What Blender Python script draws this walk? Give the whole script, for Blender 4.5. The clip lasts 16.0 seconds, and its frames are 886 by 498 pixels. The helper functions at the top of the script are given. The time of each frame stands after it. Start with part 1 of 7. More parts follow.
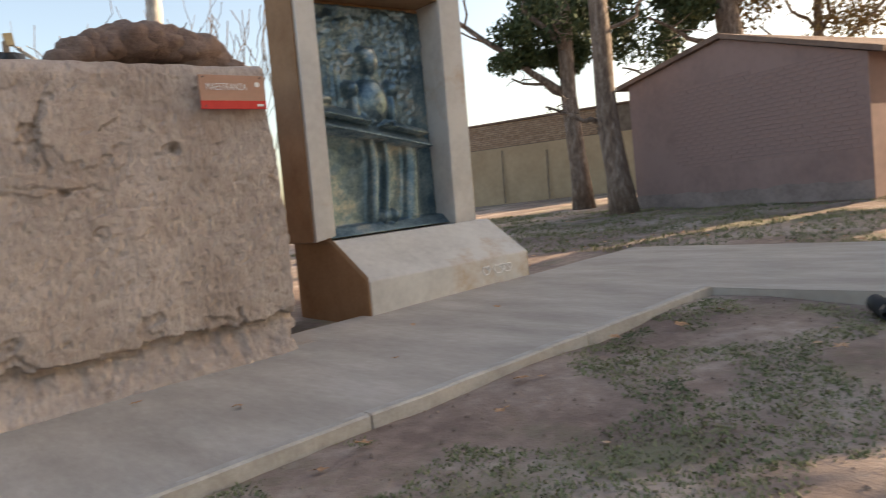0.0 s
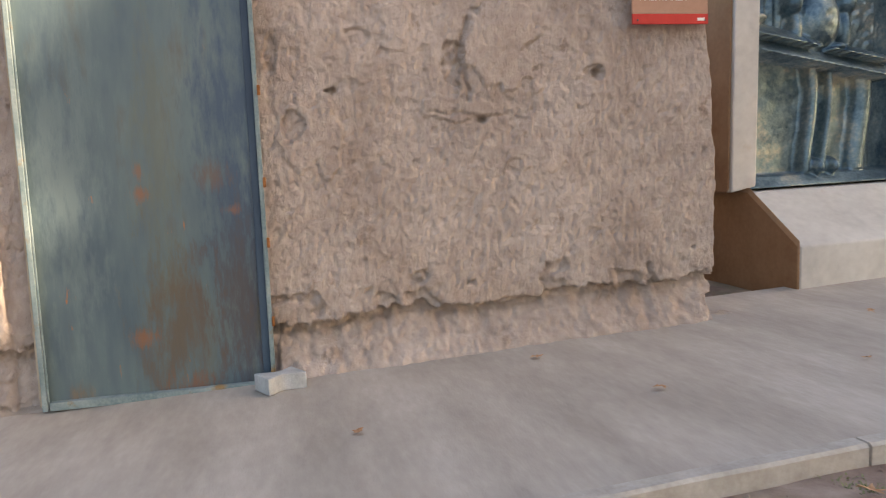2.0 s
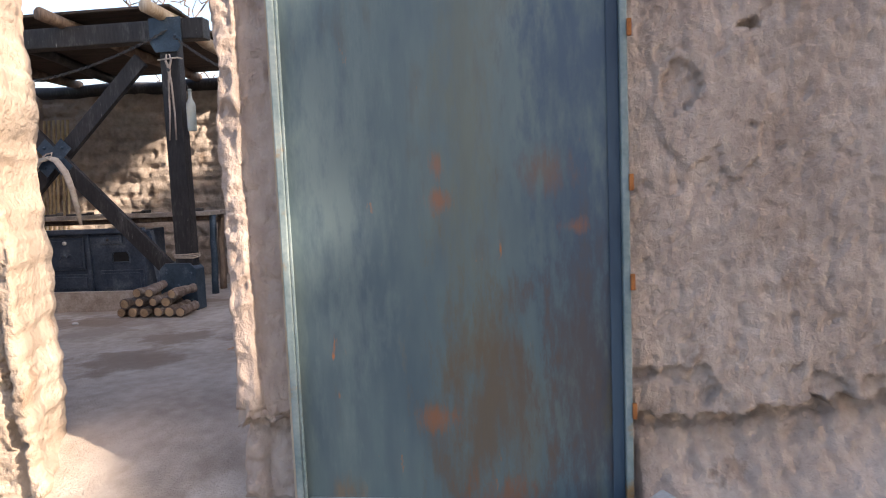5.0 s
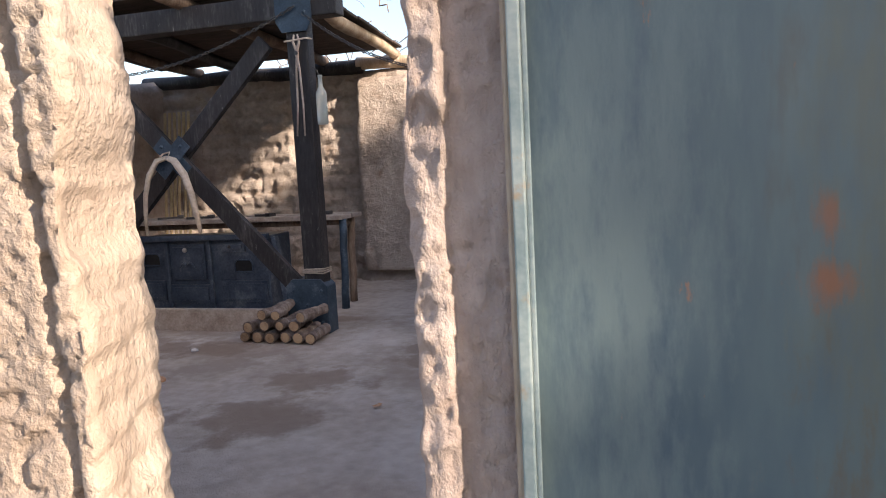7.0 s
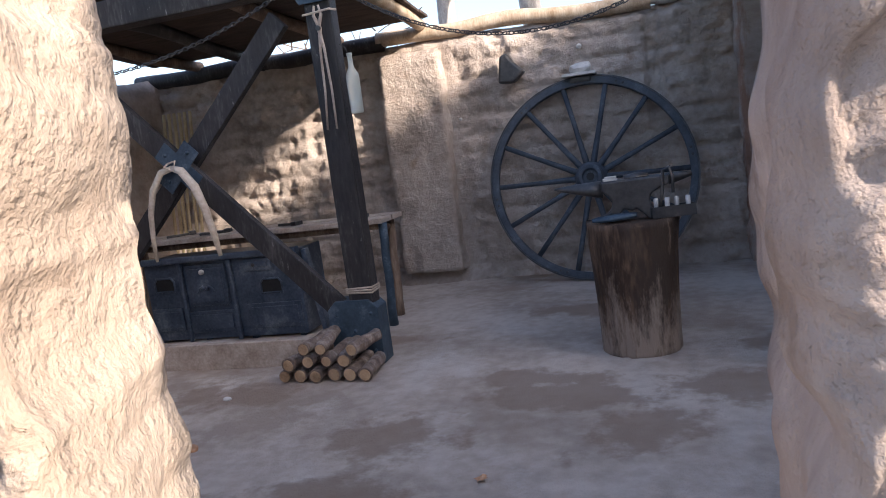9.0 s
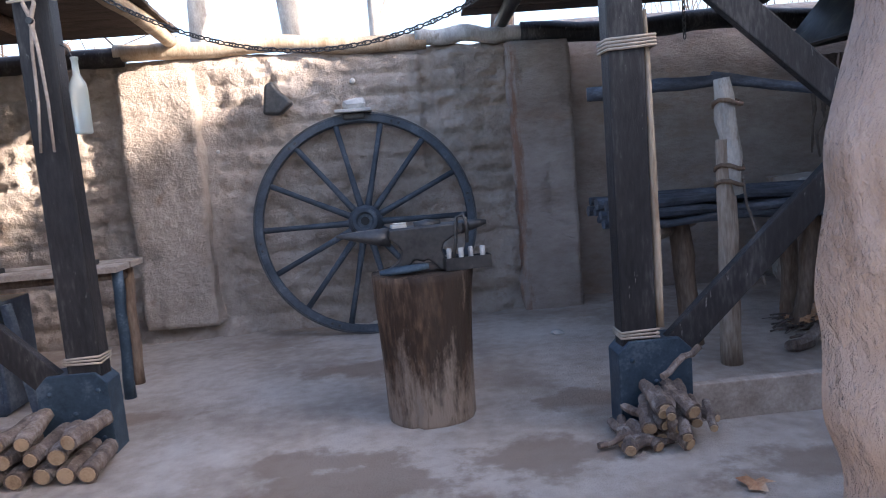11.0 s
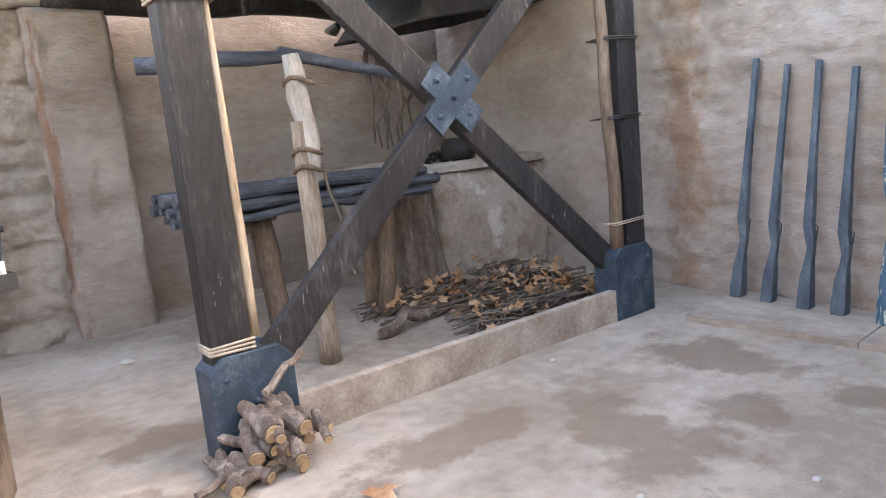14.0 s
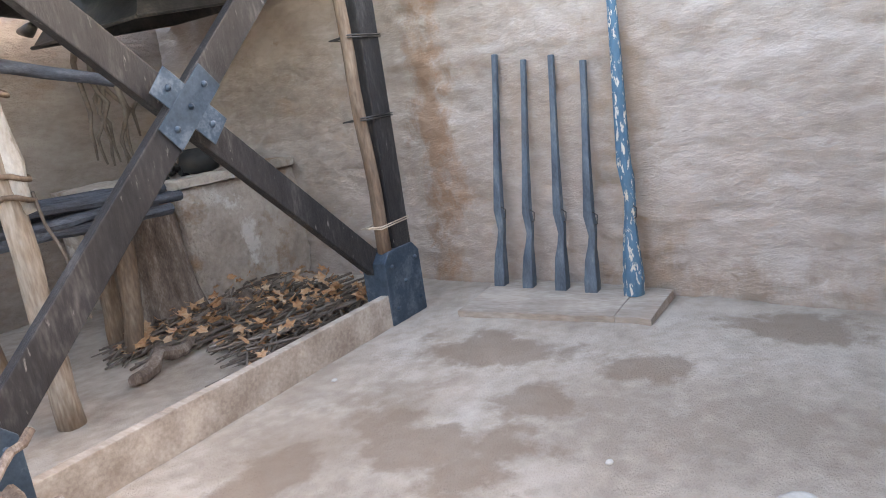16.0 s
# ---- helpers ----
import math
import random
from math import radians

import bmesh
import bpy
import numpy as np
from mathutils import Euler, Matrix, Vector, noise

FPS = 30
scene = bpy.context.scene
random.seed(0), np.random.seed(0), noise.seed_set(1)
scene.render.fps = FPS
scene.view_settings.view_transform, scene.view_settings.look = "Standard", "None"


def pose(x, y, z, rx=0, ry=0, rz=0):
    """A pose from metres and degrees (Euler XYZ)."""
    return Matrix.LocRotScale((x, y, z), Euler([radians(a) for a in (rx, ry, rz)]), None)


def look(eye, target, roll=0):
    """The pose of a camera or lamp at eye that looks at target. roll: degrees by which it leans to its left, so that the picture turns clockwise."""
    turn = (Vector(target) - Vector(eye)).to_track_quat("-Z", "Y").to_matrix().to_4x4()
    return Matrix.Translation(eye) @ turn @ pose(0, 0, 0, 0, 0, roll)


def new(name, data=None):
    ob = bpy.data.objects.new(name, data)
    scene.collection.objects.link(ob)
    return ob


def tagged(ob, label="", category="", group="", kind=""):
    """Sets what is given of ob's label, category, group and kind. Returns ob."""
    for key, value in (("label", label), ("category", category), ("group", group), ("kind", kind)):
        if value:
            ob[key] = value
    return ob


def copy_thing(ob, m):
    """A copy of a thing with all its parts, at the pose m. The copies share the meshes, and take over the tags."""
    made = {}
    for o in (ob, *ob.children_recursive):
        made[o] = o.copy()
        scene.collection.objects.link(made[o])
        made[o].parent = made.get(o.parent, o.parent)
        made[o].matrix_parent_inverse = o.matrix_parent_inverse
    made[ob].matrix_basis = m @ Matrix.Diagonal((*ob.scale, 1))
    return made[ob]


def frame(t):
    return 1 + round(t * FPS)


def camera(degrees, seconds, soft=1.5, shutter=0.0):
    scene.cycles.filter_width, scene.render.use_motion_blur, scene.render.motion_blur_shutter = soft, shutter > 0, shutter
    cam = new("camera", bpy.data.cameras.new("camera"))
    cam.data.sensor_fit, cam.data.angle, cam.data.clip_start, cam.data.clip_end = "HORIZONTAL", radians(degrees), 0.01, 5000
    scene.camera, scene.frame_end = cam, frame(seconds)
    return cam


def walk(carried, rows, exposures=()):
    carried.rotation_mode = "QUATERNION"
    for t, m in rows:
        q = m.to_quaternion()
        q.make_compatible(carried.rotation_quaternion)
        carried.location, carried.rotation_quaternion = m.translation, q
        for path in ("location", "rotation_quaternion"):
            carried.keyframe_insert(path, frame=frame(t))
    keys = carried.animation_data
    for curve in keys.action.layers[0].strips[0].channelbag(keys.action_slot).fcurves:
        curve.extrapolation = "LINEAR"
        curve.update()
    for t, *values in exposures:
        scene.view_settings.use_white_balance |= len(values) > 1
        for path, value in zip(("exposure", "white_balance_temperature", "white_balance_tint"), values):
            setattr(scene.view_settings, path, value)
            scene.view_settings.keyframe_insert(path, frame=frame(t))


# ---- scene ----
cam = camera(63.8, 16.0, soft=1.0, shutter=0.2)
PATH = [
    (0, (0.675, 0.203, 1.072), (1.973, 1.719, 0.949), -5.6),
    (0.5, (0.67, 0.432, 1.059), (1.606, 2.194, 0.923), -5.0),
    (1, (0.662, 0.618, 1.061), (1.34, 2.494, 0.907), -3.7),
    (1.5, (0.627, 0.867, 1.064), (1.153, 2.787, 0.867), -3.0),
    (2, (0.631, 1.072, 1.078), (1.086, 3.007, 0.864), -2.2),
    (2.5, (0.664, 1.314, 1.054), (0.905, 3.29, 0.86), -2.4),
    (3, (0.617, 1.525, 1.078), (0.61, 3.516, 0.892), -2.1),
    (3.5, (0.523, 1.793, 1.097), (0.43, 3.782, 0.906), -2.2),
    (4, (0.469, 2.016, 1.121), (0.358, 4.003, 0.927), -2.6),
    (4.5, (0.403, 2.311, 1.081), (0.256, 4.296, 0.887), -2.4),
    (5, (0.303, 2.545, 1.097), (0.048, 4.519, 0.899), -2.4),
    (7.5, (-0.406, 3.689, 1.271), (-1.007, 5.581, 1.028), -4.2),
    (8, (-0.543, 3.862, 1.289), (-1.166, 5.745, 1.038), -6.3),
    (8.2, (-0.627, 3.951, 1.32), (-1.24, 5.837, 1.054), -6.9),
    (10.3, (-0.967, 4.56, 1.334), (-1.186, 6.521, 1.003), -7.7),
    (10.5, (-0.992, 4.633, 1.325), (-1.085, 6.608, 1.024), -7.5),
    (11, (-1.025, 4.733, 1.322), (-0.912, 6.714, 1.069), -4.7),
    (11.5, (-1.049, 4.835, 1.314), (-0.828, 6.812, 1.104), -3.6),
    (12, (-1.053, 4.905, 1.292), (-0.705, 6.863, 1.074), -3.8),
    (12.5, (-1.031, 5.0, 1.264), (-0.444, 6.897, 1.029), -3.1),
    (13, (-0.976, 5.093, 1.24), (-0.067, 6.858, 1.001), -4.2),
    (13.5, (-0.921, 5.186, 1.217), (0.239, 6.784, 0.898), -4.7),
    (14, (-0.901, 5.212, 1.203), (0.285, 6.787, 0.871), -5.6),
    (14.5, (-0.879, 5.249, 1.211), (0.38, 6.763, 0.86), -6.7),
    (15, (-0.826, 5.302, 1.224), (0.605, 6.646, 0.845), -9.7),
    (15.5, (-0.794, 5.353, 1.228), (0.779, 6.513, 0.808), -9.3),
    (16, (-0.784, 5.396, 1.234), (0.853, 6.467, 0.815), -8.4),
]
walk(cam, [(t, look(eye, target, roll)) for t, eye, target, roll in PATH], ((0.0,1.2,7800,12),(1.5,1.45,7800,14),(2.5,1.75,7500,15),(3.1,1.5,7300,16),(4.0,1.5,6900,17),(5.0,1.45,6550,16),(7.5,1.2,6400,16),(8.2,1.12,6250,16),(10.3,2.0,5800,15),(12.0,2.05,6450,17),(12.6,2.45,6750,17),(13.0,2.95,7700,17),(13.5,3.45,8200,16),(14.5,3.85,8500,14),(16.0,3.9,8600,14)))

# world, sun and sky
SUN_DIR = Vector((-0.87, 0.41, -0.43)).normalized()
world = bpy.data.worlds.new("sky")
scene.world = world
world.use_nodes = True
wn = world.node_tree.nodes
sky = wn.new("ShaderNodeTexSky")
sky.sky_type = 'NISHITA'
sky.sun_disc = False
sky.sun_elevation = math.asin(-SUN_DIR.z)
sky.sun_rotation = math.atan2(-SUN_DIR.x, -SUN_DIR.y)
sky.air_density, sky.dust_density = 1.0, 2.5
world.node_tree.links.new(sky.outputs[0], wn["Background"].inputs[0])
wn["Background"].inputs[1].default_value = 0.15
sun = new("sun", bpy.data.lights.new("sun", 'SUN'))
sun.data.energy, sun.data.angle, sun.data.color = 5.0, radians(0.6), (1.0, 0.86, 0.68)
sun.matrix_world = look((12, -4, 8), Vector((12, -4, 8)) + SUN_DIR)


# ---- builders ----
def part(name, bm, material, parent=None, label="", smooth=False):
    me = bpy.data.meshes.new(name)
    bm.normal_update()
    bm.to_mesh(me)
    bm.free()
    me.materials.append(material)
    if smooth:
        me.polygons.foreach_set("use_smooth", [True] * len(me.polygons))
    ob = new(name, me)
    if parent:
        ob.parent = parent
    if label:
        ob["label"] = label
    return ob


def thing(name, label, category, at=(0, 0, 0), group="", kind=""):
    ob = new(name)
    ob.empty_display_size = 0.1
    ob.location = at
    return tagged(ob, label, category, group, kind)


def V(*a):
    return Vector(a)


def nz(x, y, z, s=1.0):
    return noise.noise(Vector((x * s, y * s, z * s)))


def box(bm, c, s, rot=None, bevel=0.0, rough=0.0):
    """A box of size s about c, turned by rot (degrees XYZ or a matrix), with bevelled edges."""
    r = bmesh.ops.create_cube(bm, size=1.0)
    vs = r["verts"]
    bmesh.ops.scale(bm, vec=s, verts=vs)
    if bevel:
        es = list({e for v in vs for e in v.link_edges})
        g = bmesh.ops.bevel(bm, geom=es, offset=bevel, segments=2, affect='EDGES', profile=0.6)
        vs = list({v for f in g["faces"] for v in f.verts} | {v for v in vs if v.is_valid})
        vs = [v for v in vs if v.is_valid]
    if rough:
        for v in vs:
            v.co += Vector((nz(*(v.co * 9)), nz(*(v.co * 9 + V(5, 1, 2))), nz(*(v.co * 9 + V(2, 7, 3))))) * rough
    if rot is not None:
        m = rot if isinstance(rot, Matrix) else Euler([radians(a) for a in rot]).to_matrix().to_4x4()
        bmesh.ops.transform(bm, matrix=m, verts=vs)
    bmesh.ops.translate(bm, vec=c, verts=vs)
    return vs


def tube(bm, pts, radii, seg=10, jit=0.0, caps=True, flat=1.0, seed=0.0):
    """A round bar swept along pts with a radius at each; jit roughens it, flat squashes it sideways."""
    pts = [Vector(p) for p in pts]
    if not isinstance(radii, (list, tuple)):
        radii = [radii] * len(pts)
    rings, side = [], None
    for i, p in enumerate(pts):
        d = (pts[min(i + 1, len(pts) - 1)] - pts[max(i - 1, 0)]).normalized()
        if side is None:
            side = d.orthogonal().normalized()
        side = (side - d * side.dot(d)).normalized()
        up = d.cross(side)
        ring = []
        for k in range(seg):
            a = 2 * math.pi * k / seg
            r = radii[i] * (1 + jit * nz(math.cos(a) * 1.3 + seed, math.sin(a) * 1.3, i * 0.55 + seed * 3))
            ring.append(bm.verts.new(p + side * math.cos(a) * r + up * math.sin(a) * r * flat))
        rings.append(ring)
    for a, b in zip(rings, rings[1:]):
        for k in range(seg):
            bm.faces.new((a[k], a[(k + 1) % seg], b[(k + 1) % seg], b[k]))
    if caps:
        bm.faces.new(list(reversed(rings[0])))
        bm.faces.new(rings[-1])
    return rings


def lerp_path(a, b, n, wob=0.0, seed=0.0):
    a, b = Vector(a), Vector(b)
    out = []
    for i in range(n + 1):
        f = i / n
        w = math.sin(math.pi * f) * wob
        out.append(a.lerp(b, f) + Vector((nz(f * 3, seed, 1), nz(f * 3, seed, 5), nz(f * 3, seed, 9))) * w)
    return out


def lathe(bm, profile, seg=24, axis='z', m=None, jit=0.0):
    rings = []
    for r, h in profile:
        ring = []
        for k in range(seg):
            a = 2 * math.pi * k / seg
            rr = r * (1 + jit * nz(math.cos(a) * 2, math.sin(a) * 2, h * 3))
            co = Vector((rr * math.cos(a), rr * math.sin(a), h))
            ring.append(bm.verts.new(m @ co if m else co))
        rings.append(ring)
    for a, b in zip(rings, rings[1:]):
        for k in range(seg):
            bm.faces.new((a[k], a[(k + 1) % seg], b[(k + 1) % seg], b[k]))
    bm.faces.new(list(reversed(rings[0])))
    bm.faces.new(rings[-1])


def prism(bm, outline, d0, d1, m=None):
    """Extrudes a 2D outline (x, z) from y = d0 to y = d1."""
    m = m or Matrix()
    a = [bm.verts.new(m @ Vector((x, d0, z))) for x, z in outline]
    b = [bm.verts.new(m @ Vector((x, d1, z))) for x, z in outline]
    n = len(a)
    bm.faces.new(a)
    bm.faces.new(list(reversed(b)))
    for k in range(n):
        bm.faces.new((a[(k + 1) % n], a[k], b[k], b[(k + 1) % n]))


def soften(ob, width=0.006, segments=2):
    mod = ob.modifiers.new("bevel", 'BEVEL')
    mod.width, mod.segments, mod.limit_method, mod.angle_limit = width, segments, 'ANGLE', radians(35)
    return ob


def mud_wall(name, p0, p1, z0, top, thick, material, front=None, back=None, step=0.045, end0=None, end1=None, label="", kind="structure", category="wall"):
    """A closed mud wall along p0-p1 (its front face), thickness to the left of that way. front(u, z) and back(u, z) push the faces
    outwards; top(u) is its height; end0(z), end1(z) shift the two ends along the wall."""
    p0, p1 = Vector((*p0, 0)), Vector((*p1, 0))
    way = (p1 - p0).normalized()
    inn = Vector((-way.y, way.x, 0))
    length = (p1 - p0).length
    sharp = max(6.0, length / 0.17)
    nu, nv = max(2, int(length / step)), max(2, int((top(length / 2) - z0) / step))
    bm = bmesh.new()
    grids = []
    for side in (0, 1):
        g = []
        for i in range(nu + 1):
            u = length * i / nu
            col = []
            for j in range(nv + 1):
                z = z0 + (top(u) - z0) * j / nv
                f = i / nu
                uu = u + (end0(z, side) * (1 - f) ** sharp if end0 else 0) + (end1(z, side) * f ** sharp if end1 else 0)
                if side == 0:
                    d = -(front(uu, z) if front else 0)
                else:
                    d = thick + (back(uu, z) if back else 0)
                # rounded top
                k = max(0.0, 1 - (top(u) - z) / 0.09)
                d += (0.05 if side == 0 else -0.05) * k * k
                col.append(bm.verts.new(p0 + way * uu + inn * d + V(0, 0, z)))
            g.append(col)
        grids.append(g)
    a, b = grids
    for i in range(nu):
        for j in range(nv):
            bm.faces.new((a[i][j], a[i + 1][j], a[i + 1][j + 1], a[i][j + 1]))
            bm.faces.new((b[i][j + 1], b[i + 1][j + 1], b[i + 1][j], b[i][j]))
        bm.faces.new((a[i][nv], a[i + 1][nv], b[i + 1][nv], b[i][nv]))
        bm.faces.new((a[i + 1][0], a[i][0], b[i][0], b[i + 1][0]))
    # ends as rough strips
    for i, flip in ((0, False), (nu, True)):
        cuts = 6
        strips = [a[i]]
        for c in range(1, cuts):
            row = []
            for j in range(nv + 1):
                co = a[i][j].co.lerp(b[i][j].co, c / cuts)
                co += way * (nz(c * 0.6, co.z * 3.1, 4.0 + i) * 0.05 + nz(c * 1.9, co.z * 9, 2.0) * 0.02) * (1 if flip else -1)
                row.append(bm.verts.new(co))
            strips.append(row)
        strips.append(b[i])
        for r0, r1 in zip(strips, strips[1:]):
            for j in range(nv):
                q = (r0[j], r0[j + 1], r1[j + 1], r1[j])
                bm.faces.new(q if not flip else tuple(reversed(q)))
        t = [r[nv] for r in strips]
        u_ = [r[0] for r in strips]
        if len(t) > 2:
            bm.faces.new(t if flip else list(reversed(t)))
            bm.faces.new(u_ if not flip else list(reversed(u_)))
    ob = part(name, bm, material, smooth=True)
    return tagged(ob, label, category, kind=kind)


# ---- materials ----
def mat(name, stops, scale=3.0, rough=0.9, bumps=((18, 0.3, 0.01),), metal=0.0, stretch=(1, 1, 1), grain=0.35, spec=0.3, rough_var=0.1, rand=0.0, spots=None, spots2=None):
    """A procedural surface: stops are (position, colour) along a large noise, grain mixes a fine one, bumps are (scale,
    strength, metres);
    spots and spots2 are (colour, scale, low, high) for stains, or shaded pits put into the colour, with an outline of
    their own."""
    m = bpy.data.materials.new(name)
    m.use_nodes = True
    nt = m.node_tree
    n, lk = nt.nodes, nt.links
    bsdf = n["Principled BSDF"]
    tc = n.new("ShaderNodeTexCoord")
    mp = n.new("ShaderNodeMapping")
    mp.inputs["Scale"].default_value = stretch
    lk.new(tc.outputs["Object"], mp.inputs["Vector"])
    vec = mp.outputs["Vector"]
    if rand:
        oi = n.new("ShaderNodeObjectInfo")
        ad = n.new("ShaderNodeVectorMath")
        ad.operation = 'MULTIPLY_ADD'
        ad.inputs[1].default_value = (1, 1, 1)
        cx = n.new("ShaderNodeCombineXYZ")
        mu = n.new("ShaderNodeMath")
        mu.operation = 'MULTIPLY'
        mu.inputs[1].default_value = 37.0
        lk.new(oi.outputs["Random"], mu.inputs[0])
        for k in range(3):
            lk.new(mu.outputs[0], cx.inputs[k])
        lk.new(vec, ad.inputs[0])
        lk.new(cx.outputs[0], ad.inputs[2])
        vec = ad.outputs[0]
    big = n.new("ShaderNodeTexNoise")
    big.inputs["Scale"].default_value, big.inputs["Detail"].default_value, big.inputs["Roughness"].default_value = scale, 6, 0.62
    lk.new(vec, big.inputs["Vector"])
    fine = n.new("ShaderNodeTexNoise")
    fine.inputs["Scale"].default_value, fine.inputs["Detail"].default_value = scale * 11, 4
    lk.new(vec, fine.inputs["Vector"])
    mix = n.new("ShaderNodeMath")
    mix.operation = 'MULTIPLY_ADD'
    mix.inputs[1].default_value = grain
    sub = n.new("ShaderNodeMath")
    sub.operation = 'SUBTRACT'
    sub.inputs[1].default_value = 0.5
    lk.new(fine.outputs[0], sub.inputs[0])
    lk.new(sub.outputs[0], mix.inputs[0])
    lk.new(big.outputs[0], mix.inputs[2])
    ramp = n.new("ShaderNodeValToRGB")
    els = ramp.color_ramp.elements
    while len(els) < len(stops):
        els.new(0.5)
    for e, (p, c) in zip(els, stops):
        e.position, e.color = p, (*c, 1)
    lk.new(mix.outputs[0], ramp.inputs[0])
    col = ramp.outputs[0]
    for layer in (spots, spots2):
        if not layer:
            continue
        sc, ss, lo, hi = layer
        sn = n.new("ShaderNodeTexNoise")
        sn.inputs["Scale"].default_value, sn.inputs["Detail"].default_value, sn.inputs["Roughness"].default_value = ss, 7, 0.65
        lk.new(vec, sn.inputs["Vector"])
        mr = n.new("ShaderNodeMapRange")
        mr.inputs[1].default_value, mr.inputs[2].default_value = lo, hi
        lk.new(sn.outputs[0], mr.inputs[0])
        mx = n.new("ShaderNodeMix")
        mx.data_type = 'RGBA'
        lk.new(mr.outputs[0], mx.inputs[0])
        lk.new(col, mx.inputs[6])
        mx.inputs[7].default_value = (*sc, 1)
        col = mx.outputs[2]
    lk.new(col, bsdf.inputs["Base Color"])
    rr = n.new("ShaderNodeMapRange")
    rr.inputs[3].default_value, rr.inputs[4].default_value = rough - rough_var, min(1.0, rough + rough_var)
    lk.new(fine.outputs[0], rr.inputs[0])
    lk.new(rr.outputs[0], bsdf.inputs["Roughness"])
    bsdf.inputs["Metallic"].default_value = metal
    bsdf.inputs["Specular IOR Level"].default_value = spec
    last = None
    for bs, strength, dist in bumps:
        t = n.new("ShaderNodeTexNoise")
        t.inputs["Scale"].default_value, t.inputs["Detail"].default_value, t.inputs["Roughness"].default_value = bs, 5, 0.6
        lk.new(vec, t.inputs["Vector"])
        b = n.new("ShaderNodeBump")
        b.inputs["Strength"].default_value, b.inputs["Distance"].default_value = strength, dist
        lk.new(t.outputs[0], b.inputs["Height"])
        if last:
            lk.new(last.outputs[0], b.inputs["Normal"])
        last = b
    if last:
        lk.new(last.outputs[0], bsdf.inputs["Normal"])
    return m


# brown spots of MUD and MUD_ROUGH put pit shade into the colour
MUD = mat("mud_plaster", [(0.32, (0.335, 0.26, 0.22)), (0.5, (0.42, 0.34, 0.293)), (0.68, (0.5, 0.42, 0.37))], 1.6, 0.95, ((16, 0.5, 0.018), (38, 0.7, 0.012), (85, 0.8, 0.007), (200, 0.9, 0.0035)), stretch=(1.2, 1.2, 0.85), spots=((0.31, 0.235, 0.19), 5.0, 0.60, 0.68), grain=0.5)
MUD_PIER = mat("mud_pier", [(0.32, (0.29, 0.225, 0.175)), (0.5, (0.36, 0.29, 0.23)), (0.68, (0.43, 0.355, 0.29))], 1.8, 0.95, ((5, 0.5, 0.05), (20, 0.5, 0.025), (70, 0.5, 0.010), (200, 0.6, 0.004)), spots=((0.26, 0.19, 0.14), 4.0, 0.61, 0.66), grain=0.3)
MUD_ROUGH = mat("mud_rough", [(0.32, (0.28, 0.225, 0.185)), (0.5, (0.39, 0.325, 0.275)), (0.68, (0.48, 0.41, 0.355))], 2.0, 0.95, ((5, 0.7, 0.05), (15, 0.8, 0.025), (42, 0.8, 0.012), (120, 0.8, 0.005)), spots=((0.28, 0.21, 0.16), 4, 0.57, 0.70), grain=0.35)
MUD_PINK = mat("mud_pink", [(0.32, (0.27, 0.215, 0.185)), (0.5, (0.355, 0.295, 0.26)), (0.68, (0.43, 0.37, 0.33))], 1.3, 0.95, ((9, 0.7, 0.025), (26, 0.8, 0.012), (80, 0.8, 0.005), (190, 0.8, 0.003)), stretch=(1, 1, 2.2), spots=((0.29, 0.19, 0.13), 0.8, 0.56, 0.74), spots2=((0.33, 0.245, 0.195), 4, 0.62, 0.74), grain=0.35)
MUD_STAINED = mat("mud_stained", [(0.32, (0.34, 0.28, 0.245)), (0.5, (0.43, 0.365, 0.325)), (0.68, (0.5, 0.44, 0.4))], 1.3, 0.95, ((9, 0.7, 0.025), (26, 0.8, 0.012), (80, 0.8, 0.005), (190, 0.8, 0.003)), stretch=(0.9, 0.9, 1.7), spots=((0.35, 0.255, 0.19), 0.8, 0.58, 0.74), spots2=((0.33, 0.245, 0.195), 4, 0.62, 0.74), grain=0.35)
HEARTH = mat("hearth_plaster", [(0.32, (0.36, 0.30, 0.255)), (0.5, (0.50, 0.43, 0.37)), (0.68, (0.62, 0.56, 0.50))], 2.4, 0.95, ((6, 0.8, 0.05), (20, 1.0, 0.03), (60, 0.9, 0.012)), spots=((0.36, 0.24, 0.16), 2.0, 0.54, 0.62), spots2=((0.72, 0.69, 0.65), 2.8, 0.60, 0.65))
MUD_DARK = mat("mud_dark", [(0.3, (0.13, 0.085, 0.07)), (0.6, (0.22, 0.15, 0.12))], 2.5, 0.95, ((8, 0.9, 0.04), (40, 0.7, 0.012)))
SOIL = mat("yard_soil", [(0.34, (0.37, 0.30, 0.245)), (0.48, (0.47, 0.395, 0.33)), (0.62, (0.57, 0.495, 0.425))], 1.3, 0.95, ((5, 0.4, 0.04), (28, 0.6, 0.015), (90, 1.0, 0.010), (220, 1.0, 0.005)), grain=0.4, spots=((0.31, 0.235, 0.18), 0.8, 0.53, 0.68), spots2=((0.62, 0.555, 0.49), 1.7, 0.56, 0.70))
CONCRETE = mat("worn_concrete", [(0.3, (0.32, 0.275, 0.235)), (0.55, (0.41, 0.36, 0.31)), (0.75, (0.49, 0.44, 0.385))], 1.2, 0.85, ((16, 0.35, 0.006), (45, 0.45, 0.003), (110, 0.5, 0.0015)), stretch=(2.6, 0.8, 1), grain=0.3)
CONCRETE_EDGE = mat("concrete_edge", [(0.3, (0.33, 0.29, 0.25)), (0.7, (0.50, 0.46, 0.41))], 5, 0.85, ((40, 0.4, 0.004),))
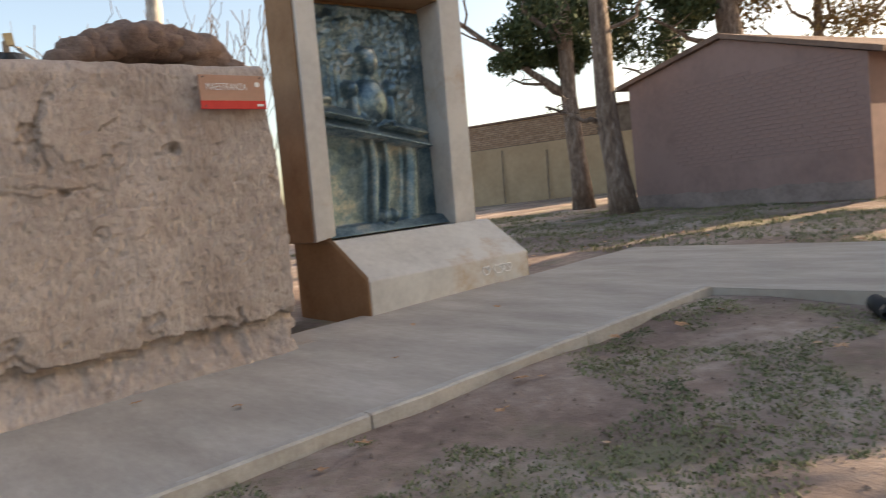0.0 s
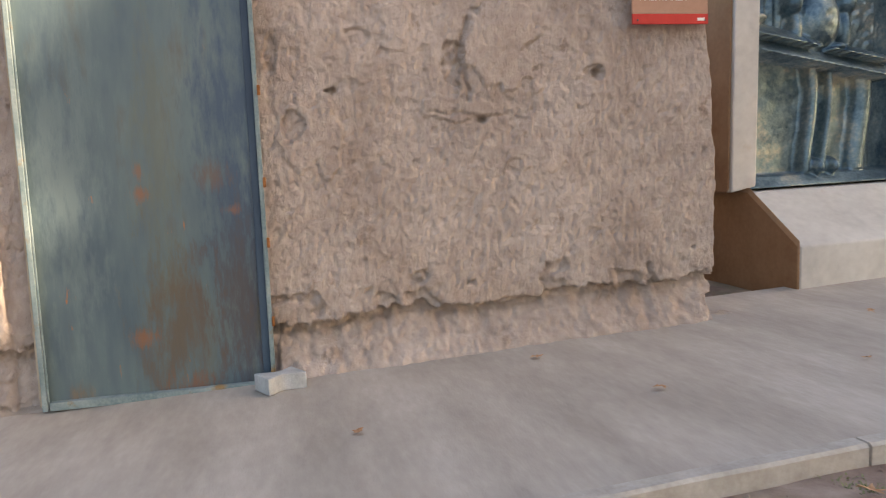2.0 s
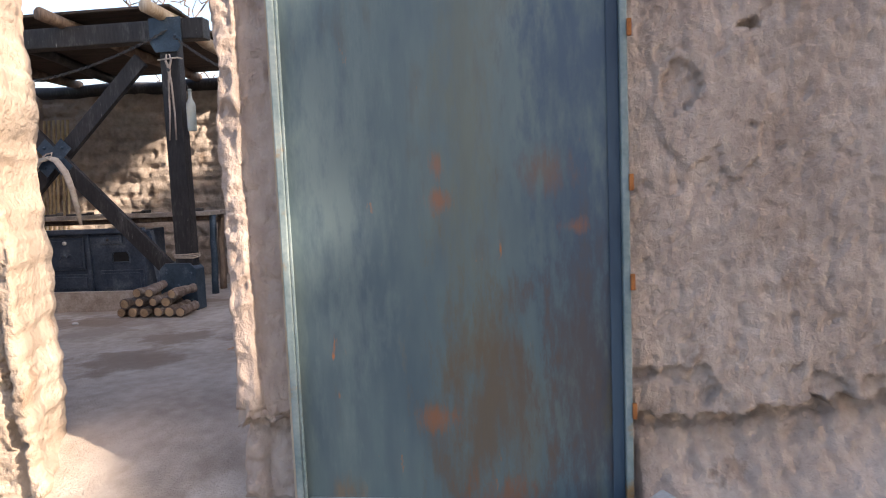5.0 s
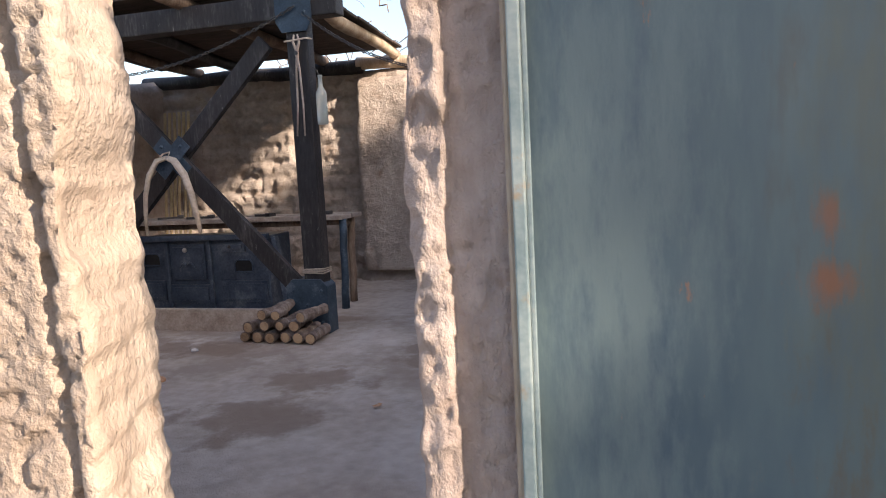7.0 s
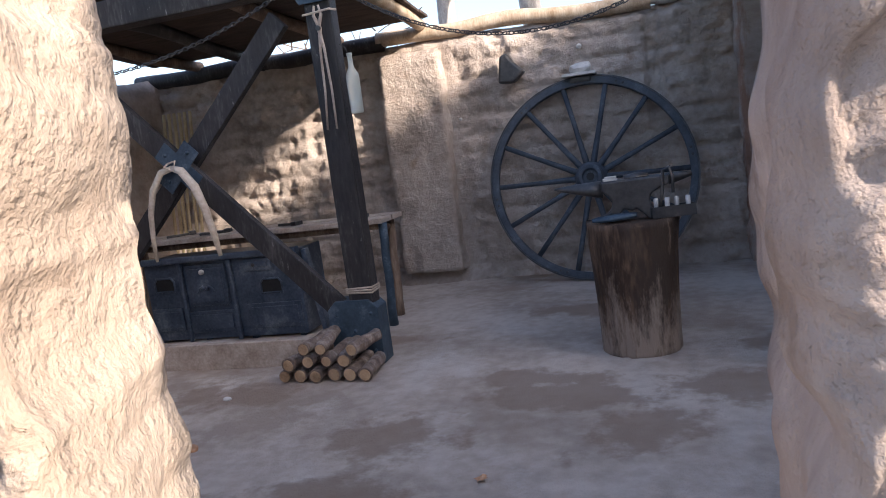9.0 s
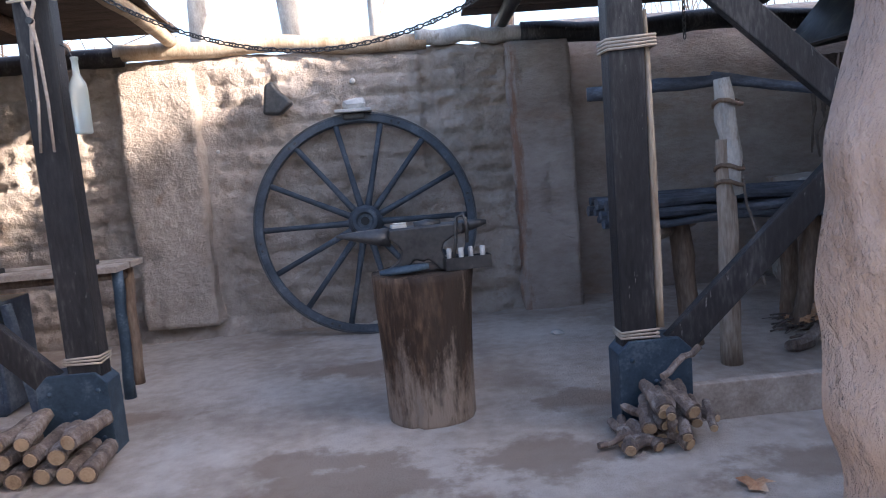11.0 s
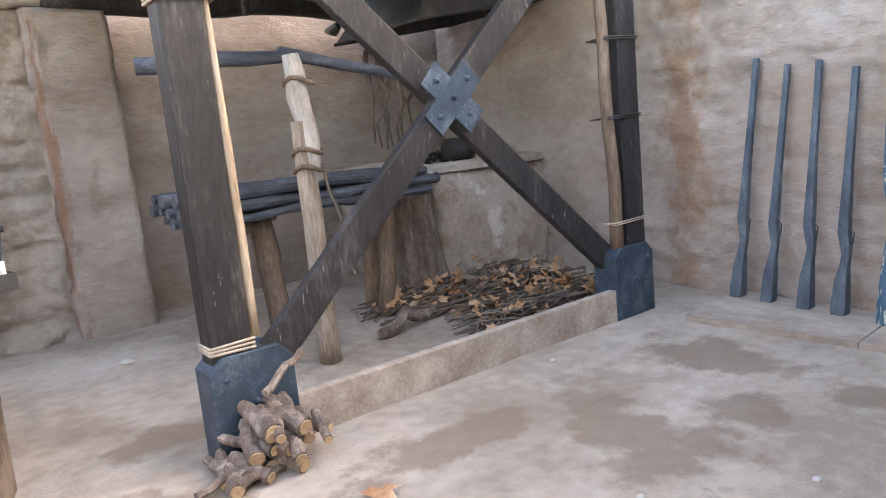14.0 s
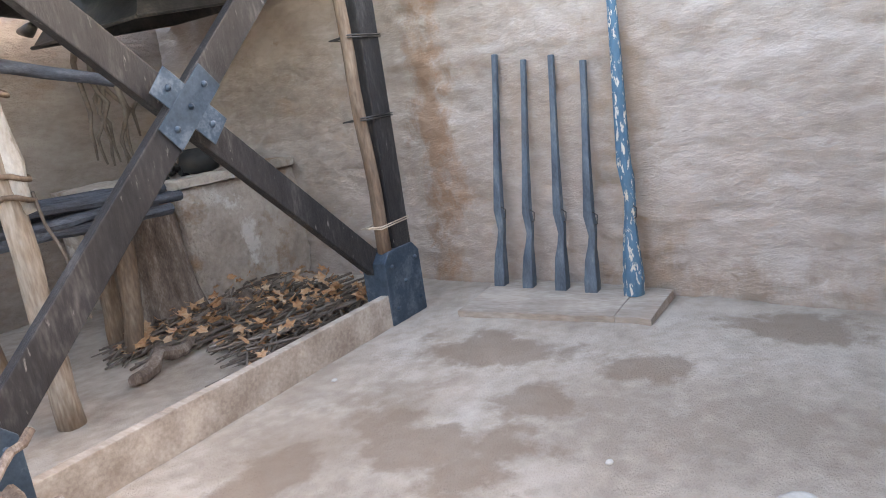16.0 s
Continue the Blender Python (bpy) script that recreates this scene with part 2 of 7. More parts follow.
MONUMENT = mat("monument_concrete", [(0.3, (0.42, 0.4, 0.38)), (0.6, (0.55, 0.53, 0.5))], 1.5, 0.75, ((60, 0.15, 0.003),), spots=((0.40, 0.27, 0.16), 1.2, 0.56, 0.72))
OCHRE = mat("ochre_paint", [(0.3, (0.23, 0.125, 0.065)), (0.7, (0.33, 0.20, 0.115))], 2.5, 0.8, ((60, 0.15, 0.003),))
BRONZE = mat("patinated_bronze", [(0.32, (0.06, 0.105, 0.14)), (0.52, (0.16, 0.23, 0.26)), (0.72, (0.4, 0.4, 0.35))], 3.2, 0.38, ((25, 0.5, 0.012), (80, 0.4, 0.004)), metal=0.75)
DIRT = mat("garden_dirt", [(0.36, (0.19, 0.13, 0.105)), (0.5, (0.28, 0.205, 0.165)), (0.64, (0.40, 0.315, 0.26))], 0.9, 0.96, ((9, 0.5, 0.03), (45, 0.7, 0.012)), spots=((0.17, 0.165, 0.09), 0.8, 0.53, 0.70))
GRASS = mat("grass_blades", [(0.3, (0.12, 0.14, 0.065)), (0.5, (0.20, 0.205, 0.10)), (0.7, (0.33, 0.29, 0.17))], 1.2, 0.7, ())
LEAF_DRY = mat("dry_leaf", [(0.3, (0.28, 0.125, 0.06)), (0.5, (0.47, 0.26, 0.14)), (0.7, (0.62, 0.47, 0.34))], 6, 0.8, ((60, 0.3, 0.003),))
GATE_BLUE = mat("weathered_gate_paint", [(0.34, (0.06, 0.094, 0.12)), (0.5, (0.098, 0.14, 0.15)), (0.66, (0.145, 0.186, 0.18))], 0.9, 0.40, ((50, 0.15, 0.003), (3, 0.2, 0.012)), stretch=(2.0, 1, 0.45), grain=0.16, spec=0.42, spots=((0.10, 0.085, 0.06), 1.7, 0.54, 0.70), spots2=((0.36, 0.13, 0.045), 7, 0.665, 0.71))


def stain_or_tone_patch(m, centre, radii, colour, amount=0.8):
    """A ragged patch of colour (rust, stain or painted-in sheen) of the given size on a material, in the object's own
    metres.
    """
    n, lk = m.node_tree.nodes, m.node_tree.links
    base = n["Principled BSDF"].inputs["Base Color"]
    was = base.links[0].from_socket
    tc = n.new("ShaderNodeTexCoord")
    mp = n.new("ShaderNodeMapping")
    mp.vector_type = 'TEXTURE'
    mp.inputs["Location"].default_value = centre
    mp.inputs["Scale"].default_value = radii
    lk.new(tc.outputs["Object"], mp.inputs["Vector"])
    ln = n.new("ShaderNodeVectorMath")
    ln.operation = 'LENGTH'
    lk.new(mp.outputs[0], ln.inputs[0])
    t = n.new("ShaderNodeTexNoise")
    t.inputs["Scale"].default_value, t.inputs["Detail"].default_value, t.inputs["Roughness"].default_value = 5.0, 8, 0.75
    st = n.new("ShaderNodeMapping")
    st.inputs["Scale"].default_value = (2.6, 1, 0.6)
    lk.new(tc.outputs["Object"], st.inputs["Vector"])
    lk.new(st.outputs[0], t.inputs["Vector"])
    a = n.new("ShaderNodeMath")
    a.operation = 'MULTIPLY_ADD'
    a.inputs[1].default_value = 5.0
    lk.new(t.outputs[0], a.inputs[0])
    lk.new(ln.outputs["Value"], a.inputs[2])
    r = n.new("ShaderNodeMapRange")
    r.inputs[1].default_value, r.inputs[2].default_value = 3.5, 2.6
    r.inputs[3].default_value, r.inputs[4].default_value = 0.0, amount
    lk.new(a.outputs[0], r.inputs[0])
    mx = n.new("ShaderNodeMix")
    mx.data_type = 'RGBA'
    lk.new(r.outputs[0], mx.inputs[0])
    lk.new(was, mx.inputs[6])
    mx.inputs[7].default_value = (*colour, 1)
    lk.new(mx.outputs[2], base)


def damp_stains(m, spots, colour, amount=0.8, ragged=1.4):
    """Several soft-edged stains (x, y, radius along x, radius along y) of one colour on a level surface."""
    n, lk = m.node_tree.nodes, m.node_tree.links
    base = n["Principled BSDF"].inputs["Base Color"]
    was = base.links[0].from_socket
    tc = n.new("ShaderNodeTexCoord")
    t = n.new("ShaderNodeTexNoise")
    t.inputs["Scale"].default_value, t.inputs["Detail"].default_value, t.inputs["Roughness"].default_value = 3.2, 6, 0.66
    lk.new(tc.outputs["Object"], t.inputs["Vector"])
    best = None
    for x, y, rx, ry in spots:
        mp = n.new("ShaderNodeMapping")
        mp.vector_type = 'TEXTURE'
        mp.inputs["Location"].default_value = (x, y, FLOOR)
        mp.inputs["Scale"].default_value = (rx, ry, 1)
        lk.new(tc.outputs["Object"], mp.inputs["Vector"])
        ln = n.new("ShaderNodeVectorMath")
        ln.operation = 'LENGTH'
        lk.new(mp.outputs[0], ln.inputs[0])
        if best is None:
            best = ln.outputs["Value"]
        else:
            mi = n.new("ShaderNodeMath")
            mi.operation = 'SMOOTH_MIN'
            mi.inputs[2].default_value = 0.35
            lk.new(best, mi.inputs[0])
            lk.new(ln.outputs["Value"], mi.inputs[1])
            best = mi.outputs[0]
    a = n.new("ShaderNodeMath")
    a.operation = 'MULTIPLY_ADD'
    a.inputs[1].default_value = ragged * 2
    lk.new(t.outputs[0], a.inputs[0])
    lk.new(best, a.inputs[2])
    r = n.new("ShaderNodeMapRange")
    r.interpolation_type = 'SMOOTHSTEP'
    r.inputs[1].default_value, r.inputs[2].default_value = ragged + 1.25, ragged + 0.55
    r.inputs[3].default_value, r.inputs[4].default_value = 0.0, amount
    lk.new(a.outputs[0], r.inputs[0])
    mx = n.new("ShaderNodeMix")
    mx.data_type = 'RGBA'
    lk.new(r.outputs[0], mx.inputs[0])
    lk.new(was, mx.inputs[6])
    mx.inputs[7].default_value = (*colour, 1)
    lk.new(mx.outputs[2], base)


FLOOR = 0.127     # height of the yard's floor
damp_stains(SOIL, ((1.1, 6.94, 0.17, 0.16), (0.93, 6.68, 0.16, 0.2), (0.89, 6.45, 0.26, 0.17), (1.35, 6.49, 0.16, 0.15), (1.78, 6.87, 0.18, 0.3), (1.7, 6.18, 0.14, 0.18), (2.2, 5.7, 0.2, 0.3),
                   (-0.48, 7.4, 0.34, 0.2), (-0.25, 7.98, 0.2, 0.14), (-1.37, 8.83, 0.3, 0.12), (-1.32, 7.33, 0.36, 0.2), (-0.98, 6.93, 0.34, 0.2),
                   (-1.95, 6.87, 0.34, 0.18), (-2.0, 6.3, 0.4, 0.24), (-3.07, 7.41, 0.4, 0.2), (-1.5, 7.55, 0.3, 0.13), (-2.4, 8.35, 0.24, 0.1), (0.35, 7.1, 0.4, 0.12)), (0.26, 0.185, 0.135), 0.72, 2.3)
stain_or_tone_patch(MUD_STAINED, (2.76, 7.66, 1.0), (0.5, 0.17, 1.5), (0.33, 0.19, 0.115), 0.75)
stain_or_tone_patch(MUD_STAINED, (2.62, 6.45, 0.95), (0.5, 0.20, 1.1), (0.34, 0.245, 0.175), 0.5)
stain_or_tone_patch(MUD_STAINED, (2.62, 6.9, 1.0), (0.5, 0.35, 0.5), (0.35, 0.26, 0.195), 0.4)
# darker brown band low along the wall's foot
stain_or_tone_patch(MUD_STAINED, (2.6, 6.0, 0.2), (0.5, 1.2, 0.14), (0.30, 0.215, 0.16), 0.6)
stain_or_tone_patch(MUD_PINK, (-0.12, 9.95, 1.0), (0.05, 0.5, 1.4), (0.25, 0.125, 0.075), 0.8)
# darker right side and paler reflection at left, put into the sheet's colour
stain_or_tone_patch(GATE_BLUE, (0.40, 0, 1.0), (0.20, 1, 1.5), (0.035, 0.066, 0.115), 0.8)
stain_or_tone_patch(GATE_BLUE, (-0.38, 0, 1.1), (0.20, 1, 0.9), (0.155, 0.20, 0.195), 0.55)
stain_or_tone_patch(GATE_BLUE, (0.05, 0, 1.15), (0.12, 1, 0.95), (0.13, 0.13, 0.085), 0.45)
stain_or_tone_patch(GATE_BLUE, (0.38, 0, 0.50), (0.13, 1, 0.50), (0.085, 0.062, 0.05), 0.65)
stain_or_tone_patch(GATE_BLUE, (0.12, 0, 0.30), (0.24, 1, 0.50), (0.115, 0.080, 0.050), 0.75)
stain_or_tone_patch(GATE_BLUE, (-0.06, 0, 0.31), (0.08, 1, 0.05), (0.25, 0.10, 0.04), 0.7)
stain_or_tone_patch(GATE_BLUE, (0.14, 0, 0.06), (0.12, 1, 0.10), (0.22, 0.09, 0.04), 0.6)
stain_or_tone_patch(GATE_BLUE, (-0.04, 0, 1.12), (0.03, 1, 0.05), (0.26, 0.10, 0.04), 0.6)
stain_or_tone_patch(GATE_BLUE, (-0.04, 0, 1.02), (0.05, 1, 0.045), (0.26, 0.10, 0.04), 0.7)
stain_or_tone_patch(GATE_BLUE, (0.38, 0, 0.92), (0.05, 1, 0.03), (0.26, 0.10, 0.04), 0.7)
stain_or_tone_patch(GATE_BLUE, (0.30, 0, 1.10), (0.09, 1, 0.10), (0.16, 0.09, 0.05), 0.6)
stain_or_tone_patch(GATE_BLUE, (-0.38, 0, 0.06), (0.06, 1, 0.06), (0.20, 0.12, 0.06), 0.6)
GATE_FOLD = mat("gate_fold_paint", [(0.34, (0.030, 0.052, 0.085)), (0.66, (0.062, 0.095, 0.13))], 1.5, 0.45, ((50, 0.15, 0.003),), stretch=(2, 1, 0.5), spots=((0.16, 0.08, 0.035), 5, 0.62, 0.70))
GATE_TRIM = mat("gate_frame_paint", [(0.3, (0.11, 0.165, 0.18)), (0.7, (0.27, 0.32, 0.315))], 7, 0.55, ((60, 0.3, 0.003),), spots=((0.27, 0.17, 0.08), 6, 0.58, 0.68))
RUST = mat("rust", [(0.3, (0.20, 0.07, 0.02)), (0.7, (0.42, 0.17, 0.06))], 14, 0.9, ((60, 0.4, 0.002),))
WOOD_DARK = mat("dark_stained_beam", [(0.32, (0.016, 0.015, 0.016)), (0.54, (0.03, 0.028, 0.029)), (0.76, (0.085, 0.078, 0.075))], 2.2, 0.55, ((16, 0.35, 0.006), (70, 0.5, 0.004)), stretch=(3, 3, 0.7), grain=0.6, rand=1, spots=((0.22, 0.205, 0.195), 16, 0.65, 0.72))
WOOD_BROWN = mat("brown_old_wood", [(0.3, (0.09, 0.06, 0.042)), (0.5, (0.17, 0.118, 0.085)), (0.7, (0.28, 0.21, 0.155))], 2.4, 0.75, ((14, 0.5, 0.008), (60, 0.4, 0.003)), stretch=(3, 3, 0.6), grain=0.5, rand=1)
WOOD_PALE = mat("pale_dry_wood", [(0.3, (0.27, 0.19, 0.12)), (0.5, (0.40, 0.31, 0.22)), (0.7, (0.52, 0.43, 0.33))], 2.4, 0.8, ((14, 0.5, 0.008), (60, 0.4, 0.003)), stretch=(3, 3, 0.6), grain=0.5, rand=1)
POLE_GREY = mat("grey_brown_pole", [(0.3, (0.17, 0.125, 0.09)), (0.5, (0.28, 0.22, 0.17)), (0.7, (0.42, 0.355, 0.295))], 2.4, 0.85, ((14, 0.6, 0.01), (60, 0.5, 0.004)), stretch=(3, 3, 0.5), grain=0.55, rand=1)
WOOD_GREY = mat("grey_board", [(0.3, (0.24, 0.19, 0.155)), (0.5, (0.34, 0.28, 0.235)), (0.7, (0.45, 0.385, 0.33))], 2.2, 0.85, ((14, 0.4, 0.006), (60, 0.4, 0.003)), stretch=(3, 0.8, 3), grain=0.5, rand=1)
BARK = mat("rough_bark", [(0.3, (0.09, 0.065, 0.052)), (0.5, (0.18, 0.135, 0.11)), (0.7, (0.34, 0.285, 0.245))], 6, 0.95, ((12, 0.8, 0.02), (50, 0.7, 0.008)), stretch=(2.5, 2.5, 0.7), rand=1)
BARK_PALE = mat("pale_bark", [(0.3, (0.28, 0.25, 0.22)), (0.55, (0.46, 0.43, 0.39)), (0.72, (0.60, 0.57, 0.53))], 4, 0.9, ((12, 0.5, 0.02), (50, 0.5, 0.008)), stretch=(2, 2, 0.8), spots=((0.20, 0.16, 0.13), 3, 0.58, 0.66))
LOG_CUT = mat("cut_log_end", [(0.3, (0.24, 0.15, 0.085)), (0.6, (0.43, 0.30, 0.185))], 10, 0.85, ((40, 0.4, 0.003),))
STUMP = mat("stump_wood", [(0.34, (0.016, 0.01, 0.007)), (0.5, (0.05, 0.029, 0.018)), (0.66, (0.15, 0.095, 0.06))], 2.2, 0.75, ((12, 0.8, 0.015), (60, 0.6, 0.005)), stretch=(2.2, 2.2, 0.5), grain=0.4, spots=((0.05, 0.035, 0.026), 1.6, 0.50, 0.62), spots2=((0.27, 0.205, 0.15), 3.2, 0.62, 0.70))
stain_or_tone_patch(STUMP, (-0.945, 7.99, 0.17), (1.4, 1.4, 0.34), (0.30, 0.235, 0.185), 0.9)
BLACK_WOOD = mat("charred_blue_wood", [(0.3, (0.03, 0.034, 0.042)), (0.55, (0.075, 0.085, 0.105)), (0.75, (0.15, 0.17, 0.205))], 4, 0.6, ((20, 0.7, 0.01), (80, 0.4, 0.003)), stretch=(1, 3, 3), rand=1)
WHEEL_PAINT = mat("wheel_paint", [(0.3, (0.035, 0.042, 0.053)), (0.6, (0.075, 0.088, 0.105)), (0.75, (0.14, 0.16, 0.18))], 6, 0.65, ((40, 0.5, 0.004),))
IRON = mat("dark_iron", [(0.3, (0.045, 0.045, 0.048)), (0.6, (0.095, 0.092, 0.09)), (0.75, (0.17, 0.15, 0.135))], 5, 0.5, ((30, 0.4, 0.005), (120, 0.3, 0.002)), metal=0.7)
IRON_BLUE = mat("blued_iron_plate", [(0.3, (0.028, 0.044, 0.064)), (0.55, (0.055, 0.084, 0.116)), (0.75, (0.14, 0.175, 0.215))], 7, 0.5, ((30, 0.4, 0.004), (120, 0.3, 0.002)), metal=0.35, rand=1)
STOVE = mat("stove_enamel", [(0.3, (0.035, 0.05, 0.075)), (0.55, (0.08, 0.105, 0.145)), (0.75, (0.19, 0.225, 0.265))], 5, 0.4, ((30, 0.3, 0.004),), metal=0.3)
GUN = mat("blue_grey_gun_wood", [(0.3, (0.04, 0.055, 0.075)), (0.55, (0.09, 0.12, 0.15)), (0.75, (0.19, 0.22, 0.24))], 7, 0.6, ((50, 0.4, 0.003),), stretch=(2, 2, 0.6), rand=1)
GUN_PEEL = mat("peeling_blue_paint", [(0.3, (0.04, 0.10, 0.16)), (0.6, (0.075, 0.17, 0.25))], 6, 0.6, ((50, 0.5, 0.004),), stretch=(1, 1, 0.3), spots=((0.55, 0.51, 0.44), 60, 0.56, 0.59))
ROPE = mat("pale_rope", [(0.3, (0.34, 0.28, 0.22)), (0.7, (0.55, 0.47, 0.39))], 20, 0.95, ((120, 0.5, 0.002),))
HORN = mat("pale_horn", [(0.3, (0.30, 0.24, 0.18)), (0.6, (0.52, 0.45, 0.37))], 5, 0.5, ((60, 0.3, 0.002),))
CANE = mat("dry_cane", [(0.3, (0.40, 0.29, 0.15)), (0.7, (0.58, 0.46, 0.28))], 6, 0.7, ((60, 0.3, 0.002),))
STONE = mat("pale_stone", [(0.3, (0.40, 0.38, 0.35)), (0.7, (0.62, 0.59, 0.55))], 6, 0.9, ((25, 0.6, 0.01), (90, 0.4, 0.004)))
PAVER = mat("paver_concrete", [(0.3, (0.30, 0.31, 0.31)), (0.7, (0.45, 0.46, 0.46))], 9, 0.9, ((60, 0.6, 0.004),))
ROOF_DARK = mat("dark_roof_boards", [(0.3, (0.035, 0.027, 0.022)), (0.7, (0.085, 0.062, 0.05))], 4, 0.9, ((20, 0.6, 0.01),), stretch=(1, 4, 1))
SIGN_RED = mat("sign_red", [(0.3, (0.52, 0.035, 0.03)), (0.7, (0.60, 0.05, 0.04))], 6, 0.4, ())
SIGN_BEIGE = mat("sign_brown", [(0.3, (0.40, 0.22, 0.15)), (0.7, (0.48, 0.28, 0.20))], 3, 0.4, ())
SIGN_WHITE = mat("sign_white", [(0.3, (0.74, 0.72, 0.70)), (0.7, (0.82, 0.80, 0.78))], 6, 0.4, ())
HOUSE_PAINT = mat("mauve_house_paint", [(0.3, (0.20, 0.135, 0.125)), (0.6, (0.27, 0.185, 0.17))], 0.8, 0.9, ((3, 0.2, 0.02), (40, 0.3, 0.006)))
HOUSE_BASE = mat("peeled_base", [(0.3, (0.15, 0.115, 0.105)), (0.6, (0.26, 0.215, 0.20))], 1.5, 0.95, ((12, 0.5, 0.02),))
FENCE_PLASTER = mat("tan_plaster", [(0.3, (0.34, 0.25, 0.16)), (0.7, (0.47, 0.36, 0.24))], 0.6, 0.9, ((20, 0.2, 0.01),))
BRICK = mat("old_brick", [(0.3, (0.24, 0.15, 0.10)), (0.7, (0.44, 0.32, 0.23))], 3, 0.9, ((30, 0.4, 0.008),), rand=1)
MORTAR = mat("brick_mortar", [(0.3, (0.13, 0.10, 0.08)), (0.7, (0.22, 0.18, 0.15))], 6, 0.95, ((40, 0.4, 0.006),))
FOLIAGE = mat("conifer_leaves", [(0.3, (0.028, 0.045, 0.018)), (0.55, (0.06, 0.085, 0.035)), (0.75, (0.13, 0.14, 0.06))], 1.5, 0.7, ())
FOLIAGE_PALE = mat("autumn_leaves", [(0.3, (0.12, 0.075, 0.03)), (0.55, (0.20, 0.14, 0.06)), (0.75, (0.30, 0.23, 0.11))], 1.2, 0.8, ())
TWIG = mat("twigs", [(0.3, (0.09, 0.068, 0.056)), (0.7, (0.24, 0.195, 0.165))], 5, 0.95, ((60, 0.4, 0.003),))
BLACK = mat("black_rubber", [(0.3, (0.012, 0.012, 0.012)), (0.7, (0.03, 0.03, 0.03))], 5, 0.6, ())
TOWER = mat("grey_mast", [(0.3, (0.4, 0.42, 0.45)), (0.7, (0.5, 0.52, 0.55))], 5, 0.6, ())


def glass(name):
    m = bpy.data.materials.new(name)
    m.use_nodes = True
    b = m.node_tree.nodes["Principled BSDF"]
    b.inputs["Base Color"].default_value = (0.72, 0.76, 0.70, 1)
    b.inputs["Transmission Weight"].default_value = 0.65
    b.inputs["Roughness"].default_value = 0.28
    b.inputs["IOR"].default_value = 1.45
    return m


GLASS = glass("dusty_glass")

def rise(x):
    """The ground outside climbs gently along the wall."""
    x = max(-4.0, min(x, 26.0))
    return 0.043 * (x + 0.5)


# ---- setting: ground, path, yard floor ----
def sheet(name, xs, ys, zfn, material, label, category):
    bm = bmesh.new()
    vs = [[bm.verts.new((x, y, zfn(x, y))) for y in ys] for x in xs]
    for i in range(len(xs) - 1):
        for j in range(len(ys) - 1):
            bm.faces.new((vs[i][j], vs[i + 1][j], vs[i + 1][j + 1], vs[i][j + 1]))
    return tagged(part(name, bm, material, smooth=True), label, category, kind="structure")


def steps(a, b, d):
    n = max(1, round((b - a) / d))
    return [a + (b - a) * i / n for i in range(n + 1)]


def ground_z(x, y):
    near = -5 < x < 16 and -6 < y < 12
    z = rise(x) - 0.07 + (nz(x, y, 0, 0.9) * 0.05 + nz(x, y, 3, 3.0) * 0.018 if near else 0)
    inside = -6.2 < x < 3.6 and 4.9 < y < 11
    return z - 0.25 if inside else z


sheet("ground", [-900, -200, -40, -12] + steps(-6, 16, 0.16) + [18, 21, 26, 40, 90, 300, 1200], [-900, -200, -40, -12] + steps(-6, 12, 0.16) + [14, 18, 24, 34, 60, 150, 400, 1200],
      ground_z, DIRT, "brown garden soil with thin worn grass", "ground")


def paving(name, x0, x1, y0, y1, dy0=0.0):
    bm = bmesh.new()
    xs, ys = steps(x0, x1, 0.14), steps(y0, y1, 0.14)
    top = [[bm.verts.new((x, y + (dy0 * (x - x0) if j == 0 else 0) + (0.012 * nz(x, 1, 1, 2.5) if j == 0 else 0), rise(x) + 0.006 * nz(x, y, 7, 1.3))) for j, y in enumerate(ys)] for x in xs]
    for i in range(len(xs) - 1):
        for j in range(len(ys) - 1):
            bm.faces.new((top[i][j], top[i + 1][j], top[i + 1][j + 1], top[i][j + 1]))
    edges = [[r[0] for r in top], list(reversed([r[-1] for r in top])), list(reversed(top[0])), top[-1]]
    for e in edges:
        low = [bm.verts.new(v.co - V(0, 0, 0.2)) for v in e]
        for k in range(len(e) - 1):
            bm.faces.new((e[k + 1], e[k], low[k], low[k + 1]))
    return tagged(part(name, bm, CONCRETE, smooth=False), "smooth trowelled grey-brown concrete footpath", "footpath", kind="structure")


paving("pavement", -4.0, 5.62, 2.95, 5.3)
paving("pavement", 5.622, 7.85, -3.0, 5.12)
# pale worn edging strips between the joints of the kerb
kerb = thing("kerb", "pale worn concrete kerb edging the footpath", "kerb", kind="structure")
joint = -4.0
while joint < 5.5:
    end = min(joint + 1.62, 5.62)
    bm = bmesh.new()
    nseg = 10
    prof = [(-0.012, -0.14), (-0.012, 0.004), (0.0, 0.014), (0.055, 0.013), (0.06, -0.02)]
    rows = []
    for k in range(nseg + 1):
        x = joint + 0.006 + (end - joint - 0.012) * k / nseg
        w = 0.006 * nz(x, 4, 2, 3)
        rows.append([bm.verts.new((x, 2.945 + py + w + 0.012 * nz(x, 1, 1, 2.5), rise(x) + pz)) for py, pz in prof])
    for a, b in zip(rows, rows[1:]):
        for k in range(len(prof) - 1):
            bm.faces.new((a[k], b[k], b[k + 1], a[k + 1]))
    bm.faces.new(rows[0])
    bm.faces.new(list(reversed(rows[-1])))
    part("kerbstone", bm, CONCRETE_EDGE, kerb)
    joint = end


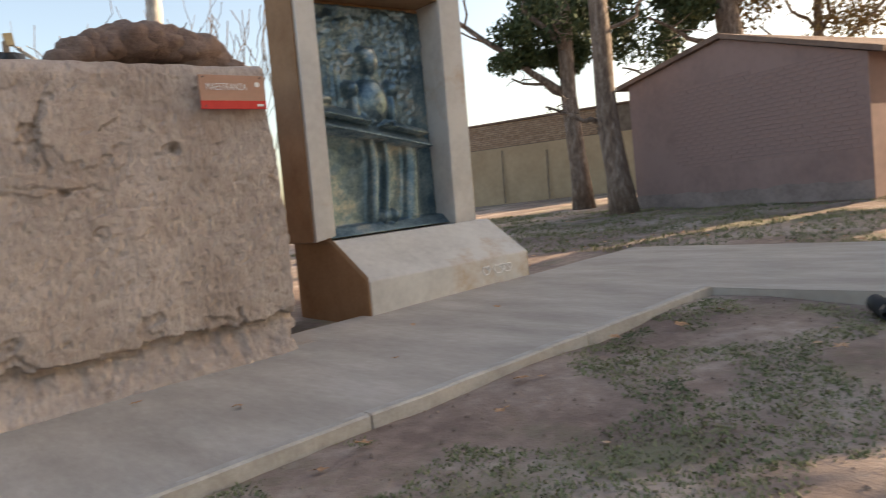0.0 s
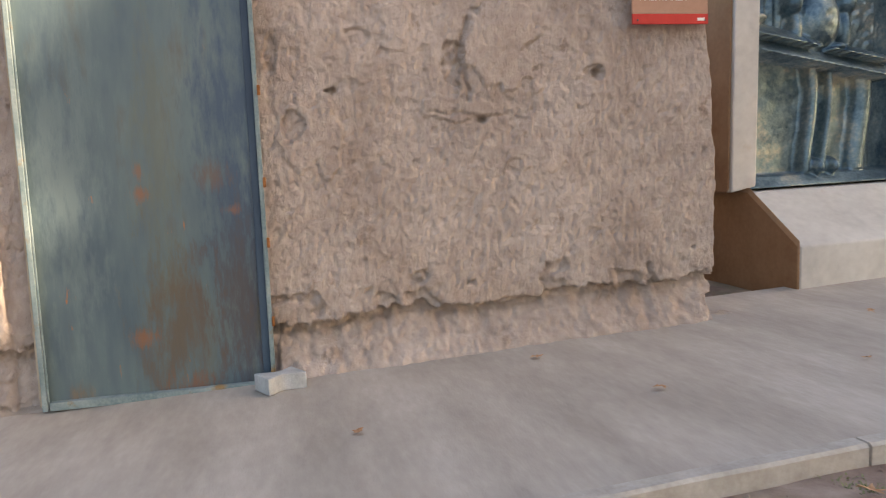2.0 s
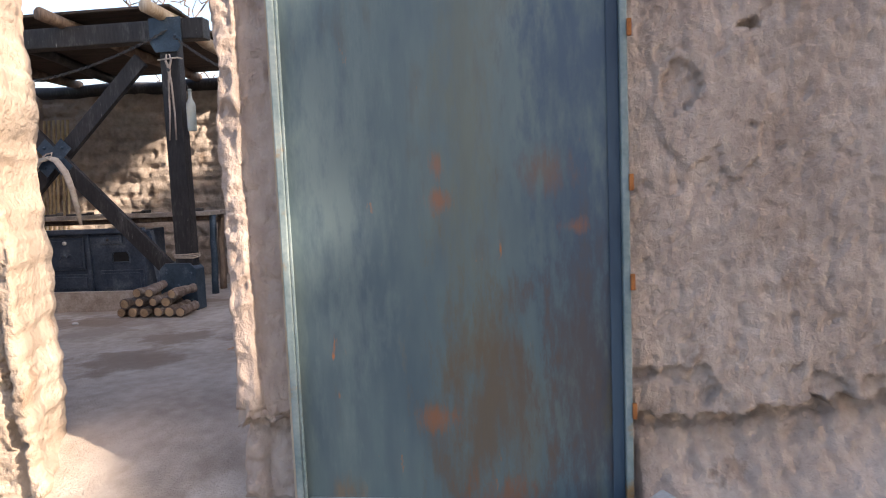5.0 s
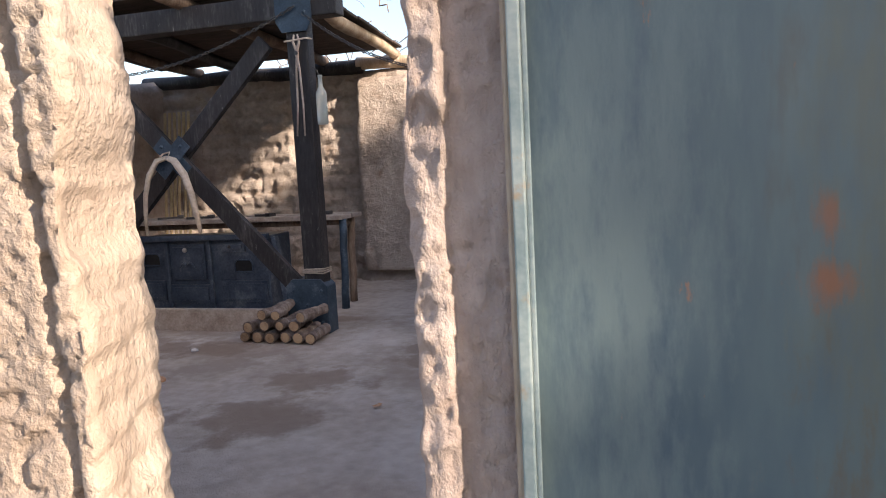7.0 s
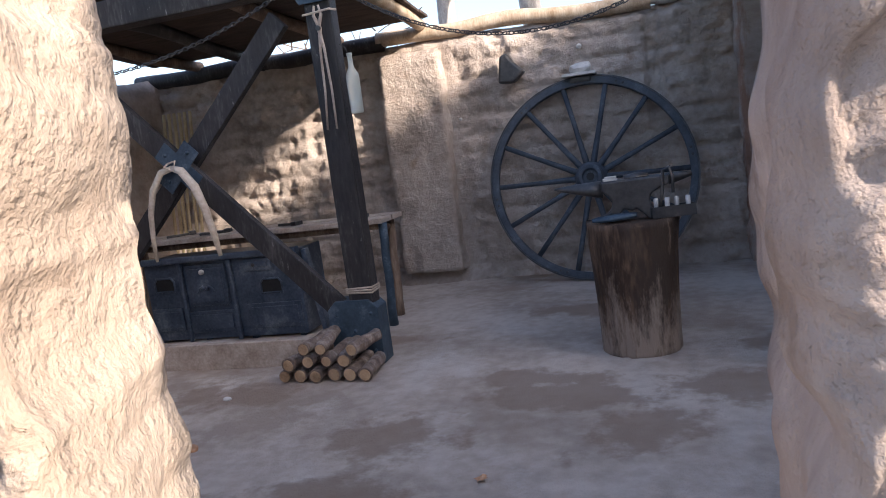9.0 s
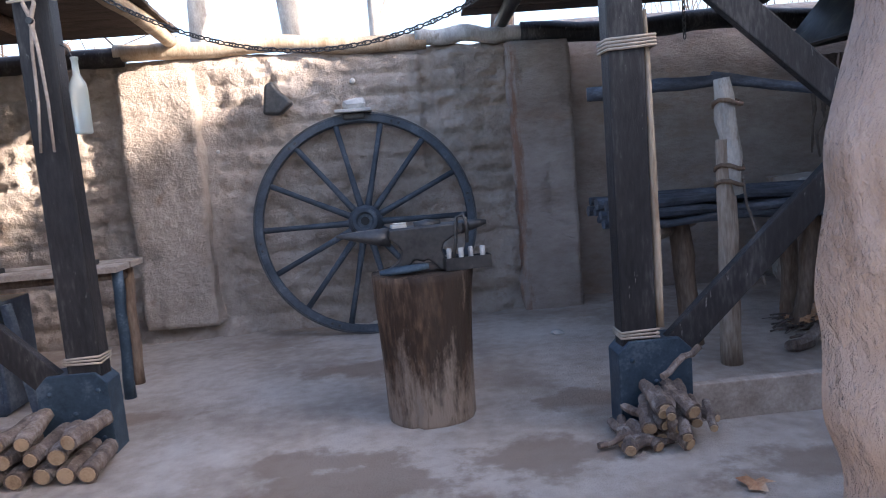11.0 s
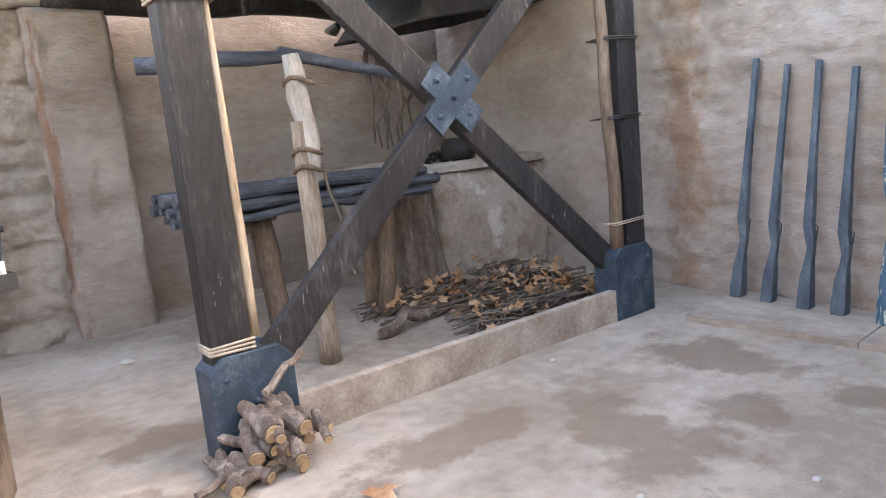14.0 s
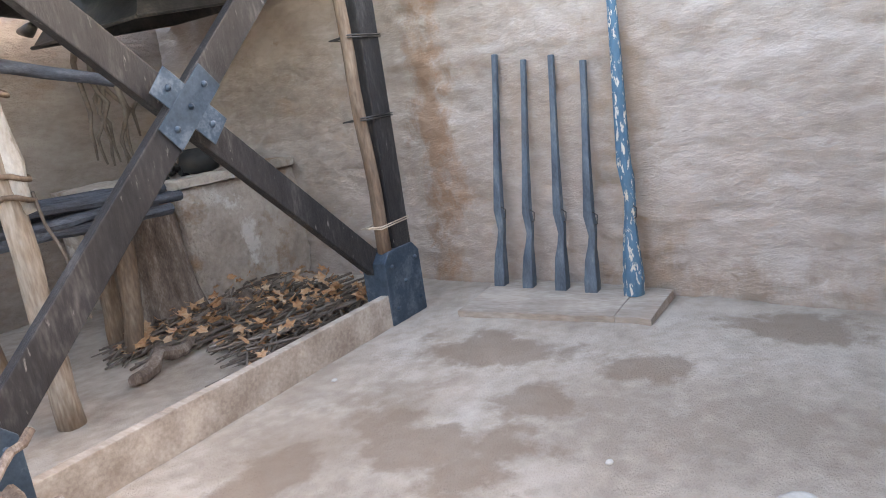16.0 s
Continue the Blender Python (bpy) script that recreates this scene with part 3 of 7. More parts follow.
def yard_z(x, y):
    t = max(0.0, min(1.0, (y - 4.75) / 0.6))
    z = (1 - t) * rise(x) + t * FLOOR - 0.045 * max(0.0, 4.83 - y) / 0.25 + 0.012 * max(0.0, 1 - abs(y - 4.85) / 0.3) * nz(x, y, 6, 6)
    return z + 0.012 * nz(x, y, 0, 1.4) + 0.007 * nz(x, y, 2, 5) + 0.003


sheet("floor", steps(-6.0, 3.3, 0.09), steps(4.60, 10.7, 0.09), yard_z, SOIL, "trodden bare earth yard floor with damp stains", "floor")


# ---- walls ----
def lumps(u, z, seed, a=0.022, b=0.009):
    return a * nz(u, seed, z, 2.2) + b * nz(u, seed + 4, z, 8) + 0.004 * nz(u, seed + 9, z, 22)


def blot(x, z, cx, cz, rx, rz, ragged=0.6):
    """Distance from a ragged-edged spot's middle, 1 at its rim."""
    return math.hypot((x - cx) / rx, (z - cz) / rz) + ragged * nz(x, 5, z, 9) + 0.4 * ragged * nz(x, 6, z, 24)


def front_face(u, z):
    x = u - 0.72
    h = z - rise(x)
    # hand-thrown mud: broad swells, short upright trickles, grit
    d = 0.016 * nz(u, 1, z, 2.2) + 0.006 * nz(u, 5, z, 8) + 0.006 * nz(u * 0.4, 3, z * 3, 3)
    d += 0.006 * (0.4 - abs(nz(u * 1.3, 7, z * 0.6, 18))) + 0.0055 * nz(u * 1.3, 2, z * 0.6, 34) + 0.004 * nz(u * 1.1, 9, z * 0.8, 55)
    d -= 0.007 * (nz(u, 8, z * 0.8, 15) > 0.40) + 0.006 * (nz(u * 1.2, 18, z * 0.7, 27) > 0.37)
    # smoother plates of the last plaster coat, and hollows where it broke out
    for cx, cz, rx, rz in ((1.86, 1.74, 0.24, 0.26), (0.84, 1.28, 0.16, 0.22), (1.60, 1.42, 0.22, 0.07), (1.30, 1.85, 0.10, 0.12), (2.05, 1.15, 0.2, 0.1)):
        if blot(x, z, cx, cz, rx, rz) < 0.9:
            d = 0.55 * d + 0.012
    for cx, cz, rx, rz, deep in ((1.60, 1.66, 0.06, 0.15, 0.03), (0.76, 1.34, 0.055, 0.08, 0.028), (2.40, 1.60, 0.07, 0.05, 0.03), (1.92, 1.09, 0.05, 0.05, 0.02), (0.66, 1.70, 0.03, 0.12, 0.025), (1.10, 1.80, 0.09, 0.05, 0.015)):
        if blot(x, z, cx, cz, rx, rz) < 0.9:
            d -= deep * (0.8 + 0.5 * nz(u, 3, z, 30))
    # a wandering crack beside the upper plate, another along the middle
    cr = 1.66 + 0.05 * nz(0, 1, z, 5) + 0.02 * nz(0, 2, z, 17)
    if abs(x - cr) < 0.011 and 1.45 < z < 1.9:
        d -= 0.022
    cr = 1.40 - 0.12 * (x - 1.5) + 0.04 * nz(x, 1, 0, 5) + 0.015 * nz(x, 2, 0, 17)
    if abs(z - cr) < 0.010 and 1.45 < x < 2.0:
        d -= 0.009
    # worn hollow along the foot, under a ragged lip, with a sloping toe of earth
    lip = 0.28 + 0.05 * nz(u, 0, 0, 1.8) + 0.045 * nz(u, 2, 0, 6) + 0.035 * nz(u, 3, 0, 13) + 0.022 * nz(u, 6, 0, 29) - 0.006 * x
    if h < lip:
        k = max(0.0, h / lip)
        d = 0.35 * d - 0.08 - 0.02 * nz(u, 5, z, 8) + 0.020 * nz(u, 9, z, 15) + 0.012 * nz(u, 3, z, 34) - 0.02 * (k > 0.8)
        d += 0.16 * (1 - k) ** 1.6 if x > 0.62 else 0.04 * (1 - k)
    elif h < lip + 0.16 and nz(u, 31, z, 5) + 0.5 * nz(u, 32, z, 14) > 0.05 + (h - lip) * 2:
        d -= 0.025 - 0.022 * nz(u, 9, z, 20)
    # holes where scaffold sticks sat
    for hx, hz, rx, rz in ((0.95, 1.515, 0.03, 0.014), (1.755, 1.35, 0.022, 0.018), (2.42, 1.60, 0.03, 0.02)):
        if math.hypot((x - hx) / rx, (z - hz) / rz) < 1.0 + 0.5 * nz(u, 1, z, 30):
            d -= 0.045
    # the corner beside the gateway has lost its skin and stands out as a knobbly ridge
    if x < -0.635 + 0.02 * nz(0, 1, z, 4):
        d += 0.020 + 0.020 * abs(nz(u * 0.6, 4, z, 8)) + 0.012 * nz(u, 4, z, 16) + 0.008 * nz(u, 2, z, 33) - 0.010 * (nz(u, 12, z, 11) > 0.25) - 9.0 * max(0.0, -0.675 - x) ** 2
    return d


def jamb_end(z, side):
    # the free edge is broken away: the front corner more than the back one
    return (0.01 if side == 0 else 0.02) + 0.03 * nz(1, 3, z, 3.0) + 0.02 * nz(2, 3, z, 11) - 0.05 * max(0, 0.5 - z)


def far_end(z, side):
    return -0.05 * max(0, z - 1.2) + 0.04 * nz(4, 3, z, 2.4) + 0.015 * nz(2, 6, z, 10) - (0.05 if z < 0.3 else 0)


mud_wall("wall_front", (-0.72, 4.8), (3.16, 4.8), -0.2, lambda u: 2.09 + 0.02 * u + 0.02 * nz(u, 0, 0, 3) + 0.012 * nz(u, 1, 0, 9), 0.44, MUD, front_face, lambda u, z: lumps(u, z, 20),
         step=0.0088, end0=jamb_end, end1=far_end, label="eroded brown adobe wall with flaking mud plaster and undercut foot")


def left_face(u, z):
    x = -5.8 + u
    d = lumps(u, z, 40, 0.016, 0.006) + 0.004 * nz(u, 3, z, 28)
    d -= 0.018 * (nz(u, 6, z * 1.3, 9) > 0.36) + 0.012 * (nz(u * 0.8, 3, z * 1.6, 19) > 0.36) + 0.010 * (abs(nz(u * 0.7, 25, z * 2.0, 4)) < 0.022)
    way = -1.60 - 0.05 * (z - 1.0) + 0.018 * nz(0, 2, z, 4) + 0.008 * nz(0, 3, z, 14)
    d -= 0.045 * max(0.0, min(1.0, 1.6 - abs(x - way) * 60)) * (0.75 + 0.8 * nz(u, 1, z, 5)) + 0.05 * (abs(x - way) < 0.03 and nz(0, 7, z, 6) > 0.12)     # upright groove
    d -= 0.022 * (x < way)
    d -= 0.05 * max(0.0, 0.35 - z) * (1 + nz(u, 0, z, 7))
    return d


mud_wall("wall_front", (-5.8, 4.78), (-1.52, 4.78), -0.3, lambda u: 2.12 + 0.03 * nz(u, 0, 0, 2), 0.46, MUD_PIER, left_face, lambda u, z: lumps(u, z, 60),
         step=0.0125, end1=lambda z, s: (0.0 if s == 0 else -0.17) + 0.04 * nz(9, 1, z, 3) + 0.035 * abs(nz(3, 1, z, 6)) + 0.02 * nz(5, 1, z, 13) + 0.008 * nz(5, 1, z, 31) + 0.07 * max(0, 0.7 - z) - 0.1 * max(0, 0.28 - z), label="sunlit weathered adobe gate pier and wall", category="wall")

# rubble crown on the front wall
bm = bmesh.new()
for i in range(26):
    f = i / 25
    c = V(1.95 + 1.02 * f, 5.02 + 0.07 * nz(i, 0, 0, 1.7), 2.16 + 0.16 * math.sin(math.pi * min(1, f * 1.02)) ** 0.6 + 0.03 * nz(i, 1, 1, 2))
    r = 0.115 + 0.05 * nz(i, 2, 3, 1.1) if f < 0.9 else 0.08
    g = bmesh.ops.create_icosphere(bm, subdivisions=3, radius=1.0)
    for v in g["verts"]:
        v.co = c + V(v.co.x * r * 1.3, v.co.y * r * 1.25, v.co.z * r) * (1 + 0.3 * nz(*(v.co * 1.8 + V(i, 0, 0))) + 0.12 * nz(*(v.co * 5 + V(i, 0, 0))))
tagged(part("adobe_rubble", bm, MUD_DARK, smooth=True), "dark crumbling adobe rubble heaped along a wall top", "rubble")


def back_left(u, z):
    x = -5.6 + u
    d = lumps(u, z, 80, 0.03, 0.016)
    course = 0.5 + 0.5 * math.sin(z * 2 * math.pi / 0.155 + 1.2 * nz(u, 0, 0, 1.5))
    if x < -2.9:
        d -= 0.032 * (1 - course) ** 3 * (0.5 + 0.5 * (nz(u, 1, z, 2) > -0.1)) + 0.028 * (nz(u, 7, z, 7) > 0.22) + 0.022 * (nz(u, 17, z, 13) > 0.3)
        d += 0.03 * nz(u, 8, z, 4.5)
    elif x < -2.3:
        d -= 0.0
    else:
        d -= 0.02 * (1 - course) ** 4 + 0.02 * (nz(u, 19, z, 5) > 0.33) - 0.012 * nz(u, 18, z, 11)
        d += 0.020 * nz(u * 0.8, 21, z * 2.0, 6) + 0.014 * nz(u, 22, z * 1.5, 17) - 0.016 * (nz(u * 0.7, 23, z * 1.6, 9) > 0.3)
    if -0.80 < x < -0.68 and z > 1.25:     # rain channel
        d -= 0.05
    d -= 0.06 * max(0, 0.30 - (z - FLOOR)) / 0.3 * (0.4 + 0.6 * (nz(u, 3, z, 5) > -0.1)) - 0.10 * max(0, 0.12 - (z - FLOOR)) / 0.12
    return d


mud_wall("wall_back", (-5.6, 10.10), (0.30, 10.10), 0.0, lambda u: 2.24 - 0.018 * u + 0.025 * nz(u, 4, 0, 1.6) + 0.012 * nz(u, 4, 0, 7), 0.45, MUD_ROUGH, back_left, None, step=0.022,
         label="rough weathered adobe back wall of a smithy yard")


def pilaster(name, x0, x1, y, z0, z1, proud, material, seed):
    def fr(u, z):
        return lumps(u, z, seed, 0.014, 0.007) - 0.022 * (nz(u, seed, z, 6) > 0.42) - 0.008 * (math.sin(z * 2 * math.pi / 0.2) < -0.93)
    mud_wall(name, (x0, y - proud), (x1, y - proud), z0, lambda u: z1 + 0.02 * nz(u, seed, 0, 4), proud + 0.1, material, fr, None, step=0.035,
             end0=lambda z, s: 0.015 * nz(seed, 0, z, 3), end1=lambda z, s: 0.02 * nz(seed, 4, z, 3), label="adobe pilaster standing proud of the back wall", category="pilaster")


pilaster("pilaster", -2.93, -2.41, 10.10, 0.24, 2.10, 0.13, MUD_ROUGH, 3.0)
pilaster("pilaster", -0.13, 0.31, 10.10, 0.05, 2.12, 0.13, MUD_PINK, 7.0)
mud_wall("wall_back", (0.302, 10.36), (3.6, 10.36), 0.0, lambda u: 2.32, 0.4, MUD_PINK, lambda u, z: lumps(u, z, 100), None, step=0.05, label="smoke-stained brown plastered adobe wall behind a forge")
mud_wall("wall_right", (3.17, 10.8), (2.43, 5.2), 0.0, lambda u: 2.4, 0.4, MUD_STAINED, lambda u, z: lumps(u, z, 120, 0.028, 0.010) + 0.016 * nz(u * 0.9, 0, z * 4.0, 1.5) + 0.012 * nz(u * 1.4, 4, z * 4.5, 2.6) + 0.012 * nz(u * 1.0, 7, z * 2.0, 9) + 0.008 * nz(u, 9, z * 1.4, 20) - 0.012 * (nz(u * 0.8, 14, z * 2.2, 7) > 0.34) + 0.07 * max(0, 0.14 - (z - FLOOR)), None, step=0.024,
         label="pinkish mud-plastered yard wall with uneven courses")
mud_wall("wall_left", (-5.2, 4.9), (-5.2, 10.2), 0.0, lambda u: 2.2 + 0.1 * nz(u, 3, 1, 1.5), 0.4, MUD_ROUGH, lambda u, z: lumps(u, z, 140, 0.03, 0.016), None, step=0.08, label="rough adobe side wall of the yard")

# logs laid along the tops of the back walls
for name, a, b, r, m, lab in (
        ("wall_plate_log", (-5.4, 10.13, 2.24), (-2.9, 10.13, 2.23), 0.07, WOOD_DARK, "dark weathered log laid along a wall top"),
        ("wall_plate_log", (-2.95, 10.11, 2.25), (-0.72, 10.13, 2.19), 0.06, WOOD_PALE, "pale barked log laid along a wall top"),
        ("wall_plate_log", (-0.80, 10.12, 2.22), (0.02, 10.12, 2.19), 0.06, BARK_PALE, "grey weathered log laid along a wall top"),
        ("wall_plate_log", (-0.02, 10.1, 2.19), (3.1, 10.1, 2.13), 0.075, WOOD_DARK, "dark log beam carrying the forge roof")):
    bm = bmesh.new()
    tube(bm, lerp_path(a, b, 14, 0.05, a[0]), [r * (1 + 0.1 * nz(i, a[0], 0, 0.7)) for i in range(15)], 12, 0.12)
    tagged(part(name, bm, m, smooth=True), lab, "log")


# ---- the gate leaf ----
def gate():
    g = thing("gate_leaf", "open rusty blue-grey sheet-steel gate leaf folded back against an adobe wall", "gate", (0.045, 4.752, 0.012))
    w, h, y = 1.09, 2.12, 0.0
    bm = bmesh.new()
    nx, nzz = 40, 60
    vs = [[bm.verts.new((-w / 2 + 0.02 + (w - 0.04) * i / nx, y + 0.012 + 0.006 * nz(i / nx * 2.4, 3, j / nzz * 3), 0.03 + (h - 0.06) * j / nzz)) for j in range(nzz + 1)] for i in range(nx + 1)]
    for i in range(nx):
        for j in range(nzz):
            bm.faces.new((vs[i][j], vs[i + 1][j], vs[i + 1][j + 1], vs[i][j + 1]))
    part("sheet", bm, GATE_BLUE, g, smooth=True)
    for nm, c, s in (("stile", (-w / 2 + 0.012, y + 0.018, h / 2), (0.024, 0.09, h)), ("stile", (w / 2 - 0.012, y + 0.018, h / 2), (0.022, 0.09, h)),
                     ("rail", (0, y - 0.002, 0.02), (w - 0.065, 0.042, 0.04)), ("rail", (0, y - 0.002, h - 0.02), (w - 0.065, 0.042, 0.04))):
        bm = bmesh.new()
        box(bm, c, s, bevel=0.004)
        part(nm, bm, GATE_TRIM, g)
    bm = bmesh.new()
    box(bm, (-w / 2 + 0.030, y - 0.020, h / 2), (0.008, 0.006, h - 0.1), bevel=0.002)
    part("edge_strip", bm, GATE_TRIM, g)
    bm = bmesh.new()
    box(bm, (w / 2 - 0.042, y + 0.004, h / 2), (0.036, 0.006, h - 0.09), bevel=0.002)
    part("folded_edge", bm, GATE_FOLD, g, "darker blue folded edge")
    for zz in (0.35, 0.75, 1.05, 1.5):
        bm = bmesh.new()
        box(bm, (w / 2 + 0.004, y - 0.03, zz), (0.014, 0.012, 0.05), bevel=0.003)
        part("hinge_lug", bm, RUST, g)
    for k in range(7):
        bm = bmesh.new()
        bmesh.ops.create_uvsphere(bm, u_segments=8, v_segments=5, radius=0.006)
        bmesh.ops.translate(bm, vec=(-w / 2 + 0.12 + k * 0.14, y - 0.024, 0.022), verts=bm.verts)
        part("rivet", bm, GATE_TRIM, g)
    return g


gate()
bm = bmesh.new()
box(bm, (-0.508, 4.790, 0.98), (0.014, 0.085, 1.9), bevel=0.006, rough=0.004)
tagged(part("door_post", bm, WOOD_PALE), "thin brown timber strip fixed at the gate jamb", "door post", kind="structure")

# paver block with wavy sides
bm = bmesh.new()
out = []
n = 40
for k in range(n):
    f = k / n
    if f < 0.5:
        x = -0.105 + 0.21 * f * 2
        out.append((x, -0.055 - 0.020 * math.cos(f * 2 * math.pi * 2)))
    else:
        x = 0.105 - 0.21 * (f - 0.5) * 2
        out.append((x, 0.055 + 0.020 * math.cos((1 - f) * 2 * math.pi * 2)))
prism(bm, out, -0.042, 0.042, pose(0.612, 4.575, 0.092, 0, 0, 24) @ pose(0, 0, 0, 90, 0, 0))
soften(tagged(part("paver_block", bm, PAVER), "grey wavy-edged concrete paver propping the gate", "paver"), 0.006)


# ---- sign ----
def sign():
    s = thing("sign", "small red and white place-name sign plate reading MAESTRANZA", "sign", (2.84, 4.735, 1.96))
    s.rotation_euler = (0, radians(-0.5), radians(-1.5))
    bm = bmesh.new()
    box(bm, (0, 0, 0.03), (0.46, 0.012, 0.17), bevel=0.003)
    part("plate", bm, SIGN_BEIGE, s)
    bm = bmesh.new()
    box(bm, (0, -0.001, -0.083), (0.46, 0.014, 0.056), bevel=0.003)
    part("red_band", bm, SIGN_RED, s, "bright red lower band")
    cu = bpy.data.curves.new("text", 'FONT')
    cu.body, cu.size, cu.extrude, cu.align_x, cu.align_y = "MAESTRANZA", 0.062, 0.0008, 'CENTER', 'CENTER'
    tmp = bpy.data.objects.new("text_tmp", cu)
    scene.collection.objects.link(tmp)
    me = bpy.data.meshes.new_from_object(tmp.evaluated_get(bpy.context.evaluated_depsgraph_get()))
    bpy.data.objects.remove(tmp)
    bm = bmesh.new()
    bm.from_mesh(me)
    bpy.data.meshes.remove(me)
    bmesh.ops.scale(bm, vec=(0.72, 1.05, 1), verts=bm.verts)
    bmesh.ops.transform(bm, matrix=pose(-0.045, -0.0085, 0.035, 90, 0, 0), verts=bm.verts)
    part("lettering", bm, SIGN_WHITE, s)
    bm = bmesh.new()
    lathe(bm, [(0.018, 0), (0.018, 0.002)], 18, m=pose(0.175, -0.0065, 0.055, 90, 0, 0))
    part("emblem", bm, SIGN_WHITE, s)
    bm = bmesh.new()
    box(bm, (0.185, -0.0085, -0.085), (0.045, 0.002, 0.016), bevel=0.0005)
    part("mark", bm, SIGN_WHITE, s)
    for x, z in ((-0.2, 0.1), (0.2, 0.1), (-0.2, -0.09), (0.21, -0.09)):
        bm = bmesh.new()
        lathe(bm, [(0.006, 0), (0.006, 0.003), (0.003, 0.005)], 10, m=pose(x, -0.006, z, 90, 0, 0))
        part("screw", bm, IRON, s)


sign()


# ---- monument ----
def monument():
    g0 = rise(4.05)
    mo = thing("monument", "concrete memorial frame holding a dark patinated bronze relief", "monument", (5.0, 5.7, g0))
    side = [(5.17, g0 - 0.15), (5.17, g0 + 0.29), (5.70, 0.84), (6.35, 0.84), (6.35, g0 - 0.15)]

    def slab(name, x0, x1, outline, m, label=""):
        bm = bmesh.new()
        a = [bm.verts.new((x0 - 5.0, y - 5.7, z - g0)) for y, z in outline]
        b = [bm.verts.new((x1 - 5.0, y - 5.7, z - g0 + 0.04)) for y, z in outline]
        n = len(a)
        bm.faces.new(a)
        bm.faces.new(list(reversed(b)))
        for k in range(n):
            bm.faces.new((a[(k + 1) % n], a[k], b[k], b[(k + 1) % n]))
        bmesh.ops.recalc_face_normals(bm, faces=bm.faces)
        return soften(part(name, bm, m, mo, label), 0.012)

    slab("base", 4.08, 6.06, side, MONUMENT, "sloping concrete base with white scrawls")
    slab("base_flank", 4.056, 4.078, [(y, z + 0.0) for y, z in side], OCHRE, "ochre-painted flank")
    for x0, x1 in ((3.95, 4.16), (5.63, 5.92)):
        slab("pillar", x0, x1, [(5.74, 0.843), (5.68, 3.5), (6.18, 3.5), (6.22, 0.843)], MONUMENT)
    slab("pillar_flank", 3.93, 3.948, [(5.76, 0.843), (5.70, 3.5), (6.18, 3.5), (6.22, 0.843)], OCHRE, "ochre-painted flank")
    slab("lintel", 4.162, 5.628, [(5.70, 3.10), (5.69, 3.3), (6.18, 3.3), (6.18, 3.10)], OCHRE)
    slab("back_panel", 4.162, 5.628, [(6.05, 0.843), (6.03, 3.097), (6.18, 3.097), (6.2, 0.843)], OCHRE)
    # scrawls on the base
    for cx, w in ((5.45, 0.05), (5.62, 0.08), (5.74, 0.06)):
        bm = bmesh.new()
        pts = [V(cx - 5.0 + w * math.sin(k * 0.9) * (1 + 0.3 * nz(k, cx, 0)), 5.166 - 5.7, 0.2 - 0.0 + 0.045 * math.cos(k * 1.1 + cx) + 0.0) for k in range(9)]
        tube(bm, pts, 0.006, 5)
        part("scrawl", bm, SIGN_WHITE, mo)


monument()


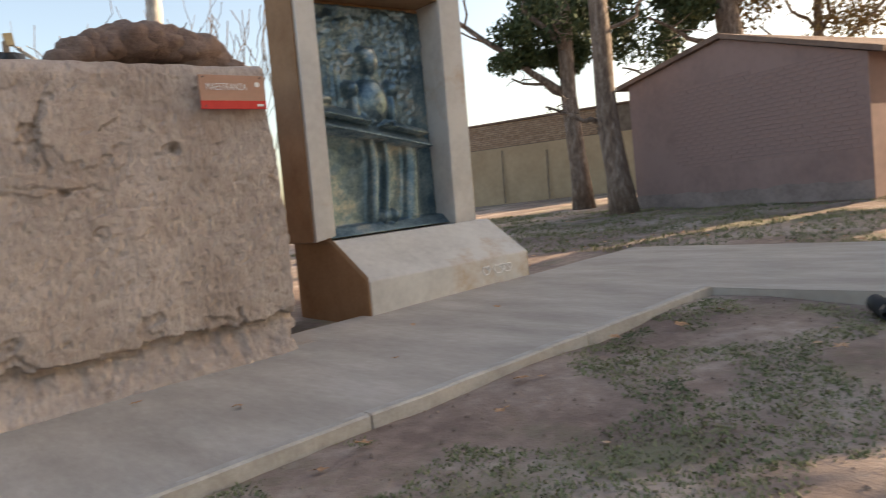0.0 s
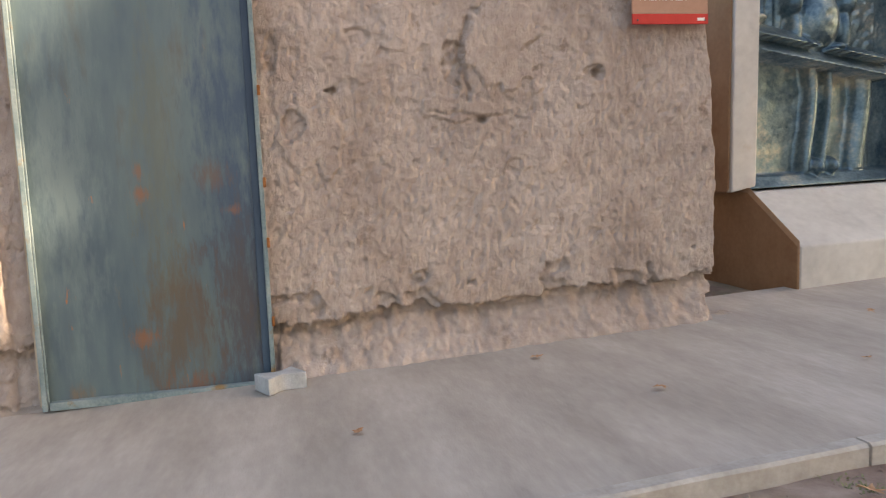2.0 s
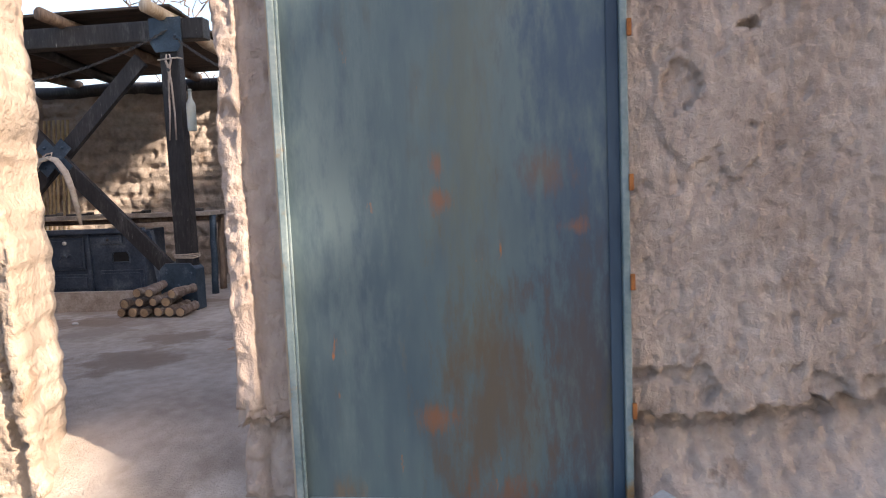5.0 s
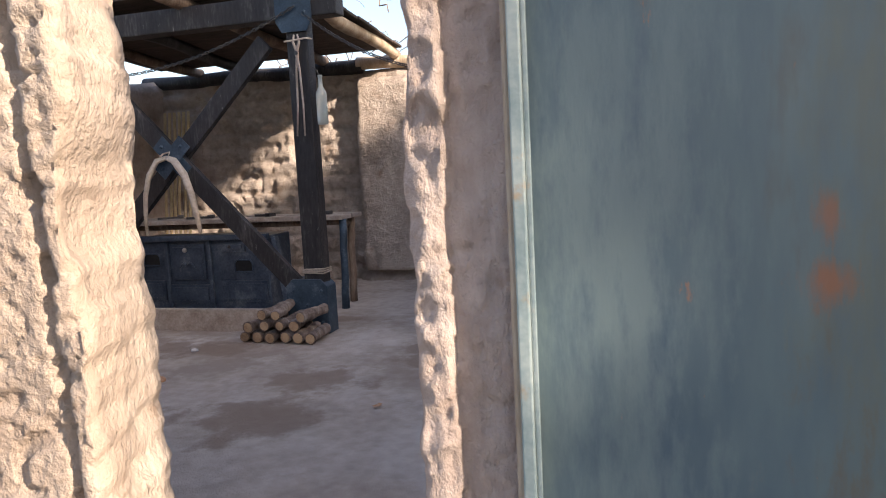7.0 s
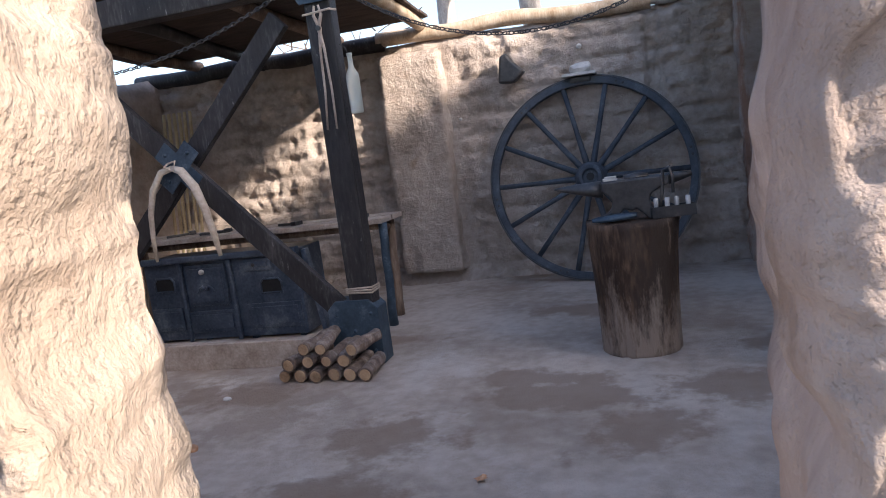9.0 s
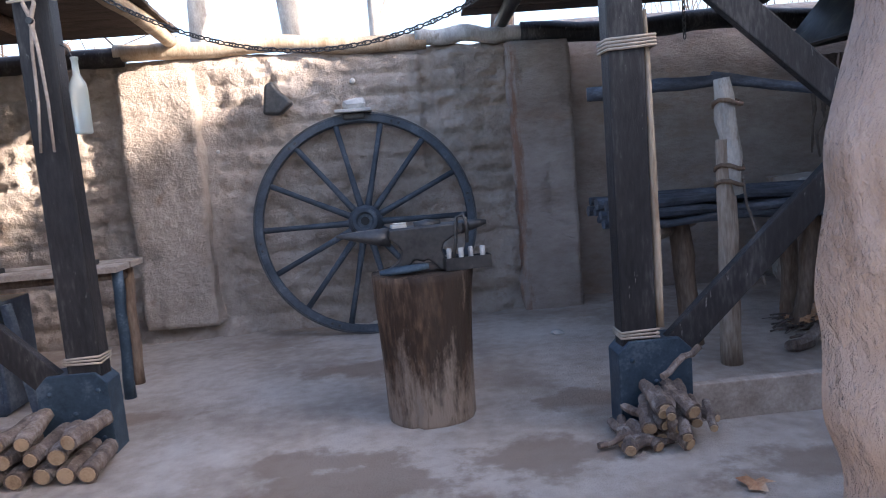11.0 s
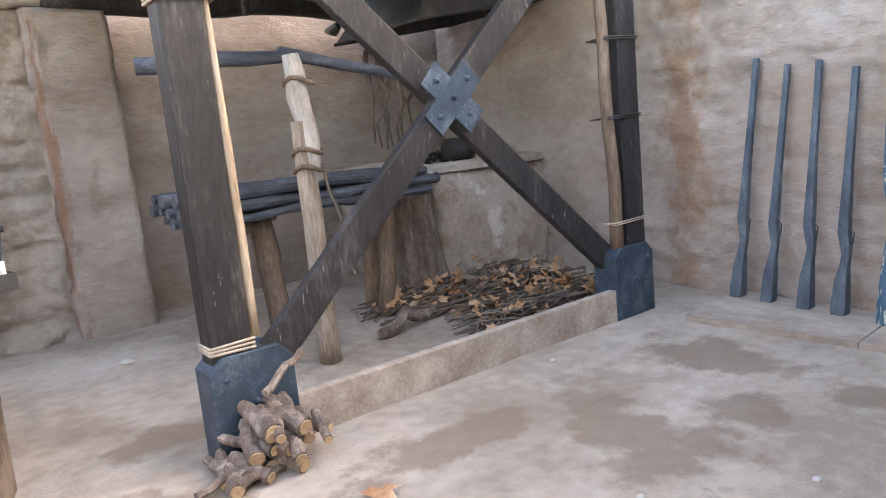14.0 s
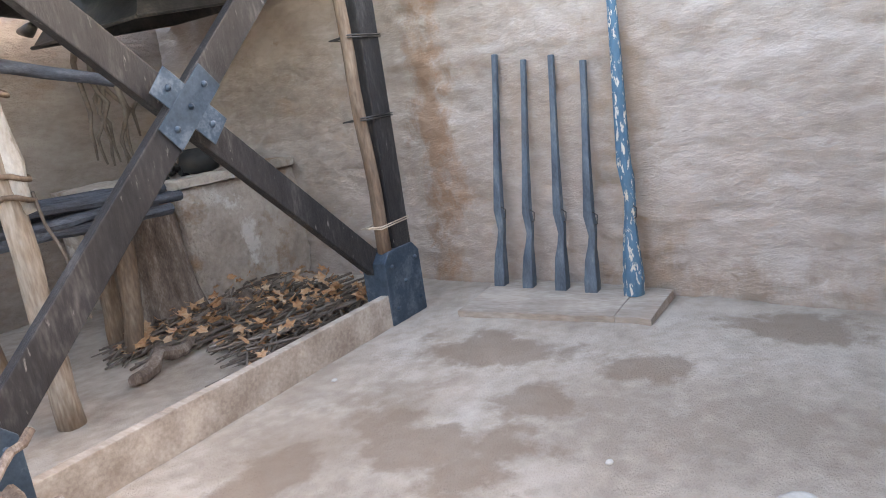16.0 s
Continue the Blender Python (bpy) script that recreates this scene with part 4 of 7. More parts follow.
def relief():
    # one bronze panel: a table with a standing figure behind it, columns and foliage in low relief
    x0, x1, z0, z1 = 4.17, 5.62, 0.86, 3.09
    nx, nzv = 120, 170

    def ell(x, z, cx, cz, rx, rz):
        q = 1 - ((x - cx) / rx) ** 2 - ((z - cz) / rz) ** 2
        return math.sqrt(q) if q > 0 else 0.0

    def h(x, z):
        d = 0.02 * abs(nz(x, 1, z, 7)) + 0.008 * nz(x, 3, z, 22)
        # leafy crowds at the top and a row of columns
        if z > 2.5:
            d += 0.05 * abs(nz(x, 5, z, 9)) + 0.025 * abs(nz(x, 6, z, 18))
        if 2.1 < z < 2.5 and x < 4.6:
            d += 0.022 * max(0.0, math.sin((x - 4.17) * 2 * math.pi / 0.075)) + 0.012 * abs(nz(x, 3, z, 14))
        if x > 5.05 and z > 1.75:
            d += 0.03 * abs(nz(x, 2, z, 12))
        if x > 5.46:
            d -= 0.03
        # figure: head, neck, coat, arms
        d = max(d, 0.20 * ell(x, z, 4.86, 2.53, 0.095, 0.145))
        d = max(d, 0.17 * ell(x, z, 4.85, 2.61, 0.115, 0.10))
        d = max(d, 0.10 * ell(x, z, 4.86, 2.38, 0.07, 0.12))
        d = max(d, 0.19 * ell(x, z, 4.87, 2.13, 0.205, 0.27) + 0.006 * math.sin(z * 60) * (abs(x - 4.88) < 0.03))
        for sx in (4.63, 5.12):
            d = max(d, 0.16 * ell(x, z, sx, 2.27, 0.085, 0.10) + 0.012 * abs(nz(x, 1, z, 40)))
            d = max(d, 0.14 * ell(x, z, sx + (0.02 if sx < 5 else -0.02), 2.06, 0.06, 0.22))
        for sx in (4.85, 5.05):
            d = max(d, 0.20 * ell(x, z, sx - 0.06, 1.93, 0.09, 0.05))
        # table top with its slanting edge
        top = 2.02 - 0.19 * (x - 4.2)
        if 4.2 < x < 5.42:
            if top <= z < top + 0.16 - 0.08 * (x - 4.2) and d < 0.12:
                d = max(d, 0.27 - 1.5 * (z - top))
            if top - 0.13 < z < top:
                k = (top - z) / 0.13
                d = max(d, 0.14 + 0.16 * k)
            elif z <= top - 0.13 and z > 0.96:
                d = 0.012 * nz(x, 4, z, 9) + 0.02
                for lx, wd in ((4.78, 0.06), (4.93, 0.04), (5.27, 0.10)):
                    q = 1 - ((x - lx - 0.03 * math.sin(z * 5)) / wd) ** 2
                    if q > 0:
                        d = max(d, 0.13 * math.sqrt(q))
        d = max(d, 0.14 * ell(x, z, 4.30, 2.17, 0.12, 0.05))
        # boots and the ledge
        for sx in (4.83, 4.97):
            d = max(d, 0.20 * ell(x, z, sx, 1.0, 0.06, 0.09))
        if z < 0.96:
            d = max(d, 0.10 + 0.10 * (0.96 - z) / 0.1)
        return d

    bm = bmesh.new()
    gr = []
    for i in range(nx + 1):
        x = x0 + (x1 - x0) * i / nx
        gr.append([bm.verts.new((x, 6.03 - h(x, z0 + (z1 - z0) * j / nzv), z0 + 0.02 * (x - x0) + (z1 - z0 - 0.02) * j / nzv)) for j in range(nzv + 1)])
    for i in range(nx):
        for j in range(nzv):
            bm.faces.new((gr[i][j], gr[i + 1][j], gr[i + 1][j + 1], gr[i][j + 1]))
    rim = [r[0] for r in gr] + gr[-1][1:] + [r[-1] for r in reversed(gr[:-1])] + list(reversed(gr[0][1:-1]))
    backv = [bm.verts.new((v.co.x, 6.045, v.co.z)) for v in rim]
    for k in range(len(rim)):
        bm.faces.new((rim[(k + 1) % len(rim)], rim[k], backv[k], backv[(k + 1) % len(rim)]))
    tagged(part("bronze_relief", bm, BRONZE, smooth=True), "dark green-blue bronze relief of a standing figure at a table", "relief sculpture")


relief()

# small yellow-capped block on the wall top, of unknown kind
fx = thing("wall_lamp", "small black fixture with a yellow cap on the wall top", "lamp", (1.60, 5.0, 2.08))
bm = bmesh.new()
lathe(bm, [(0.03, 0.0), (0.045, 0.03), (0.04, 0.09), (0.028, 0.12)], 14, jit=0.15)
part("dark_base", bm, BLACK, fx, smooth=True)
bm = bmesh.new()
box(bm, (-0.012, 0, 0.155), (0.034, 0.03, 0.07), bevel=0.006)
part("stem", bm, WOOD_BROWN, fx)
bm = bmesh.new()
box(bm, (0.006, -0.002, 0.20), (0.05, 0.035, 0.075), rot=(0, -8, 0), bevel=0.008)
part("cap", bm, CANE, fx, "dull yellow cap")
copy_thing(fx, pose(0.97, 5.0, 2.0, 0, 14, 20))


# ---- smithy frames ----
def beam_between(bm, a, b, w, d, bevel=0.008, rough=0.0):
    """A squared timber from a to b, w across the frame's plane (xz), d deep along y."""
    a, b = Vector(a), Vector(b)
    v = b - a
    ang = math.degrees(math.atan2(v.x, v.z))
    box(bm, (a + b) / 2, (w, d, v.length), rot=Euler((math.atan2(-v.y, math.hypot(v.x, v.z)), radians(ang), 0)).to_matrix().to_4x4(), bevel=bevel, rough=rough)


def plate_outline(w, h, c):
    return [(-w / 2, 0), (w / 2, 0), (w / 2, h - c), (w / 2 - c, h), (-w / 2 + c, h), (-w / 2, h - c)]


def trestle(name, label, xa, xb, y, cross_x, cross_z, top, post_at, rope_low):
    """A braced frame: a post with an iron shoe at xa, X braces towards xb, a sill plank on the floor."""
    s = 1 if xb > xa else -1
    t = thing(name, label, "timber frame", (xa, y, FLOOR))

    def put(nm, bm, m, lab="", smooth=False, bev=0.0):
        bmesh.ops.translate(bm, vec=(-xa, -y, -FLOOR), verts=bm.verts)
        ob = part(nm, bm, m, t, lab, smooth)
        if bev:
            soften(ob, bev)
        return ob

    for px in post_at:
        bm = bmesh.new()
        beam_between(bm, (px, y, FLOOR + 0.3), (px, y, top), 0.15, 0.11, 0.012, 0.004)
        put("post", bm, WOOD_DARK)
        bm = bmesh.new()
        sx = px + s * (0.055 if px == post_at[0] else -0.05)
        m = Matrix.Translation((sx, y - 0.062, FLOOR))
        prism(bm, plate_outline(0.31, 0.38, 0.05), -0.012, 0.136, m)
        shoe = put("iron_shoe", bm, IRON_BLUE, "blue-black iron shoe plate", bev=0.004)
        for dx, dz in ((-0.10, 0.30), (0.11, 0.30), (0.0, 0.2), (-0.1, 0.08), (0.11, 0.08)):
            b = bmesh.new()
            lathe(b, [(0.012, 0), (0.012, 0.004), (0.007, 0.009), (0.002, 0.011)], 10, m=Matrix.Translation((sx + dx - xa, -0.074, dz)) @ pose(0, 0, 0, 90, 0, 0))
            part("bolt", b, IRON_BLUE, shoe)
    # braces: the one rising away from the post lies in front
    lo = FLOOR + 0.28
    k = (cross_z - lo) / (cross_x - (xa + s * 0.10))
    x_end = xa + s * 0.10 + (top - 0.12 - lo) / k
    bm = bmesh.new()
    beam_between(bm, (xa + s * 0.10, y - 0.025, lo), (x_end, y - 0.025, top - 0.12), 0.125, 0.05, 0.006, 0.003)
    put("brace", bm, WOOD_DARK)
    k2 = (cross_z - lo) / (xb - s * 0.12 - cross_x)
    bm = bmesh.new()
    beam_between(bm, (xb - s * 0.12, y + 0.027, lo), (xb - s * 0.12 - (top - 0.12 - lo) / k2, y + 0.027, top - 0.12), 0.125, 0.05, 0.006, 0.003)
    put("brace", bm, WOOD_DARK)
    for ang in (math.degrees(math.atan2(cross_x - xa - s * 0.1, cross_z - lo)), -math.degrees(math.atan2(xb - s * 0.12 - cross_x, cross_z - lo))):
        bm = bmesh.new()
        box(bm, (cross_x, y - 0.054 - (0.003 if ang > 0 else 0), cross_z), (0.12, 0.006, 0.32), rot=(0, ang, 0), bevel=0.003)
        pl = put("cross_strap", bm, IRON_BLUE, "blue iron strap over the crossing")
        for d in (-0.11, 0.0, 0.11):
            b = bmesh.new()
            lathe(b, [(0.013, 0), (0.013, 0.004), (0.007, 0.01), (0.002, 0.012)], 10, m=Matrix.Translation((cross_x + d * math.sin(radians(ang)) - xa, -0.06, cross_z + d * math.cos(radians(ang)) - FLOOR)) @ pose(0, 0, 0, 90, 0, 0))
            part("bolt", b, IRON_BLUE, pl)
    bm = bmesh.new()
    box(bm, ((xa + xb) / 2 + s * 0.05, y - 0.04, FLOOR + 0.0815), (abs(xb - xa) - 0.30, 0.05, 0.163), bevel=0.005, rough=0.004)
    put("sill_plank", bm, WOOD_GREY, "pale grey sill plank on the floor")
    bm = bmesh.new()
    beam_between(bm, (min(xa, xb) - 0.3, y, top + 0.08), (max(xa, xb) + 0.3, y, top + 0.08), 0.16, 0.13, 0.01, 0.004)
    put("head_beam", bm, WOOD_DARK)
    bm = bmesh.new()
    prism(bm, [(-0.13, -0.02), (-0.09, -0.09), (0.09, -0.09), (0.13, -0.02), (0.13, 0.17), (-0.13, 0.17)], -0.012, 0.0, Matrix.Translation((xa, y - 0.068, top)))
    br = put("head_bracket", bm, IRON_BLUE, "iron gusset plate at the post head")
    for dx in (-0.08, 0.08):
        b = bmesh.new()
        lathe(b, [(0.012, 0), (0.012, 0.004), (0.002, 0.011)], 10, m=Matrix.Translation((dx, -0.08, top - FLOOR + 0.03)) @ pose(0, 0, 0, 90, 0, 0))
        part("bolt", b, IRON_BLUE, br)
    for k in range(3):
        bm = bmesh.new()
        z = rope_low + k * 0.0115
        x0, x1, y0, y1 = xa - 0.079, xa + 0.079, y - 0.059, y + 0.059
        tube(bm, [V(x0, y0, z), V(x1, y0, z + 0.004 * (k - 1)), V(x1, y1, z), V(x0, y1, z), V(x0, y0, z)], 0.006, 6)
        put("rope_turn", bm, ROPE, "pale rope lashing", True)
    return t, put


TOP = 2.25
ta, put_a = trestle("timber_frame", "dark stained X-braced timber frame carrying a shed roof", -2.48, -4.66, 7.96, -3.52, 1.39, TOP, (-2.48, -4.70), 0.55)
tb, put_b = trestle("timber_frame", "dark stained X-braced timber frame in front of the forge", -0.075, 2.16, 7.62, 1.00, 1.325, TOP, (-0.075, 2.16), 0.52)
# pale split batten along the post, rope above
bm = bmesh.new()
tube(bm, lerp_path((0.022, 7.585, 0.55), (0.012, 7.585, 1.84), 10, 0.012, 3), [0.016, 0.019, 0.019, 0.018, 0.017, 0.017, 0.016, 0.014, 0.012, 0.010, 0.007], 8, 0.2)
put_b("batten", bm, WOOD_PALE, "pale split pole bound to the post", True)
for k in range(4):
    bm = bmesh.new()
    z = 1.69 + k * 0.013
    tube(bm, [V(-0.157, 7.555, z), V(0.04, 7.555, z + 0.008), V(0.045, 7.682, z), V(-0.157, 7.682, z), V(-0.157, 7.555, z)], 0.006, 6)
    put_b("rope_turn", bm, ROPE, "pale rope lashing", True)
bm = bmesh.new()
tube(bm, lerp_path((2.03, 7.59, 0.47), (1.99, 7.59, 2.18), 10, 0.02, 7), [0.036 - 0.001 * i for i in range(11)], 10, 0.15)
put_b("round_pole", bm, WOOD_BROWN, "reddish brown round pole bound to the post", True)
for z in (0.63, 1.56, 1.17):
    for k in range(2):
        bm = bmesh.new()
        tube(bm, [V(1.985, 7.55, z + k * .011), V(2.238, 7.559, z + k * .011 + 0.004), V(2.238, 7.68, z), V(1.985, 7.68, z), V(1.985, 7.55, z + k * .011)], 0.0038, 6)
        put_b("rope_turn", bm, ROPE if z < 1 else IRON, "lashing round post and pole", True)


# shed roofs
def shed(name, label, x0, x1, y0, y1, z0, z1, poles, gap):
    r = thing(name, label, "roof", (x0, y0, z0))
    o = V(x0, y0, z0)
    n = int((x1 - x0) / 0.17)
    rows = int((y1 - y0) / 0.2)
    for j in range(rows):
        f0, f1 = j / rows, (j + 1) / rows - gap / (y1 - y0)
        bm = bmesh.new()
        w = 0.02 * nz(j, x0, 2, 1.9)
        a = V(x0 + w, y0 + (y1 - y0) * f0, z0 + (z1 - z0) * f0 + 0.055)
        b = V(x1 + w, y0 + (y1 - y0) * f1, z0 + (z1 - z0) * f1 + 0.055)
        c = (a + b) / 2 - o
        box(bm, c, (x1 - x0, (y1 - y0) * (f1 - f0), 0.022), rot=(math.degrees(math.atan2(z1 - z0, y1 - y0)), 0, 0.3 * nz(j, 1, 1, 2)), bevel=0.003)
        part("roof_board", bm, ROOF_DARK, r)
    for k, (xa, xb, rad, m) in enumerate(poles):
        bm = bmesh.new()
        tube(bm, [p - o for p in lerp_path((xa, y0 - 0.25, z0 - 0.0), (xb, y1 + 0.12, z1 - 0.0), 9, 0.04, k)], [rad * (1 + 0.12 * nz(i, k, 0, 0.9)) for i in range(10)], 10, 0.15)
        part("rafter_pole", bm, m, r, smooth=True)
    return r


shed("shed_roof", "dark plank shed roof on round rafter poles", -5.1, -2.45, 7.9, 10.0, 2.46, 2.30, ((-4.85, -4.7, 0.045, WOOD_BROWN), (-4.1, -4.2, 0.05, WOOD_DARK), (-3.35, -3.3, 0.05, WOOD_BROWN), (-2.5, -2.55, 0.052, WOOD_PALE)), 0.0)
shed("shed_roof", "dark gapped plank roof above the forge", -0.45, 3.2, 7.55, 10.05, 2.46, 2.28, ((-0.2, -0.15, 0.05, WOOD_DARK), (0.75, 0.7, 0.05, WOOD_BROWN), (1.8, 1.75, 0.05, WOOD_DARK), (2.8, 2.8, 0.05, WOOD_BROWN)), 0.018)


# ---- wheel ----
def wheel():
    w = thing("wagon_wheel", "large dark blue-black wooden wagon wheel leaning on an adobe wall", "wheel", (-1.27, 9.76, FLOOR))
    w.rotation_euler = (radians(-10), 0, 0)
    R = 0.79
    c = V(0, 0, R)
    bm = bmesh.new()
    n = 96
    prof = [(R, -0.035), (R, 0.035), (R - 0.055, 0.03), (R - 0.055, -0.03)]
    rings = [[bm.verts.new(c + V(r * math.sin(2 * math.pi * k / n), y, r * math.cos(2 * math.pi * k / n))) for r, y in prof] for k in range(n)]
    for k in range(n):
        a, b = rings[k], rings[(k + 1) % n]
        for i in range(4):
            bm.faces.new((a[i], a[(i + 1) % 4], b[(i + 1) % 4], b[i]))
    bmesh.ops.recalc_face_normals(bm, faces=bm.faces)
    rim = soften(part("rim", bm, WHEEL_PAINT, w), 0.006)
    for k in range(6):
        a = 2 * math.pi * (k + 0.35) / 6
        for s in (-0.035, 0.035):
            bm = bmesh.new()
            lathe(bm, [(0.01, 0), (0.01, 0.004), (0.003, 0.008)], 8, m=Matrix.Translation(c + V((R - 0.028) * math.sin(a + s), -0.034, (R - 0.028) * math.cos(a + s))) @ pose(0, 0, 0, 90, 0, 0))
            part("bolt", bm, IRON, rim)
    bm = bmesh.new()
    prof = [(R + 0.001, -0.036), (R + 0.012, -0.036), (R + 0.012, 0.036), (R + 0.001, 0.036)]
    rings = [[bm.verts.new(c + V(r * math.sin(2 * math.pi * k / n), y, r * math.cos(2 * math.pi * k / n))) for r, y in prof] for k in range(n)]
    for k in range(n):
        a, b = rings[k], rings[(k + 1) % n]
        for i in range(4):
            bm.faces.new((a[i], a[(i + 1) % 4], b[(i + 1) % 4], b[i]))
    bmesh.ops.recalc_face_normals(bm, faces=bm.faces)
    part("iron_tyre", bm, IRON, w, "thin iron tyre")
    for k in range(14):
        a = 2 * math.pi * k / 14 + 0.227
        d = V(math.sin(a), 0, math.cos(a))
        bm = bmesh.new()
        tube(bm, [c + d * 0.09 + V(0, -0.02, 0), c + d * 0.16 + V(0, -0.02, 0), c + d * 0.45 + V(0, -0.008, 0), c + d * (R - 0.04)], [0.027, 0.024, 0.019, 0.021], 10, 0.05)
        part("spoke", bm, WHEEL_PAINT, w, smooth=True)
    bm = bmesh.new()
    lathe(bm, [(0.09, -0.06), (0.125, -0.03), (0.13, 0.02), (0.12, 0.05), (0.10, 0.07), (0.095, 0.14), (0.085, 0.15), (0.06, 0.15), (0.055, 0.12), (0.035, 0.118)], 28, m=Matrix.Translation(c) @ pose(0, 0, 0, 90, 0, 0))
    hub = soften(part("hub", bm, WHEEL_PAINT, w, smooth=True), 0.004)
    # black disc stands in for the shaded bore, which is not hollowed out
    bm = bmesh.new()
    lathe(bm, [(0.03, 0.112), (0.03, 0.125)], 18, m=Matrix.Translation(c) @ pose(0, 0, 0, 90, 0, 0))
    part("axle_bore_shade", bm, BLACK, hub)


wheel()


# ---- stump, anvil, peg box ----
def stump():
    cx, cy = -0.945, 7.99
    bm = bmesh.new()
    seg, lv = 48, 22
    rings = []
    for j in range(lv + 1):
        z = FLOOR - 0.01 + 0.70 * j / lv
        f = j / lv
        ring = []
        for k in range(seg):
            a = 2 * math.pi * k / seg
            r = 0.208 + 0.028 * f ** 2 + 0.012 * nz(math.cos(a) * 1.5, math.sin(a) * 1.5, z * 0.8) + 0.006 * nz(math.cos(a) * 7, math.sin(a) * 7, z) + 0.02 * max(0, f - 0.82) * math.cos(a - 0.2) * 4 * 0.5
            crack = min(abs((a - q + math.pi) % (2 * math.pi) - math.pi) for q in (4.35, 5.05, 3.6))
            if crack < 0.05:
                r -= 0.018 * (0.6 + 0.4 * math.sin(z * 9))
            kd = math.hypot((a - 4.70) * 0.21, z - 0.64)
            r += 0.018 * math.exp(-(kd / 0.05) ** 2) - 0.03 * math.exp(-(kd / 0.02) ** 2)
            ring.append(bm.verts.new((cx + r * math.cos(a), cy + r * math.sin(a), z + (0.01 * nz(math.cos(a) * 3, math.sin(a) * 3, 1) if j == lv else 0))))
        rings.append(ring)
    for a, b in zip(rings, rings[1:]):
        for k in range(seg):
            bm.faces.new((a[k], a[(k + 1) % seg], b[(k + 1) % seg], b[k]))
    bm.faces.new(rings[-1])
    bm.faces.new(list(reversed(rings[0])))
    tagged(part("stump", bm, STUMP, smooth=True), "upright cracked brown tree stump used as an anvil block", "stump")
    zt = FLOOR + 0.692
    an = thing("anvil", "dark forged iron anvil with a pointed horn on a stump", "anvil", (cx, cy - 0.03, zt))
    # body in profile: splayed feet with an arch between them, a waist, and a broad face
    bm = bmesh.new()
    prism(bm, [(-0.165, 0.0), (-0.075, 0.0), (-0.055, 0.03), (-0.03, 0.058), (-0.008, 0.052), (0.012, 0.045), (0.03, 0.056), (0.06, 0.03), (0.085, 0.0), (0.165, 0.0), (0.158, 0.016), (0.115, 0.05), (0.098, 0.09), (0.108, 0.125),
               (0.15, 0.15), (0.20, 0.165), (0.20, 0.212), (-0.135, 0.205), (-0.138, 0.16), (-0.10, 0.13), (-0.085, 0.10), (-0.095, 0.06), (-0.15, 0.018)], -0.055, 0.055)
    bmesh.ops.recalc_face_normals(bm, faces=bm.faces)
    soften(part("body", bm, IRON, an), 0.01, 3)
    bm = bmesh.new()
    tube(bm, [V(-0.128, 0, 0.165), V(-0.20, 0, 0.172), V(-0.29, 0, 0.182), V(-0.375, 0, 0.19)], [0.05, 0.04, 0.025, 0.006], 14, 0.03, flat=0.8)
    part("horn", bm, IRON, an, smooth=True)
    bm = bmesh.new()
    tube(bm, [V(0.19, 0, 0.185), V(0.26, 0, 0.195), V(0.31, 0, 0.20)], [0.032, 0.022, 0.01], 12, 0.03)
    part("heel", bm, IRON, an, smooth=True)
    # pieces on the anvil face
    bm = bmesh.new()
    box(bm, (cx - 0.09, cy - 0.04, zt + 0.213), (0.07, 0.05, 0.013), rot=(0, 0, 12), bevel=0.003)
    box(bm, (cx - 0.085, cy - 0.04, zt + 0.224), (0.055, 0.04, 0.008), rot=(0, 0, -8), bevel=0.002)
    tagged(part("metal_offcut", bm, STONE), "pale worn metal offcut lying on the anvil", "metal piece")
    bm = bmesh.new()
    tube(bm, [V(cx - 0.02, cy - 0.05, zt + 0.215), V(cx + 0.04, cy - 0.05, zt + 0.22), V(cx + 0.10, cy - 0.03, zt + 0.217)], [0.016, 0.022, 0.012], 10, 0.2, flat=0.45)
    tagged(part("iron_wedge", bm, IRON, smooth=True), "dark iron wedge lying on the anvil", "tool")
    bm = bmesh.new()
    tube(bm, [V(cx + 0.14, cy - 0.1, zt + 0.03), V(cx + 0.16, cy - 0.1, zt + 0.13), V(cx + 0.17, cy - 0.095, zt + 0.235), V(cx + 0.20, cy - 0.09, zt + 0.25), V(cx + 0.215, cy - 0.09, zt + 0.2), V(cx + 0.21, cy - 0.1, zt + 0.12)], 0.008, 8)
    tagged(part("iron_hook", bm, IRON, smooth=True), "bent black iron hook standing by the anvil", "hook")
    bm = bmesh.new()
    tube(bm, lerp_path((cx - 0.19, cy - 0.14, zt + 0.022), (cx + 0.03, cy - 0.1, zt + 0.03), 5, 0.01, 2), [0.012, 0.02, 0.022, 0.022, 0.02, 0.014], 8, 0.2, flat=0.6)
    tagged(part("hammer_head", bm, IRON_BLUE, smooth=True), "small blue-black iron bar on the stump", "tool")
    bx = thing("peg_box", "narrow dark iron tray holding four pale pegs on a stump", "box", (cx + 0.205, cy - 0.09, zt + 0.003))
    bx.rotation_euler = (0, 0, radians(9))
    bm = bmesh.new()
    for c, s in (((0, 0, 0.005), (0.21, 0.07, 0.01)), ((0, -0.033, 0.03), (0.21, 0.006, 0.052)), ((0, 0.033, 0.03), (0.21, 0.006, 0.052)), ((-0.103, 0, 0.03), (0.006, 0.06, 0.052)), ((0.103, 0, 0.03), (0.006, 0.06, 0.052))):
        box(bm, c, s, bevel=0.001)
    part("tray", bm, IRON, bx)
    for k in range(4):
        bm = bmesh.new()
        lathe(bm, [(0.011, 0.012), (0.012, 0.09 + 0.006 * (k % 2)), (0.008, 0.096)], 10, m=Matrix.Translation((-0.078 + k * 0.05, 0.01 * (-1) ** k, 0)))
